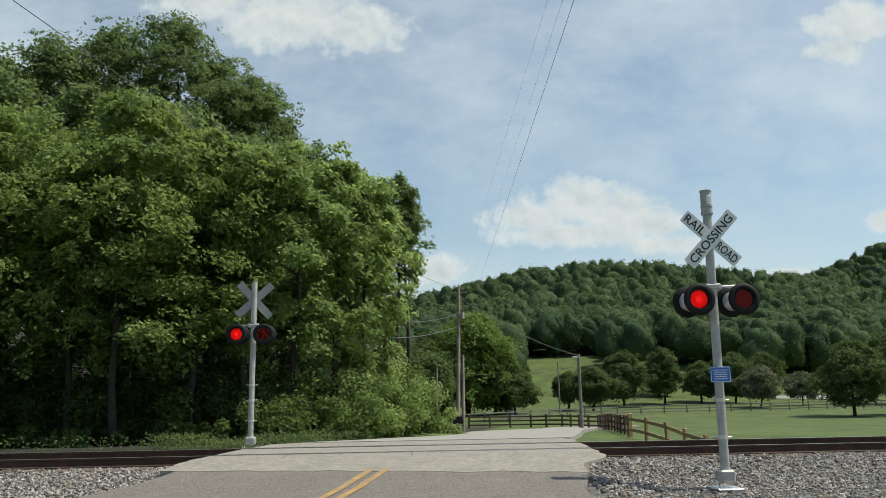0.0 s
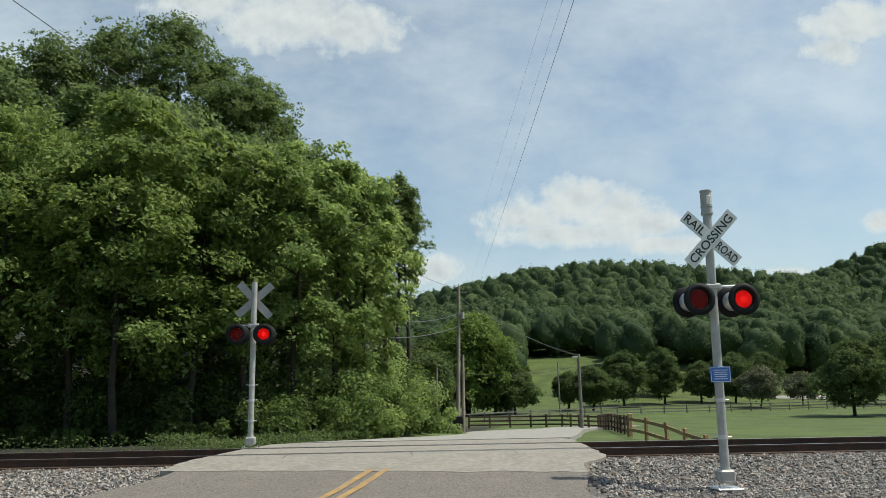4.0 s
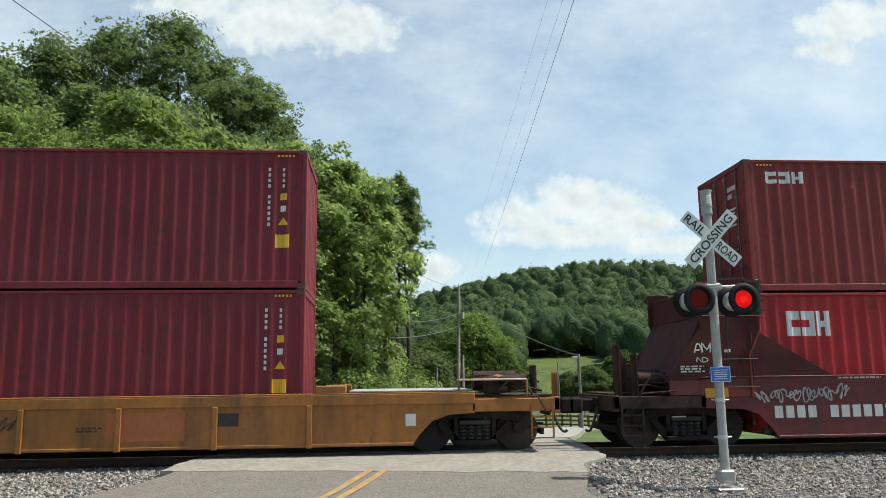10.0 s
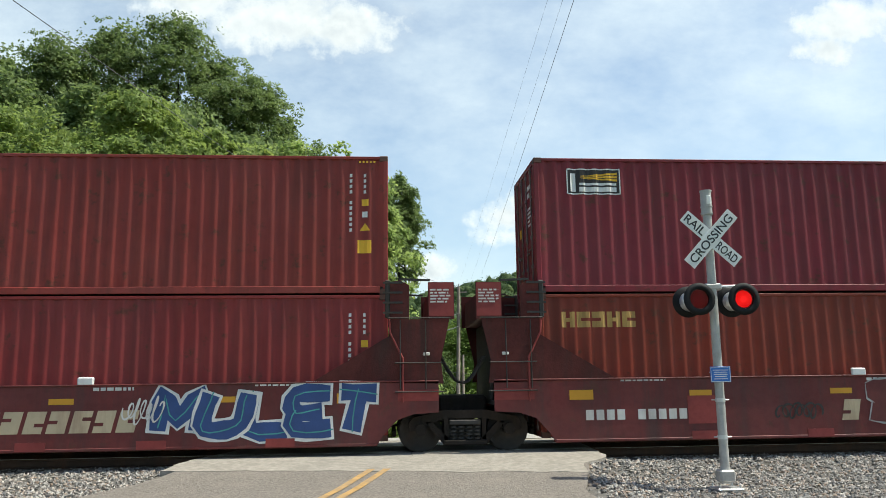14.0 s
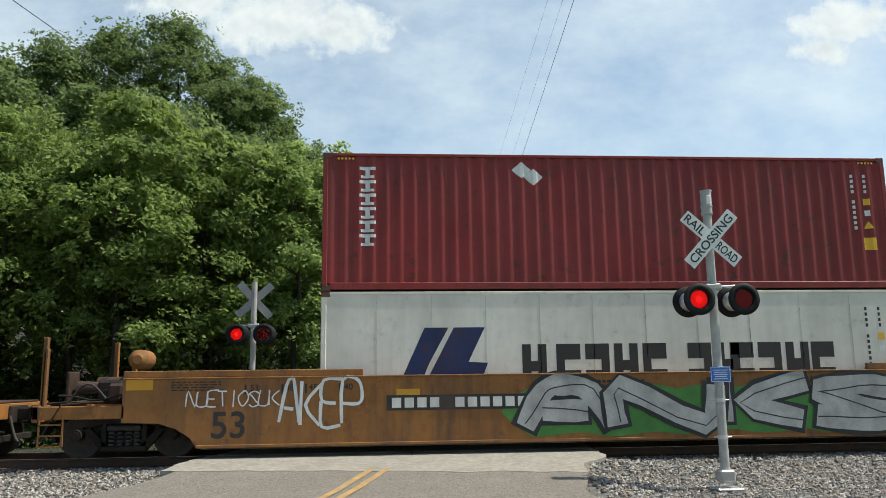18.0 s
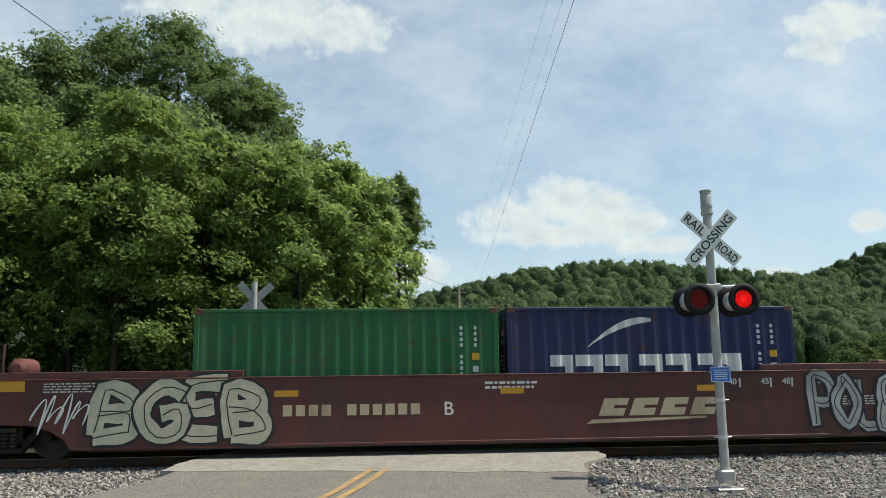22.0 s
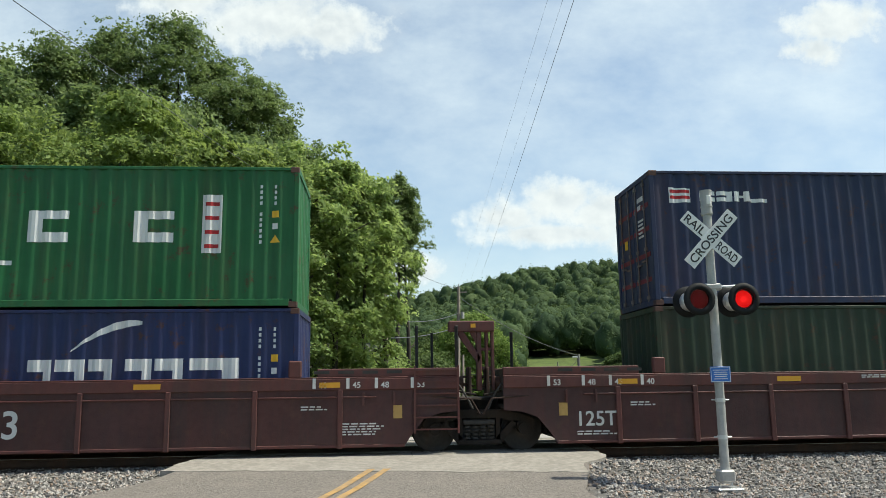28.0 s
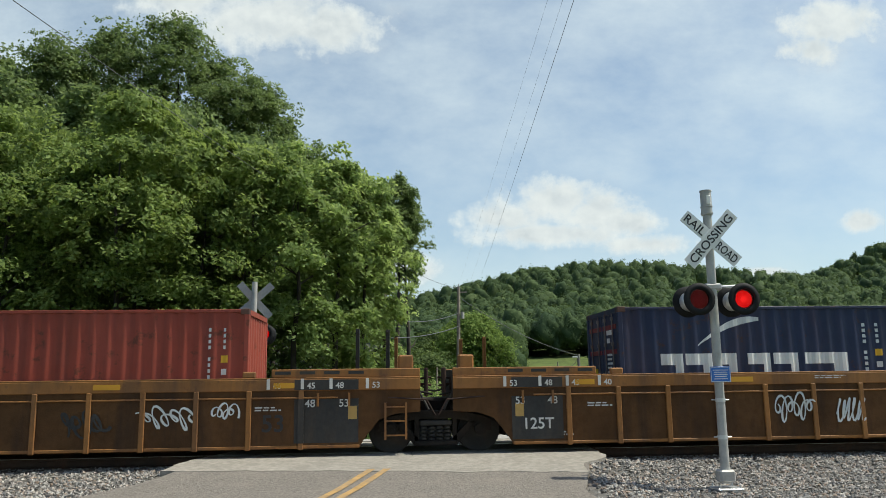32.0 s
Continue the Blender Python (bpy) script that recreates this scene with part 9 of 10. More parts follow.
for lo_, hi_, pa, pb in ((226.6 - 2.75, 226.6 - 1.52, 206.8, 226.28), (226.6 + 1.48, 226.6 + 2.5, 226.92, 245.68)):
    dp = plate(c9, "black_panel", q(lo_), q(hi_), 0.26, 1.09, M["car_dark"], -YS - 0.0045, "black painted end panel")
    plate(c9, "black_panel", q(lo_), q(hi_), 1.26, 1.46, M["car_dark"], -YS - 0.039, "black painted band on the side rail")
    nr = int((pb - pa - 4.0) / 1.02)
    for k in range(nr + 1):
        xr = pa + 2.3 + (pb - pa - 4.6) * k / nr
        if lo_ + 0.05 < xr < hi_ - 0.05:
            part("panel_rib", Geo().box(q(xr) - 0.056, q(xr) + 0.056, -YS - 0.052, -YS - 0.006, 0.26, 1.09), M["car_dark"], dp)
lettering(c9, "53", 0.45, q(223.45), 0.62, M["stencil_dark"], -YS - 0.005)
lettering(c9, "125T", 0.3, q(228.6), 0.55, M["stencil"], -YS - 0.01)
pl = plate(c9, "number_panel", q(210.85), q(212.35), 0.66, 0.9, M["car_dark"], -YS - 0.006, "dark panel with pale numbers")
for k in range(10):
    if k != 4:
        part("number_bar", Geo().box(q(210.92) + 0.14 * k, q(211.02) + 0.14 * k, -YS - 0.014, -YS - 0.011, 0.71, 0.85), M["stencil"], pl)
scrawl(c9, q(220.9), q(222.1), 0.55, 1.0, whit, 101, 0.02, 6)
scrawl(c9, q(222.3), q(222.8), 0.7, 1.05, whit, 102, 0.018, 4)
scrawl(c9, q(214.67), q(215.48), 0.6, 1.0, tan, 103, 0.016, 6)
scrawl(c9, q(219.5), q(220.4), 0.4, 1.0, M["car_dark"], 104, 0.03, 4)
scrawl(c9, q(233.4), q(234.3), 0.5, 1.1, whit, 105, 0.02, 6)
scrawl(c9, q(234.7), q(235.4), 0.35, 1.1, whit, 106, 0.02, 6)
lettering(c9, "53", 0.2, q(226.6) - 1.8, 1.0, M["stencil"], -YS - 0.012)
lettering(c9, "48", 0.2, q(226.6) - 2.45, 1.0, M["stencil"], -YS - 0.012)
lettering(c9, "53", 0.2, q(226.6) + 1.65, 1.0, M["stencil"], -YS - 0.012)
lettering(c9, "48", 0.2, q(226.6) + 2.3, 1.0, M["stencil"], -YS - 0.012)


# --- locomotives ---
TANK = [(s * (1.02 + 0.48 * math.cos(a)), 0.72 + 0.48 * math.sin(a)) for s, ks in ((1, range(-6, 7)), (-1, range(6, -7, -1))) for a in [k * math.pi / 12 for k in ks]]


def loco_truck(car, car_x, xs):
    """A three-axle power truck."""
    mid = xs[1]
    tr = part("truck", Geo().box(xs[0] - 0.6, xs[2] + 0.6, -0.6, 0.6, 0.66, 1.12, 0.05), M["loco_under"], car, "long dark three-axle power truck")
    for s in (-1, 1):
        y0, y1 = sorted((s * 1.02, s * 1.17))
        pts = [(xs[0] - 0.75, 0.95), (xs[0] - 0.3, 1.08), (mid - 0.6, 1.0), (mid + 0.6, 1.0), (xs[2] + 0.3, 1.08), (xs[2] + 0.75, 0.95), (xs[2] + 0.75, 0.5), (xs[2] + 0.35, 0.46), (xs[2] + 0.28, 0.66), (xs[2] - 0.35, 0.66), (xs[2] - 0.5, 0.48), (mid + 0.5, 0.48), (mid + 0.35, 0.66), (mid - 0.35, 0.66), (mid - 0.5, 0.48), (xs[0] + 0.5, 0.48), (xs[0] + 0.35, 0.66), (xs[0] - 0.28, 0.66), (xs[0] - 0.35, 0.46), (xs[0] - 0.75, 0.5)]
        part("side_frame", Geo().prism(pts, y0, y1), M["loco_frame"], tr)
        part("brake_rod", Geo().path([(xs[0] - 0.7, s * 1.19, 0.5), (mid - 0.4, s * 1.19, 0.44), (mid + 0.5, s * 1.19, 0.5), (xs[2] + 0.6, s * 1.19, 0.46)], 0.028, 6), M["loco_under"], tr)
        part("snubber", Geo().box(mid - 0.55, mid - 0.32, *sorted((s * 1.16, s * 1.26)), 0.55, 1.0, 0.03), M["loco_frame"], tr)
        for x in xs:
            g = Geo()
            g.box(x - 0.26, x + 0.26, *sorted((s * 1.0, s * 1.24)), 0.36, 0.76, 0.05)
            g.tube((x, s * 1.2, 0.53), (x, s * 1.3, 0.53), 0.16, 16)
            g.box(x - 0.1, x + 0.1, *sorted((s * 1.15, s * 1.22)), 0.74, 1.02, 0.02)
            part("axle_box", g, M["loco_frame"], tr)
        for x in (mid - 1.05, mid + 1.05):
            g = Geo()
            for k in range(4):
                g.tube((x, s * 1.12, 0.42 + k * 0.07), (x, s * 1.12, 0.46 + k * 0.07), 0.1, 10)
            part("spring_nest", g, M["loco_under"], tr)
        g = Geo()
        g.tube((mid - 0.2, s * 1.22, 1.0), (mid + 0.35, s * 1.22, 1.0), 0.13, 12)
        part("brake_cylinder", g, M["loco_under"], tr)
        part("pipe", Geo().path([(xs[0] - 0.5, s * 1.24, 1.12), (xs[0] + 0.6, s * 1.24, 1.1), (mid - 0.5, s * 1.24, 1.16), (mid + 1.0, s * 1.24, 1.13), (xs[2] + 0.4, s * 1.24, 1.14)], 0.022, 6), M["loco_under"], tr)
    for x in (xs[0] + 0.5, mid + 0.5, xs[2] - 0.5):
        part("traction_motor", Geo().box(x - 0.46, x + 0.46, -0.66, 0.66, 0.16, 0.7, 0.06), M["loco_under"], tr, "dark traction motor")
    for x in (xs[0] - 0.62, xs[0] + 0.62, mid - 0.62, mid + 0.62, xs[2] - 0.62, xs[2] + 0.62):
        part("brake_shoe", Geo().box(x - 0.05, x + 0.05, -0.84, -0.68, 0.38, 0.72, 0.02), M["truck"], tr)
    for x in (xs[0] + 0.15, mid + 0.2, xs[2] - 0.2):
        part("sand_pipe", Geo().path([(x - 0.3, -1.2, 1.3), (x - 0.32, -1.18, 0.8), (x - 0.55, -0.95, 0.18)], 0.018, 6), M["loco_under"], tr)
    for x in xs:
        ob = put("wheelset", shared("wheelset/0.53", lambda: wheelset_geo(0.53), M["wheel"]), tr, pose(x, 0, 0.53), "pair of dark steel wheels on an axle")
        AXLES.append((ob, car_x + x, x, 0.53))


def stair(car, x0, x1, d):
    """Corner steps with yellow handrails."""
    st = part("stair_well", Geo().box(x0, x1, -1.2, -1.0, 0.3, 1.7), M["loco"], car, "recessed black step well")
    for k in range(5):
        part("step", Geo().box(x0, x1, -1.5, -1.0, 0.32 + k * 0.31, 0.36 + k * 0.31, 0.01), M["grimy"], st, "grimy step plate")
        part("step_edge", Geo().box(x0, x1, -1.508, -1.499, 0.325 + k * 0.31, 0.355 + k * 0.31), M["rail_yellow"] if k % 2 == 0 else M["loco_sill"], st, "worn yellow step edge")
    for x in (x0 - 0.03, x1 + 0.03):
        part("step_side", Geo().box(x - 0.03, x + 0.03, -1.5, -1.0, 0.28, 1.7, 0.01), M["loco"], st)
    out = x0 if d < 0 else x1
    inn = x1 if d < 0 else x0
    part("handrail", Geo().path([(out + d * 0.05, -1.52, 0.95), (out + d * 0.03, -1.52, 2.48), (out + d * 0.06, -1.52, 2.6), (out + d * 0.14, -1.5, 2.66), (out + d * 0.26, -1.4, 2.68)], 0.021, 8), M["rail_yellow"], car, "yellow corner handrail")
    part("handrail", Geo().path([(inn + d * 0.08, -1.52, 0.82), (inn + d * 0.07, -1.52, 1.85), (inn + d * 0.2, -1.52, 2.25), (inn + d * 0.27, -1.5, 2.45), (inn + d * 0.36, -1.4, 2.5)], 0.021, 8), M["rail_yellow"], car, "yellow corner handrail")


def walk_rail(car, x0, x1, n, z=2.78):
    g = Geo()
    g.path([(x0, -1.47, z), (x1, -1.47, z)], 0.018, 6)
    part("walkway_rail", g, M["loco"], car)
    for i in range(n + 1):
        x = x0 + (x1 - x0) * i / n
        part("rail_post", Geo().tube((x, -1.47, 1.72), (x, -1.47, z), 0.018, 6), M["loco"], car)


def windows(car, panes, z0, z1, y):
    for x0, x1 in panes:
        w = part("cab_window", Geo().box(x0, x1, y - 0.014, y - 0.002, z0, z1), M["glass"], car, "dark cab side window")
        g = Geo()
        for a_, b_, c_, d_ in ((x0 - 0.03, x0, z0 - 0.03, z1 + 0.03), (x1, x1 + 0.03, z0 - 0.03, z1 + 0.03), (x0, x1, z0 - 0.035, z0), (x0, x1, z1, z1 + 0.03)):
            g.box(a_, b_, y - 0.022, y - 0.002, c_, d_)
        part("window_frame", g, M["galv"], w, "bright metal window frame")


def horse_logo(car, x0, z0, z1, y, k_=1.0):
    """Speed stripes, a solid emblem and two rows of plain bars."""
    x, made = 0.0, []
    lp = lambda *args: made.append(part(*args))
    h = z1 - z0
    for k in range(6):
        za = z1 - h * k / 6
        lp("logo_stripe", Geo().prism([(x - 0.07 * k, za - h / 6 * 0.72), (x + 2.35 - 0.13 * k, za - h / 6 * 0.72), (x + 2.42 - 0.13 * k, za), (x - 0.07 * k + 0.05, za)], y - 0.006, y - 0.002), M["loco_white"], car, "white speed stripe")
    for u0, u1 in ((2.85, 3.25), (3.42, 3.95), (4.15, 4.95)):
        lp("logo_block", Geo().prism([(x + u0, z0), (x + u1, z0), (x + u1 + 0.2, z1), (x + u0 + 0.2, z1)], y - 0.006, y - 0.002), M["loco_white"], car, "white slanted emblem block")
    for k in range(5):
        za = z1 - h * k / 6
        lp("logo_stripe", Geo().prism([(x + 2.3 - 0.13 * k, za - h / 6 * 0.6), (x + 2.62 - 0.2 * k, za - h / 6 * 0.6), (x + 2.9 - 0.2 * k, za - 0.02), (x + 2.3 - 0.13 * k, za - 0.02)], y - 0.006, y - 0.002), M["loco_white"], car, "white speed stripe")
    for row, (xa, xb) in enumerate(((x + 2.5, x + 4.35), (x + 2.4, x + 4.7))):
        n = 7 + row
        for i in range(n):
            w = (xb - xa) / n
            zz = z0 - 0.14 - row * 0.31
            g = Geo()
            cut = 0.28 + 0.2 * (i % 3) / 2
            h2, w2 = 0.23, w * 0.82
            pts = [(0, 0), (w2, 0), (w2, h2 * cut), (w2 * 0.5, h2 * cut), (w2 * 0.5, h2 * (cut + 0.2)), (w2, h2 * (cut + 0.2)), (w2, h2), (0, h2)]
            g.prism([(xa + i * w + (u if i % 2 else w2 - u) + 0.3 * v, zz - 0.23 + v) for u, v in pts], y - 0.006, y - 0.002)
            lp("name_bar", g, M["loco_white"], car, "worn white name bar")
    for ob in made:
        ob.data.transform(Matrix.Translation((x0, 0, 0)) @ Matrix.Diagonal((k_, 1, 1, 1)))


def doors(car, x0, x1, n, z0, z1, y):
    for i in range(n):
        w = (x1 - x0) / n
        d = part("hood_door", Geo().box(x0 + i * w + 0.012, x0 + (i + 1) * w - 0.012, y - 0.014, y - 0.002, z0, z1, 0.004), M["loco"], car)
        part("latch", Geo().box(x0 + i * w + w * 0.8, x0 + i * w + w * 0.86, y - 0.035, y - 0.012, (z0 + z1) / 2 - 0.05, (z0 + z1) / 2 + 0.05), M["loco"], d)


def grille(car, x0, x1, z0, z1, y, n=9):
    gr = part("grille", Geo().box(x0, x1, y - 0.008, y - 0.002, z0, z1), M["car_dark"], car, "black louvred intake grille")
    for i in range(n):
        z = z0 + (z1 - z0) * (i + 0.5) / n
        part("slat", Geo().box(x0 + 0.02, x1 - 0.02, y - 0.03, y - 0.01, z - 0.012, z + 0.006), M["loco"], gr)


def sill(car, x0, x1, n_orange, posts):
    part("frame", Geo().box(x0, x1, -1.49, 1.49, 1.42, 1.72, 0.02), M["loco"], car, "heavy black underframe")
    part("centre_sill", Geo().box(x0 + 0.4, x1 - 0.4, -0.75, 0.75, 1.05, 1.43, 0.03), M["loco_under"], car)
    part("conduit", Geo().path([(x0 + 0.8, -1.4, 1.33), (x0 + 6.5, -1.4, 1.31), (x1 - 6.0, -1.4, 1.34), (x1 - 0.9, -1.4, 1.32)], 0.035, 6), M["loco_under"], car)
    part("walkway", Geo().box(x0, x1, -1.5, 1.5, 1.722, 1.745), M["loco"], car)
    part("sill_stripe", Geo().box(x0 + 0.42, n_orange, -1.497, -1.492, 1.6, 1.7), M["loco_orange"], car, "rusty orange brown sill stripe")
    w = (x1 - 0.6 - n_orange) / posts
    for i in range(posts):
        part("sill_dash", Geo().box(n_orange + i * w + 0.04, n_orange + (i + 1) * w - 0.04, -1.497, -1.492, 1.61, 1.71), M["loco_sill"], car, "cream reflective sill dash")


def outline(q_, z, xs, xf, w, rear=-192.9, k=1.5):
    """Plan of a nose or cab with angled front corners."""
    return (z, [(q_(rear), -k), (q_(xs), -k), (q_(xf), -w), (q_(xf), w), (q_(xs), k), (q_(rear), k)])


def raked_pane(q_, x0, y0, x1, y1, za, zb, lean, out):
    """A slab on the raked cab front, between two plan points."""
    n_ = Vector((y1 - y0, x0 - x1)).normalized() * out
    if n_.x > 0:
        n_ = -n_
    g = Geo()
    vs = []
    for o in (0.0, 1.0):
        for z, s_ in ((za, 0.0), (zb, lean)):
            vs += [(q_(x0) + s_ + n_.x * o, y0 + n_.y * o, z), (q_(x1) + s_ + n_.x * o, y1 + n_.y * o, z)]
    return g.add(vs, [(0, 1, 3, 2), (4, 6, 7, 5), (0, 2, 6, 4), (1, 5, 7, 3), (2, 3, 7, 6), (0, 4, 5, 1)])


def front_platform(car, q_, s_):
    """Plough, end platform, rails and hoses ahead of the nose."""
    part("pilot", Geo().loft([(0.16, [(q_(s_ - 194.86), -1.35), (q_(s_ - 195.12), -0.8), (q_(s_ - 195.12), 0.8), (q_(s_ - 194.86), 1.35), (q_(s_ - 194.8), 1.3), (q_(s_ - 194.8), -1.3)]),
                              (0.7, [(q_(s_ - 194.84), -1.33), (q_(s_ - 195.0), -0.8), (q_(s_ - 195.0), 0.8), (q_(s_ - 194.84), 1.33), (q_(s_ - 194.8), 1.3), (q_(s_ - 194.8), -1.3)]),
                              (1.3, [(q_(s_ - 194.83), -1.1), (q_(s_ - 194.93), -0.7), (q_(s_ - 194.93), 0.7), (q_(s_ - 194.83), 1.1), (q_(s_ - 194.8), 1.05), (q_(s_ - 194.8), -1.05)])]), M["loco"], car, "black pilot plough")
    part("anticlimber", Geo().box(q_(s_ - 195.15), q_(s_ - 194.78), -1.35, 1.3, 1.58, 1.69, 0.03), M["loco_sill"], car, "grimy pale end platform edge")
    part("platform", Geo().box(q_(s_ - 195.1), q_(s_ - 193.7), -1.34, 1.3, 1.69, 1.72), M["loco"], car)
    for y in (-1.2, -0.45, 0.45, 1.2):
        part("rail_post", Geo().tube((q_(s_ - 195.0), y, 1.7), (q_(s_ - 195.0), y, 2.68), 0.028, 8), M["loco"], car)
    for ya, yb in ((-1.2, -0.45), (0.45, 1.2)):
        part("end_rail", Geo().path([(q_(s_ - 195.0), ya, 2.68), (q_(s_ - 195.0), yb, 2.68)], 0.022, 8), M["loco"], car)
    part("brake_stand", Geo().box(q_(s_ - 195.05), q_(s_ - 194.9), 0.2, 0.5, 1.7, 2.2, 0.04), M["loco"], car)
    for y, d_ in ((-0.7, 0.3), (-0.5, 0.4), (0.55, 0.35), (0.75, 0.3)):
        part("air_hose", Geo().path([(q_(s_ - 195.1), y, 1.45), (q_(s_ - 195.25), y, 1.25 - d_ * 0.5), (q_(s_ - 195.24), y + 0.05, 0.85 - d_), (q_(s_ - 195.15), y + 0.08, 0.72 - d_)], 0.026, 6), M["loco_under"], car, "hanging black air hose")
    for z0_, z1_ in ((1.45, 1.2), (1.52, 1.35)):
        part("uncoupling_lever", Geo().path([(q_(s_ - 195.12), -1.3, z0_), (q_(s_ - 195.18), -0.25, z1_)], 0.016, 6), M["loco_sill"], car)


def loco_one():
    X1 = -194.85
    q_ = lambda v: v - X1
    car = thing("diesel_locomotive", pose(X1, 0, 0), "black diesel locomotive with white nose stripes leading the train", "locomotive", "locomotives")
    TRAIN.append((car, X1, 0.0))
    sill(car, q_(-194.1), q_(-174.0), q_(-187.6), 10)
    front = functools.partial(outline, q_)
    part("nose", Geo().loft([front(1.75, -193.7, -194.36, 0.92, -192.9, 1.496), front(3.38, -193.68, -194.35, 0.9, -192.9, 1.496), front(3.6, -193.55, -194.22, 0.76, -192.9, 1.2)]), M["loco"], car, "blunt black nose with angled corners")
    part("nose_roof", Geo().loft([front(3.602, -193.55, -194.2, 0.74, -192.9, 1.18), front(3.62, -193.5, -194.1, 0.7, -192.9, 1.1)]), M["roof_grey"], car, "dusty grey nose top")
    for ya, yb in ((-0.25, 0.05), (0.1, 0.4)):
        part("headlight", Geo().box(q_(-194.4), q_(-194.3), ya, yb, 3.2, 3.42, 0.03), M["glass"], car, "dark nose headlight")
    part("cab", Geo().loft([front(1.75, -192.98, -193.2, 0.9, -190.35), front(3.45, -192.96, -193.2, 0.9, -190.35), front(4.24, -192.74, -193.02, 0.88, -190.35)]), M["loco"], car, "black crew cab")
    part("cab_roof", Geo().loft([front(4.241, -192.72, -193.4, 0.92, -190.33, 1.52), front(4.4, -192.7, -193.3, 0.9, -190.33, 1.5), front(4.52, -192.6, -193.1, 0.8, -190.33, 1.2)]), M["roof_grey"], car, "pale grey cab roof with a jutting brow")
    part("gutter", Geo().box(q_(-192.62), q_(-190.34), -1.535, -1.505, 4.225, 4.245), M["galv"], car, "bright drip rail above the cab windows")
    for x0_, x1_, z_ in ((-192.9, -192.0, 4.52), (-191.6, -190.9, 4.52)):
        part("roof_hatch", Geo().box(q_(x0_), q_(x1_), -0.8, 0.6, z_, z_ + 0.06, 0.02), M["loco"], car)
    for x in (-192.5, -192.2, -191.2):
        part("antenna", Geo().tube((q_(x), -0.6, 4.57), (q_(x), -0.6, 4.66), 0.045, 8), M["loco"], car)
    pane = functools.partial(raked_pane, q_)
    for x0, y0, x1, y1 in ((-192.985, -1.44, -193.185, -0.93), (-193.2, -0.84, -193.2, -0.06), (-193.2, 0.06, -193.2, 0.84)):
        w = part("windshield", pane(x0, y0, x1, y1, 3.66, 4.17, 0.13, 0.015), M["glass"], car, "raked cab windshield pane")
        part("wiper", pane(x0 * 0.3 + x1 * 0.7, y0 * 0.3 + y1 * 0.7, x0 * 0.25 + x1 * 0.75, y0 * 0.25 + y1 * 0.75, 3.72, 4.15, 0.11, 0.035), M["loco"], w)
    nb = part("number_board", pane(-193.05, -1.3, -193.37, -0.92, 4.21, 4.44, 0.08, 0.05), M["roof_grey"], car, "angled number board box")
    for k in range(4):
        u = 0.2 + 0.17 * k
        part("number_bar", pane(-193.05 - 0.32 * u, -1.3 + 0.38 * u, -193.05 - 0.32 * (u + 0.1), -1.3 + 0.38 * (u + 0.1), 4.27, 4.39, 0.04, 0.075), M["stencil_dark"], nb)
    for k in range(5):
        z = 2.87 - 0.183 * k
        xr = -193.14 - 0.12 * k
        part("nose_stripe", Geo().prism([(q_(-193.69), z - 0.105), (q_(xr - 0.06), z - 0.105), (q_(xr), z), (q_(-193.69), z)], -1.506, -1.501), M["loco_white"], car, "white painted nose stripe")
        part("nose_stripe", pane(-193.695, -1.5, -194.24, -1.02, z - 0.105, z, 0.0, 0.006), M["loco_white"], car, "white painted nose stripe")
    part("nose_stripe", pane(-194.24, -1.02, -194.36, -0.915, 2.03, 2.87, 0.0, 0.006), M["loco_white"], car, "white painted band joining the nose stripes")
    part("nose_stripe", Geo().box(q_(-194.366), q_(-194.361), -0.9, 0.9, 2.03, 2.87), M["loco_white"], car, "white painted nose front")
    part("class_lamp", pane(-193.9, -1.33, -193.99, -1.25, 3.08, 3.17, 0.0, 0.012), M["loco_sill"], car)
    windows(car, [(q_(-192.56), q_(-192.16)), (q_(-192.02), q_(-191.62)), (q_(-191.58), q_(-191.16)), (q_(-190.98), q_(-190.62))], 3.48, 4.18, -1.5)
    lettering(car, "1807", 0.52, q_(-191.6), 2.97, M["loco_white"], -1.504, "white painted number 1807", 0.0, 1.16)
    lines_of_print(car, q_(-191.2), q_(-190.8), 2.68, 1, M["loco_white"], -1.503, 0.05, 0.06, 2)
    for k in range(4):
        part("louvre", Geo().box(q_(-191.7), q_(-191.25), -1.52, -1.5, 2.02 + 0.09 * k, 2.06 + 0.09 * k), M["loco"], car)
    part("equipment_hood", Geo().box(q_(-190.34), q_(-187.55), -1.42, 1.42, 1.75, 3.42, 0.03), M["loco"], car)
    for z in (2.02, 2.78):
        part("hood_panel", Geo().box(q_(-190.15), q_(-187.75), -1.435, -1.421, z, z + 0.55, 0.01), M["loco"], car)
    part("upper_hood", Geo().box(q_(-190.34), q_(-187.55), -1.15, 1.15, 3.42, 4.5, 0.05), M["loco"], car)
    grille(car, q_(-189.7), q_(-187.95), 3.52, 4.15, -1.15, 6)
    part("blower_housing", Geo().box(q_(-189.75), q_(-187.8), -0.95, 0.95, 4.5, 4.68, 0.03), M["loco"], car)
    part("blower_housing", Geo().box(q_(-187.8), q_(-185.75), -1.05, 1.05, 3.4, 4.7, 0.04), M["loco"], car)
    part("blower_housing", Geo().box(q_(-185.7), q_(-184.55), -1.05, 1.05, 3.0, 4.71, 0.04), M["loco"], car)
    part("engine_hood", Geo().box(q_(-187.55), q_(-179.8), -0.98, 0.98, 1.75, 4.48, 0.06), M["loco"], car)
    part("radiator_hood", Geo().box(q_(-179.8), q_(-174.6), -1.12, 1.12, 1.75, 4.5, 0.06), M["loco"], car)
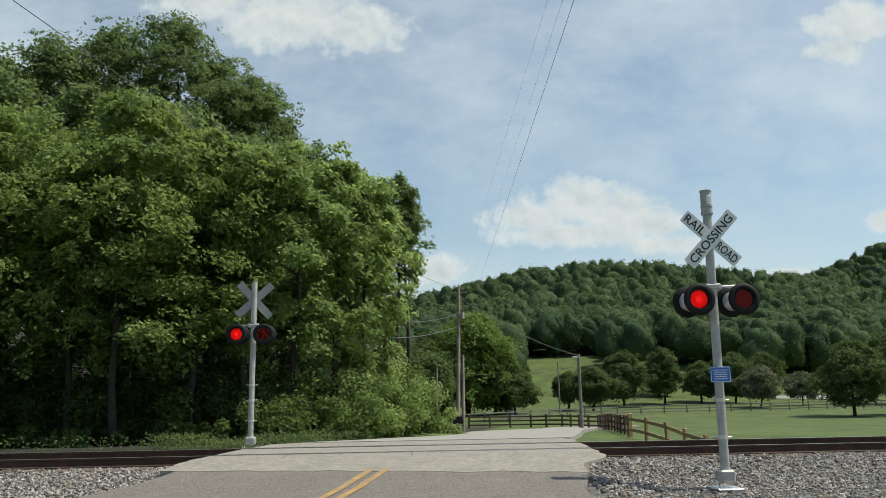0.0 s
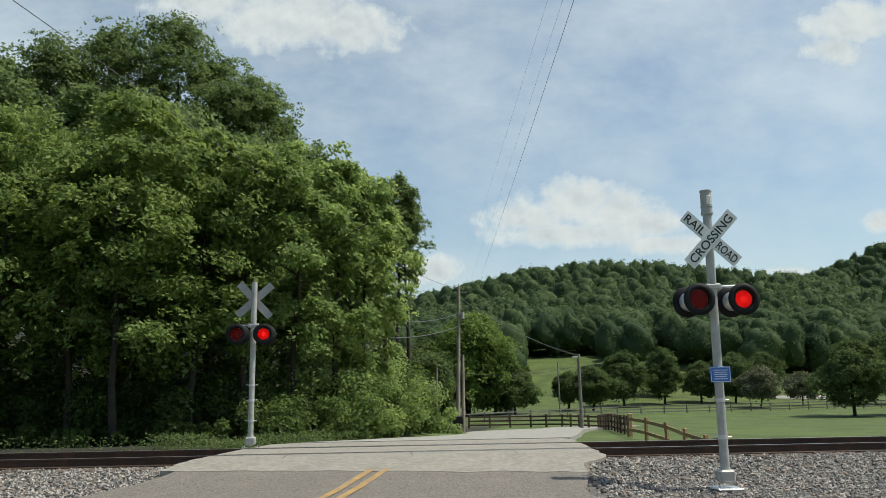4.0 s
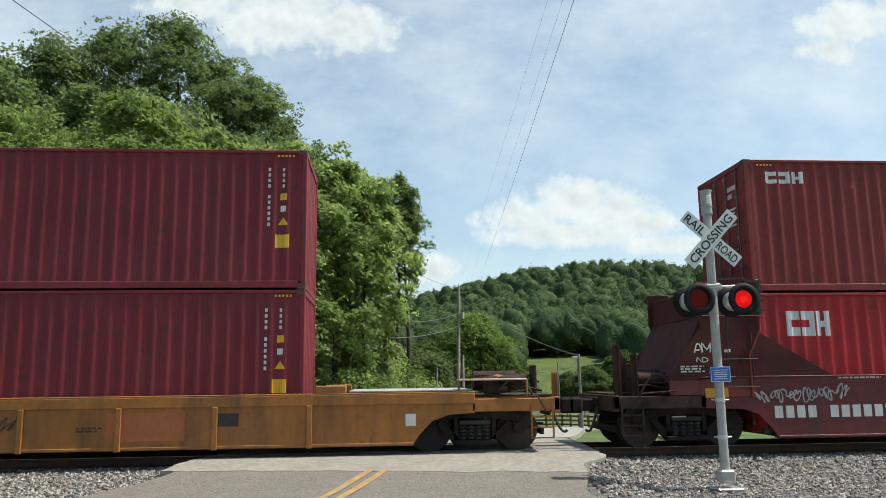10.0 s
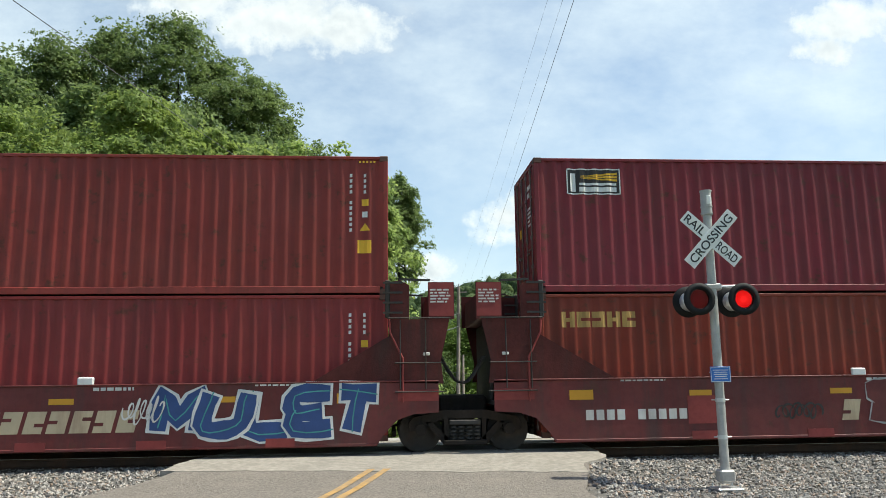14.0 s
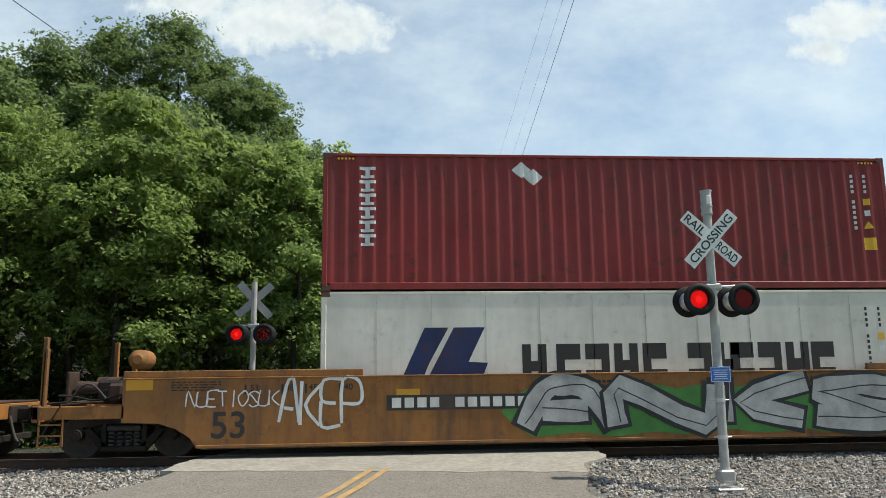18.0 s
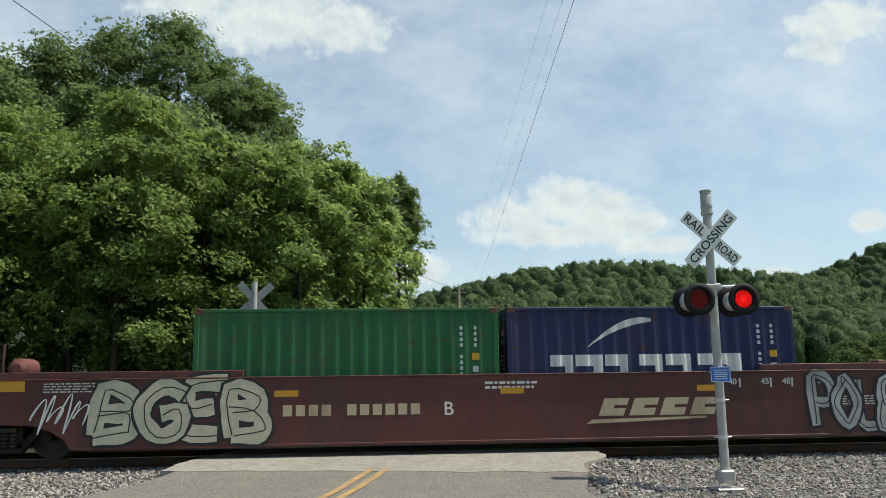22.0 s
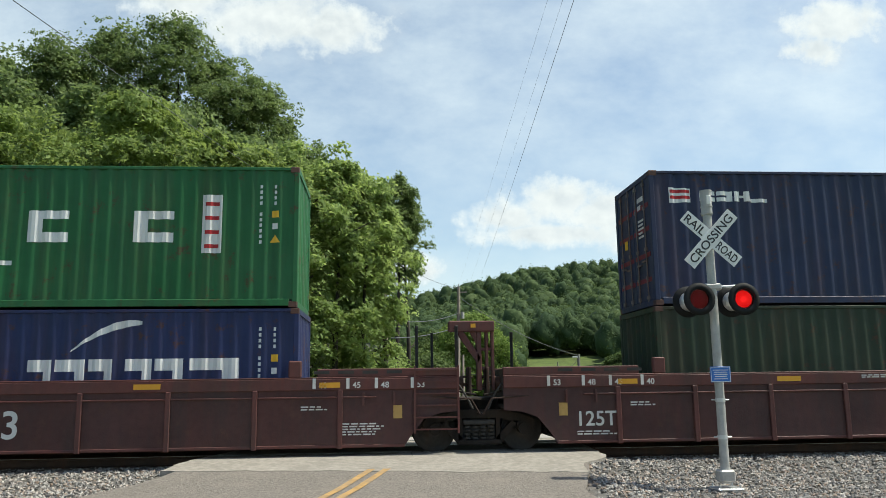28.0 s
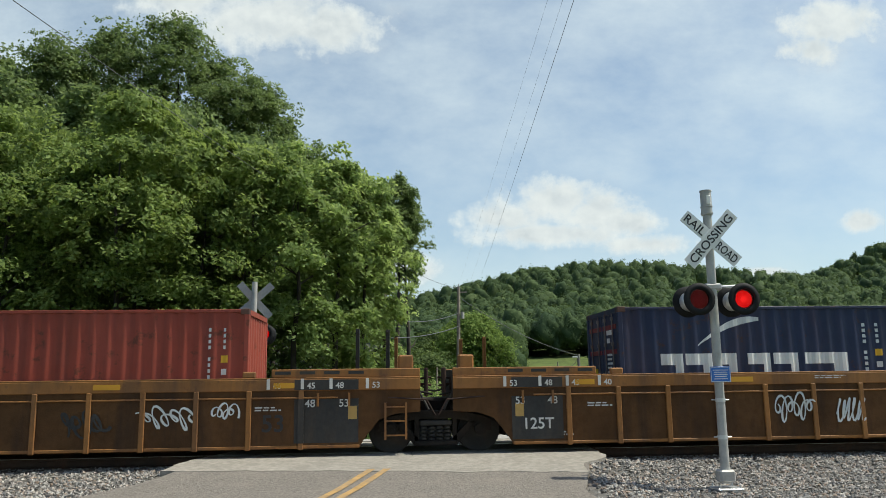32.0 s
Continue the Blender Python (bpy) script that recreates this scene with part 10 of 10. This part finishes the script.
    for a_, b_ in ((-179.6, -177.25), (-177.1, -174.8)):
        grille(car, q_(a_), q_(b_), 3.55, 4.3, -1.12, 12)
    doors(car, q_(-184.4), q_(-179.9), 8, 1.9, 3.55 - 0.9, -0.98)
    doors(car, q_(-179.6), q_(-174.8), 6, 1.9, 3.4, -1.12)
    part("side_box", Geo().box(q_(-187.5), q_(-184.5), -1.46, -1.0, 1.75, 2.55, 0.02), M["loco"], car, "low black equipment box")
    for k in range(2):
        grille(car, q_(-187.1) + 1.55 * k, q_(-186.3) + 1.55 * k, 2.28, 2.46, -1.46, 3)
    part("recess_panel", Geo().box(q_(-187.2), q_(-185.8), -1.062, -1.051, 2.75, 3.85, 0.01), M["car_dark"], car)
    for x in (-178.85, -177.3, -175.75):
        g = Geo()
        g.tube((q_(x), 0, 4.48), (q_(x), 0, 4.7), 0.66, 24)
        g.tube((q_(x), 0, 4.7), (q_(x), 0, 4.74), 0.6, 24, 0.5)
        g.tube((q_(x), 0, 4.6), (q_(x), 0, 4.63), 0.72, 24)
        part("roof_fan", g, M["loco"], car)
    g = Geo()
    for k in range(3):
        g.tube((q_(-181.9) - 0.25, -0.5 + 0.2 * k, 4.74), (q_(-181.9) + 0.3, -0.5 + 0.2 * k, 4.76), 0.045, 10, 0.085)
        g.tube((q_(-181.9), -0.5 + 0.2 * k, 4.45), (q_(-181.9), -0.5 + 0.2 * k, 4.75), 0.025, 8)
    part("horn", g, M["loco"], car, "black air horn")
    horse_logo(car, q_(-185.25), 2.98, 3.68, -1.07)
    part("logo_panel", Geo().box(q_(-185.45), q_(-180.0), -1.066, -0.98, 2.15, 3.78, 0.01), M["loco"], car)
    part("hood_rear_number", Geo().box(q_(-174.66), q_(-174.595), -0.95, 0.95, 2.5, 3.35), M["loco"], car)
    for k in range(4):
        part("rear_stripe", Geo().box(q_(-174.61), q_(-174.588), -0.95, 0.95, 2.55 + 0.2 * k, 2.67 + 0.2 * k), M["loco_white"], car, "white painted rear stripe")
        part("rear_stripe", Geo().box(q_(-175.2) + 0.08 * k, q_(-174.6), -1.126, -1.121, 2.55 + 0.2 * k, 2.67 + 0.2 * k), M["loco_white"], car, "white painted rear stripe")
    part("fuel_tank", Geo().prism(TANK, q_(-187.75), q_(-180.7), "x"), M["loco_under"], car, "big dark fuel tank")
    part("air_reservoir", Geo().tube((q_(-185.2), -1.25, 1.34), (q_(-180.9), -1.25, 1.34), 0.16, 14), M["loco_under"], car)
    for xa, xb in ((-188.35, -187.85), (-180.6, -180.15)):
        part("air_dryer", Geo().box(q_(xa), q_(xb), -1.25, 1.25, 0.45, 1.42, 0.06), M["loco_under"], car, "dark equipment box under the frame")
    loco_truck(car, X1, [q_(-193.3), q_(-191.25), q_(-189.2)])
    loco_truck(car, X1, [q_(-179.35), q_(-177.35), q_(-175.3)])
    stair(car, q_(-194.72), q_(-193.98), -1)
    stair(car, q_(-174.62), q_(-173.85), 1)
    front_platform(car, q_, 0.0)
    part("rear_beam", Geo().box(q_(-173.95), q_(-173.55), -1.4, 1.4, 1.4, 1.75, 0.03), M["loco"], car)
    walk_rail(car, q_(-184.4), q_(-174.7), 8, 2.77)
    part("upper_rail", Geo().path([(q_(-190.3), -1.45, 4.35), (q_(-187.75), -1.45, 4.35), (q_(-187.6), -1.45, 3.5), (q_(-184.6), -1.45, 3.5), (q_(-184.5), -1.45, 2.77)], 0.02, 6), M["loco_under"], car)
    coupler(car, q_(-195.05), -1)
    coupler(car, q_(-173.55), 1)
    for x in (-189.1, -186.95, -185.3, -183.9, -182.6, -181.2, -175.2):
        part("small_label", Geo().box(q_(x), q_(x) + 0.16, -1.475, -1.468, 2.2 if x > -188 else 3.1, 2.28 if x > -188 else 3.19), M["loco_sill"], car)


loco_one()


def loco_two():
    X2 = -172.95
    q_ = lambda v: v - X2
    car = thing("diesel_locomotive", pose(X2, 0, 0), "black diesel locomotive with white nose stripes and radiator wings", "locomotive", "locomotives")
    TRAIN.append((car, X2, 0.0))
    sill(car, q_(-172.3), q_(-151.5), q_(-164.6), 9)
    part("side_skirt", Geo().box(q_(-171.9), q_(-164.5), -1.5, 1.5, 1.2, 1.44, 0.03), M["loco_under"], car)
    front = functools.partial(outline, q_)
    pane = functools.partial(raked_pane, q_)
    part("nose", Geo().loft([front(1.75, -171.88, -172.14, 0.92, -170.7, 1.496), (3.34, [(q_(-170.7), -1.496, 0.4), (q_(-171.82), -1.496), (q_(-172.12), -0.9, 0.08), (q_(-172.12), 0.9, 0.08), (q_(-171.82), 1.496), (q_(-170.7), 1.496, 0.4)]),
                             (3.58, [(q_(-170.7), -1.1, 0.22), (q_(-171.6), -1.1), (q_(-172.02), -0.72, 0.02), (q_(-172.02), 0.72, 0.02), (q_(-171.6), 1.1), (q_(-170.7), 1.1, 0.22)])]), M["loco"], car, "sloping black nose with angled corners")
    part("nose_roof", Geo().prism([(q_(-171.9), 3.62), (q_(-170.75), 3.81), (q_(-170.75), 3.83), (q_(-171.9), 3.64)], -0.7, 0.7), M["roof_grey"], car, "dusty grey nose top")
    part("cab", Geo().loft([front(1.75, -170.9, -171.1, 0.9, -168.25), front(3.72, -170.86, -171.05, 0.9, -168.25), front(4.36, -170.6, -170.82, 0.88, -168.25)]), M["loco"], car, "black crew cab")
    part("cab_roof", Geo().loft([front(4.361, -170.5, -170.7, 0.9, -168.22, 1.5), front(4.42, -170.5, -170.7, 0.9, -168.22, 1.5), front(4.64, -170.4, -170.55, 0.8, -168.22, 1.15)]), M["roof_grey"], car, "pale grey sloping cab roof")
    part("brow", Geo().loft([front(4.3, -170.62, -171.05, 0.95, -170.5, 1.35), front(4.58, -170.6, -170.98, 0.93, -170.5, 1.3)]), M["loco"], car, "black brow over the windshield")
    part("gutter", Geo().box(q_(-170.5), q_(-168.23), -1.53, -1.502, 4.345, 4.365), M["galv"], car, "bright drip rail above the cab windows")
    part("sun_visor", Geo().add([(q_(-170.15), -1.5, 4.36), (q_(-168.5), -1.5, 4.36), (q_(-168.85), -1.78, 4.17), (q_(-169.92), -1.78, 4.17), (q_(-170.15), -1.5, 4.34), (q_(-168.5), -1.5, 4.34), (q_(-168.85), -1.77, 4.15), (q_(-169.92), -1.77, 4.15)], [(0, 1, 2, 3), (7, 6, 5, 4), (0, 4, 5, 1), (1, 5, 6, 2), (2, 6, 7, 3), (3, 7, 4, 0)]), M["roof_grey"], car, "grey sloping window awning")
    for x0, y0, x1, y1 in ((-170.9, -1.44, -171.07, -0.95), (-171.055, -0.84, -171.055, -0.06), (-171.055, 0.06, -171.055, 0.84)):
        w = part("windshield", pane(x0, y0, x1, y1, 3.8, 4.28, 0.17, 0.015), M["glass"], car, "raked cab windshield pane")
        for k in (0.0, 0.93):
            part("window_frame", pane(x0 + (x1 - x0) * k, y0 + (y1 - y0) * k, x0 + (x1 - x0) * (k + 0.07), y0 + (y1 - y0) * (k + 0.07), 3.78, 4.3, 0.18, 0.024), M["galv"], w)
    nb = part("number_board", pane(-170.64, -1.34, -171.03, -0.95, 4.33, 4.55, 0.05, 0.05), M["loco"], car, "black number board box")
    for k in range(4):
        u = 0.2 + 0.17 * k
        part("number_bar", pane(-170.64 - 0.39 * u, -1.34 + 0.39 * u, -170.64 - 0.39 * (u + 0.1), -1.34 + 0.39 * (u + 0.1), 4.37, 4.5, 0.03, 0.075), M["loco_white"], nb)
    for k in range(5):
        z = 2.99 - 0.183 * k
        xr = -170.95 - 0.115 * k
        part("nose_stripe", Geo().prism([(q_(-171.875), z - 0.105), (q_(xr - 0.06), z - 0.105), (q_(xr), z), (q_(-171.875), z)], -1.506, -1.501), M["loco_white"], car, "white painted nose stripe")
        part("nose_stripe", pane(-171.88, -1.5, -172.09, -1.05, z - 0.105, z, 0.0, 0.006), M["loco_white"], car, "white painted nose stripe")
    part("nose_stripe", pane(-172.09, -1.05, -172.14, -0.93, 2.15, 2.99, 0.0, 0.006), M["loco_white"], car, "white painted band joining the nose stripes")
    part("nose_stripe", Geo().box(q_(-172.146), q_(-172.141), -0.9, 0.9, 2.15, 2.99), M["loco_white"], car, "white painted nose front")
    part("cab_hatch", Geo().box(q_(-169.57), q_(-169.1), -1.512, -1.5, 1.93, 2.45, 0.004), M["car_dark"], car, "dark hatch low on the cab side")
    part("side_label", Geo().box(q_(-171.8), q_(-171.7), -1.505, -1.5, 3.2, 3.27), M["loco_sill"], car)
    windows(car, [(q_(-170.21), q_(-169.86)), (q_(-169.8), q_(-169.38)), (q_(-169.34), q_(-168.93)), (q_(-168.8), q_(-168.4))], 3.64, 4.22, -1.5)
    lettering(car, "4459", 0.5, q_(-169.32), 3.18, M["loco_white"], -1.504, "white painted number 4459", 0.0, 1.2)
    lines_of_print(car, q_(-169.4), q_(-168.4), 2.92, 1, M["loco_white"], -1.503, 0.05, 0.06, 5)
    for k, x in enumerate((-170.1, -169.7, -169.2)):
        part("roof_antenna", Geo().box(q_(x) - 0.08, q_(x) + 0.08, -0.3, 0.3, 4.64, 4.72, 0.02), M["loco"], car)
    part("control_hood", Geo().box(q_(-168.24), q_(-162.55), -1.45, 1.45, 1.75, 3.42, 0.03), M["loco"], car)
    part("upper_hood", Geo().box(q_(-168.24), q_(-162.55), -1.05, 1.05, 3.42, 4.68, 0.05), M["loco"], car)
    for x in (-167.25, -166.15, -165.05):
        grille(car, q_(x), q_(x) + 0.75, 4.05, 4.55, -1.05, 6)
        for dx in (-0.06, 0.81):
            part("grille_post", Geo().box(q_(x) + dx - 0.02, q_(x) + dx + 0.02, -1.09, -1.05, 3.98, 4.6), M["galv"], car)
    part("engine_hood", Geo().box(q_(-162.55), q_(-157.15), -0.98, 0.98, 1.75, 4.24, 0.06), M["loco"], car)
    part("radiator_hood", Geo().box(q_(-157.15), q_(-152.35), -1.08, 1.08, 1.75, 4.1, 0.05), M["loco"], car)
    part("radiator_wing", Geo().prism([(-1.0, 3.92), (-1.48, 4.05), (-1.5, 4.32), (-1.3, 4.42), (1.3, 4.42), (1.5, 4.32), (1.48, 4.05), (1.0, 3.92)], q_(-156.75), q_(-152.1), "x"), M["loco"], car, "overhanging black radiator wing")
    for a_, b_ in ((-155.6, -154.4), (-154.3, -152.8)):
        grille(car, q_(a_), q_(b_), 3.25, 3.75, -1.08, 7)
    doors(car, q_(-162.4), q_(-157.3), 7, 1.9, 2.25, -0.98)
    doors(car, q_(-157.0), q_(-152.5), 5, 1.9, 3.1, -1.08)
    part("exhaust_pipe", Geo().prism([(q_(-158.75), 4.24), (q_(-158.6), 4.62), (q_(-158.1), 4.62), (q_(-157.95), 4.24)], -0.4, 0.4), M["loco"], car)
    g = Geo()
    for k in range(3):
        g.tube((q_(-160.3), -0.5 + 0.2 * k, 4.5), (q_(-159.75), -0.5 + 0.2 * k, 4.52), 0.045, 10, 0.085)
    g.tube((q_(-160.05), 0, 4.2), (q_(-160.05), 0, 4.5), 0.03, 8)
    part("horn", g, M["loco"], car, "black air horn")
    part("logo_panel", Geo().box(q_(-161.9), q_(-156.4), -1.012, -0.98, 2.15, 3.78, 0.01), M["loco"], car)
    horse_logo(car, q_(-161.25), 2.98, 3.66, -1.09, 0.86)
    part("logo_panel", Geo().box(q_(-162.3), q_(-156.2), -1.088, -1.0, 2.2, 3.72, 0.008), M["loco"], car)
    for k in range(4):
        part("rear_stripe", Geo().box(q_(-152.36), q_(-152.335), -0.98, 0.98, 2.3 + 0.2 * k, 2.42 + 0.2 * k), M["loco_white"], car, "white painted rear stripe")
        part("rear_stripe", Geo().box(q_(-152.75) + 0.06 * k, q_(-152.35), -1.088, -1.082, 2.3 + 0.2 * k, 2.42 + 0.2 * k), M["loco_white"], car, "white painted rear stripe")
    lettering_back = words("4459", 0.42, 0, 0, 0, 0.002)
    lettering_back.transform(Matrix.Translation((q_(-152.33), 0, 3.45)) @ Matrix.Rotation(math.pi / 2, 4, "Z"))
    part("lettering", lettering_back, M["loco_white"], car, "white painted number 4459")
    part("fuel_tank", Geo().prism(TANK, q_(-165.75), q_(-158.2), "x"), M["loco_under"], car, "big dark fuel tank")
    for xa, xb in ((-166.3, -165.85), (-158.1, -157.75)):
        part("air_dryer", Geo().box(q_(xa), q_(xb), -1.25, 1.25, 0.45, 1.42, 0.06), M["loco_under"], car, "dark equipment box under the frame")
    loco_truck(car, X2, [q_(-171.08), q_(-169.09), q_(-167.06)])
    loco_truck(car, X2, [q_(-156.89), q_(-154.9), q_(-152.93)])
    stair(car, q_(-172.68), q_(-172.02), -1)
    stair(car, q_(-152.1), q_(-151.4), 1)
    front_platform(car, q_, 22.16)
    part("end_rail", Geo().path([(q_(-151.45), -1.3, 1.75), (q_(-151.45), -1.3, 2.6), (q_(-151.45), 1.3, 2.6), (q_(-151.45), 1.3, 1.75)], 0.022, 8), M["loco"], car)
    part("rear_beam", Geo().box(q_(-151.5), q_(-151.15), -1.4, 1.4, 1.4, 1.75, 0.03), M["loco"], car)
    walk_rail(car, q_(-164.0), q_(-152.3), 9, 2.78)
    part("upper_rail", Geo().path([(q_(-167.8), -1.48, 4.0), (q_(-164.0), -1.48, 4.0)], 0.02, 6), M["loco_under"], car)
    for zz in (3.98, 4.2, 4.42):
        part("screen_rail", Geo().path([(q_(-167.5), -1.1, zz), (q_(-163.8), -1.1, zz)], 0.012, 6), M["loco_frame"], car, "thin dark rail along the screens")
    part("slant_rail", Geo().path([(q_(-163.9), -1.48, 4.5), (q_(-162.9), -1.48, 3.4), (q_(-162.9), -1.48, 2.78)], 0.02, 6), M["galv"], car)
    coupler(car, q_(-172.95), -1)
    coupler(car, q_(-151.15), 1)
    for x, z in ((-168.2, 2.5), (-167.4, 1.66), (-166.0, 1.66), (-158.9, 2.25), (-156.3, 3.35), (-155.2, 3.2), (-153.2, 3.15)):
        part("small_label", Geo().box(q_(x), q_(x) + 0.2, -1.505, -1.498, z, z + 0.08), M["loco_sill"], car)


loco_two()


def spin():
    """Wheels roll at the train's speed while they go by the crossing."""
    for ob, x0, bx, r in AXLES:
        rows = []
        ts = [k / 30 for k in range(0, 961)]
        near = [t for t in ts if -13.0 < x0 - travelled(t) < 15.5]
        if not near:
            continue
        first = travelled(near[0])
        for t in near:
            rows.append((t, pose(bx, 0, r, 0, -math.degrees((travelled(t) - first) / r), 0)))
        if near[0] > 0.05:
            rows.insert(0, (0.0, rows[0][1]))
        if near[-1] < 31.95:
            rows.append((32.0, rows[-1][1]))
        walk(ob, rows)


# ---- what moves ----
def travelled(t):
    """How far the train has come since the middle of the clip, in metres."""
    u = (t - 18.0) / 10.0
    return u * (163.135 + u * (-1.515 + u * (-0.2332 + u * 0.2046)))


def motions():
    stops = [i * 2.0 for i in range(17)]
    for ob, x0, z in TRAIN:
        walk(ob, [(t, pose(x0 - travelled(t), 0, z)) for t in stops])
    walk(clouds, [(0.0, cloud_pose(0)), (16.0, cloud_pose(-22)), (32.0, cloud_pose(-44))])
    # the lamps of each signal glow in turn: the element stands before its reflector or behind it
    for bulbs, turned in ((near_bulbs, False), (far_bulbs, True)):
        for i, (b, side) in enumerate(bulbs):
            face = -1 if i < 2 else 1
            rows = []
            lit = side == ("R" if turned else "L")
            off = pose(0, -face * 0.075, 0)
            rows.append((0.0, pose(0, 0, 0) if lit else off))
            for k in range(60):
                t = 0.118 + 0.6043 * k
                if t > 31.9:
                    break
                rows.append((t - 0.017, pose(0, 0, 0) if lit else off))
                lit = not lit
                rows.append((t + 0.017, pose(0, 0, 0) if lit else off))
            rows.append((32.0, pose(0, 0, 0) if lit else off))
            walk(b, rows)
    spin()


motions()
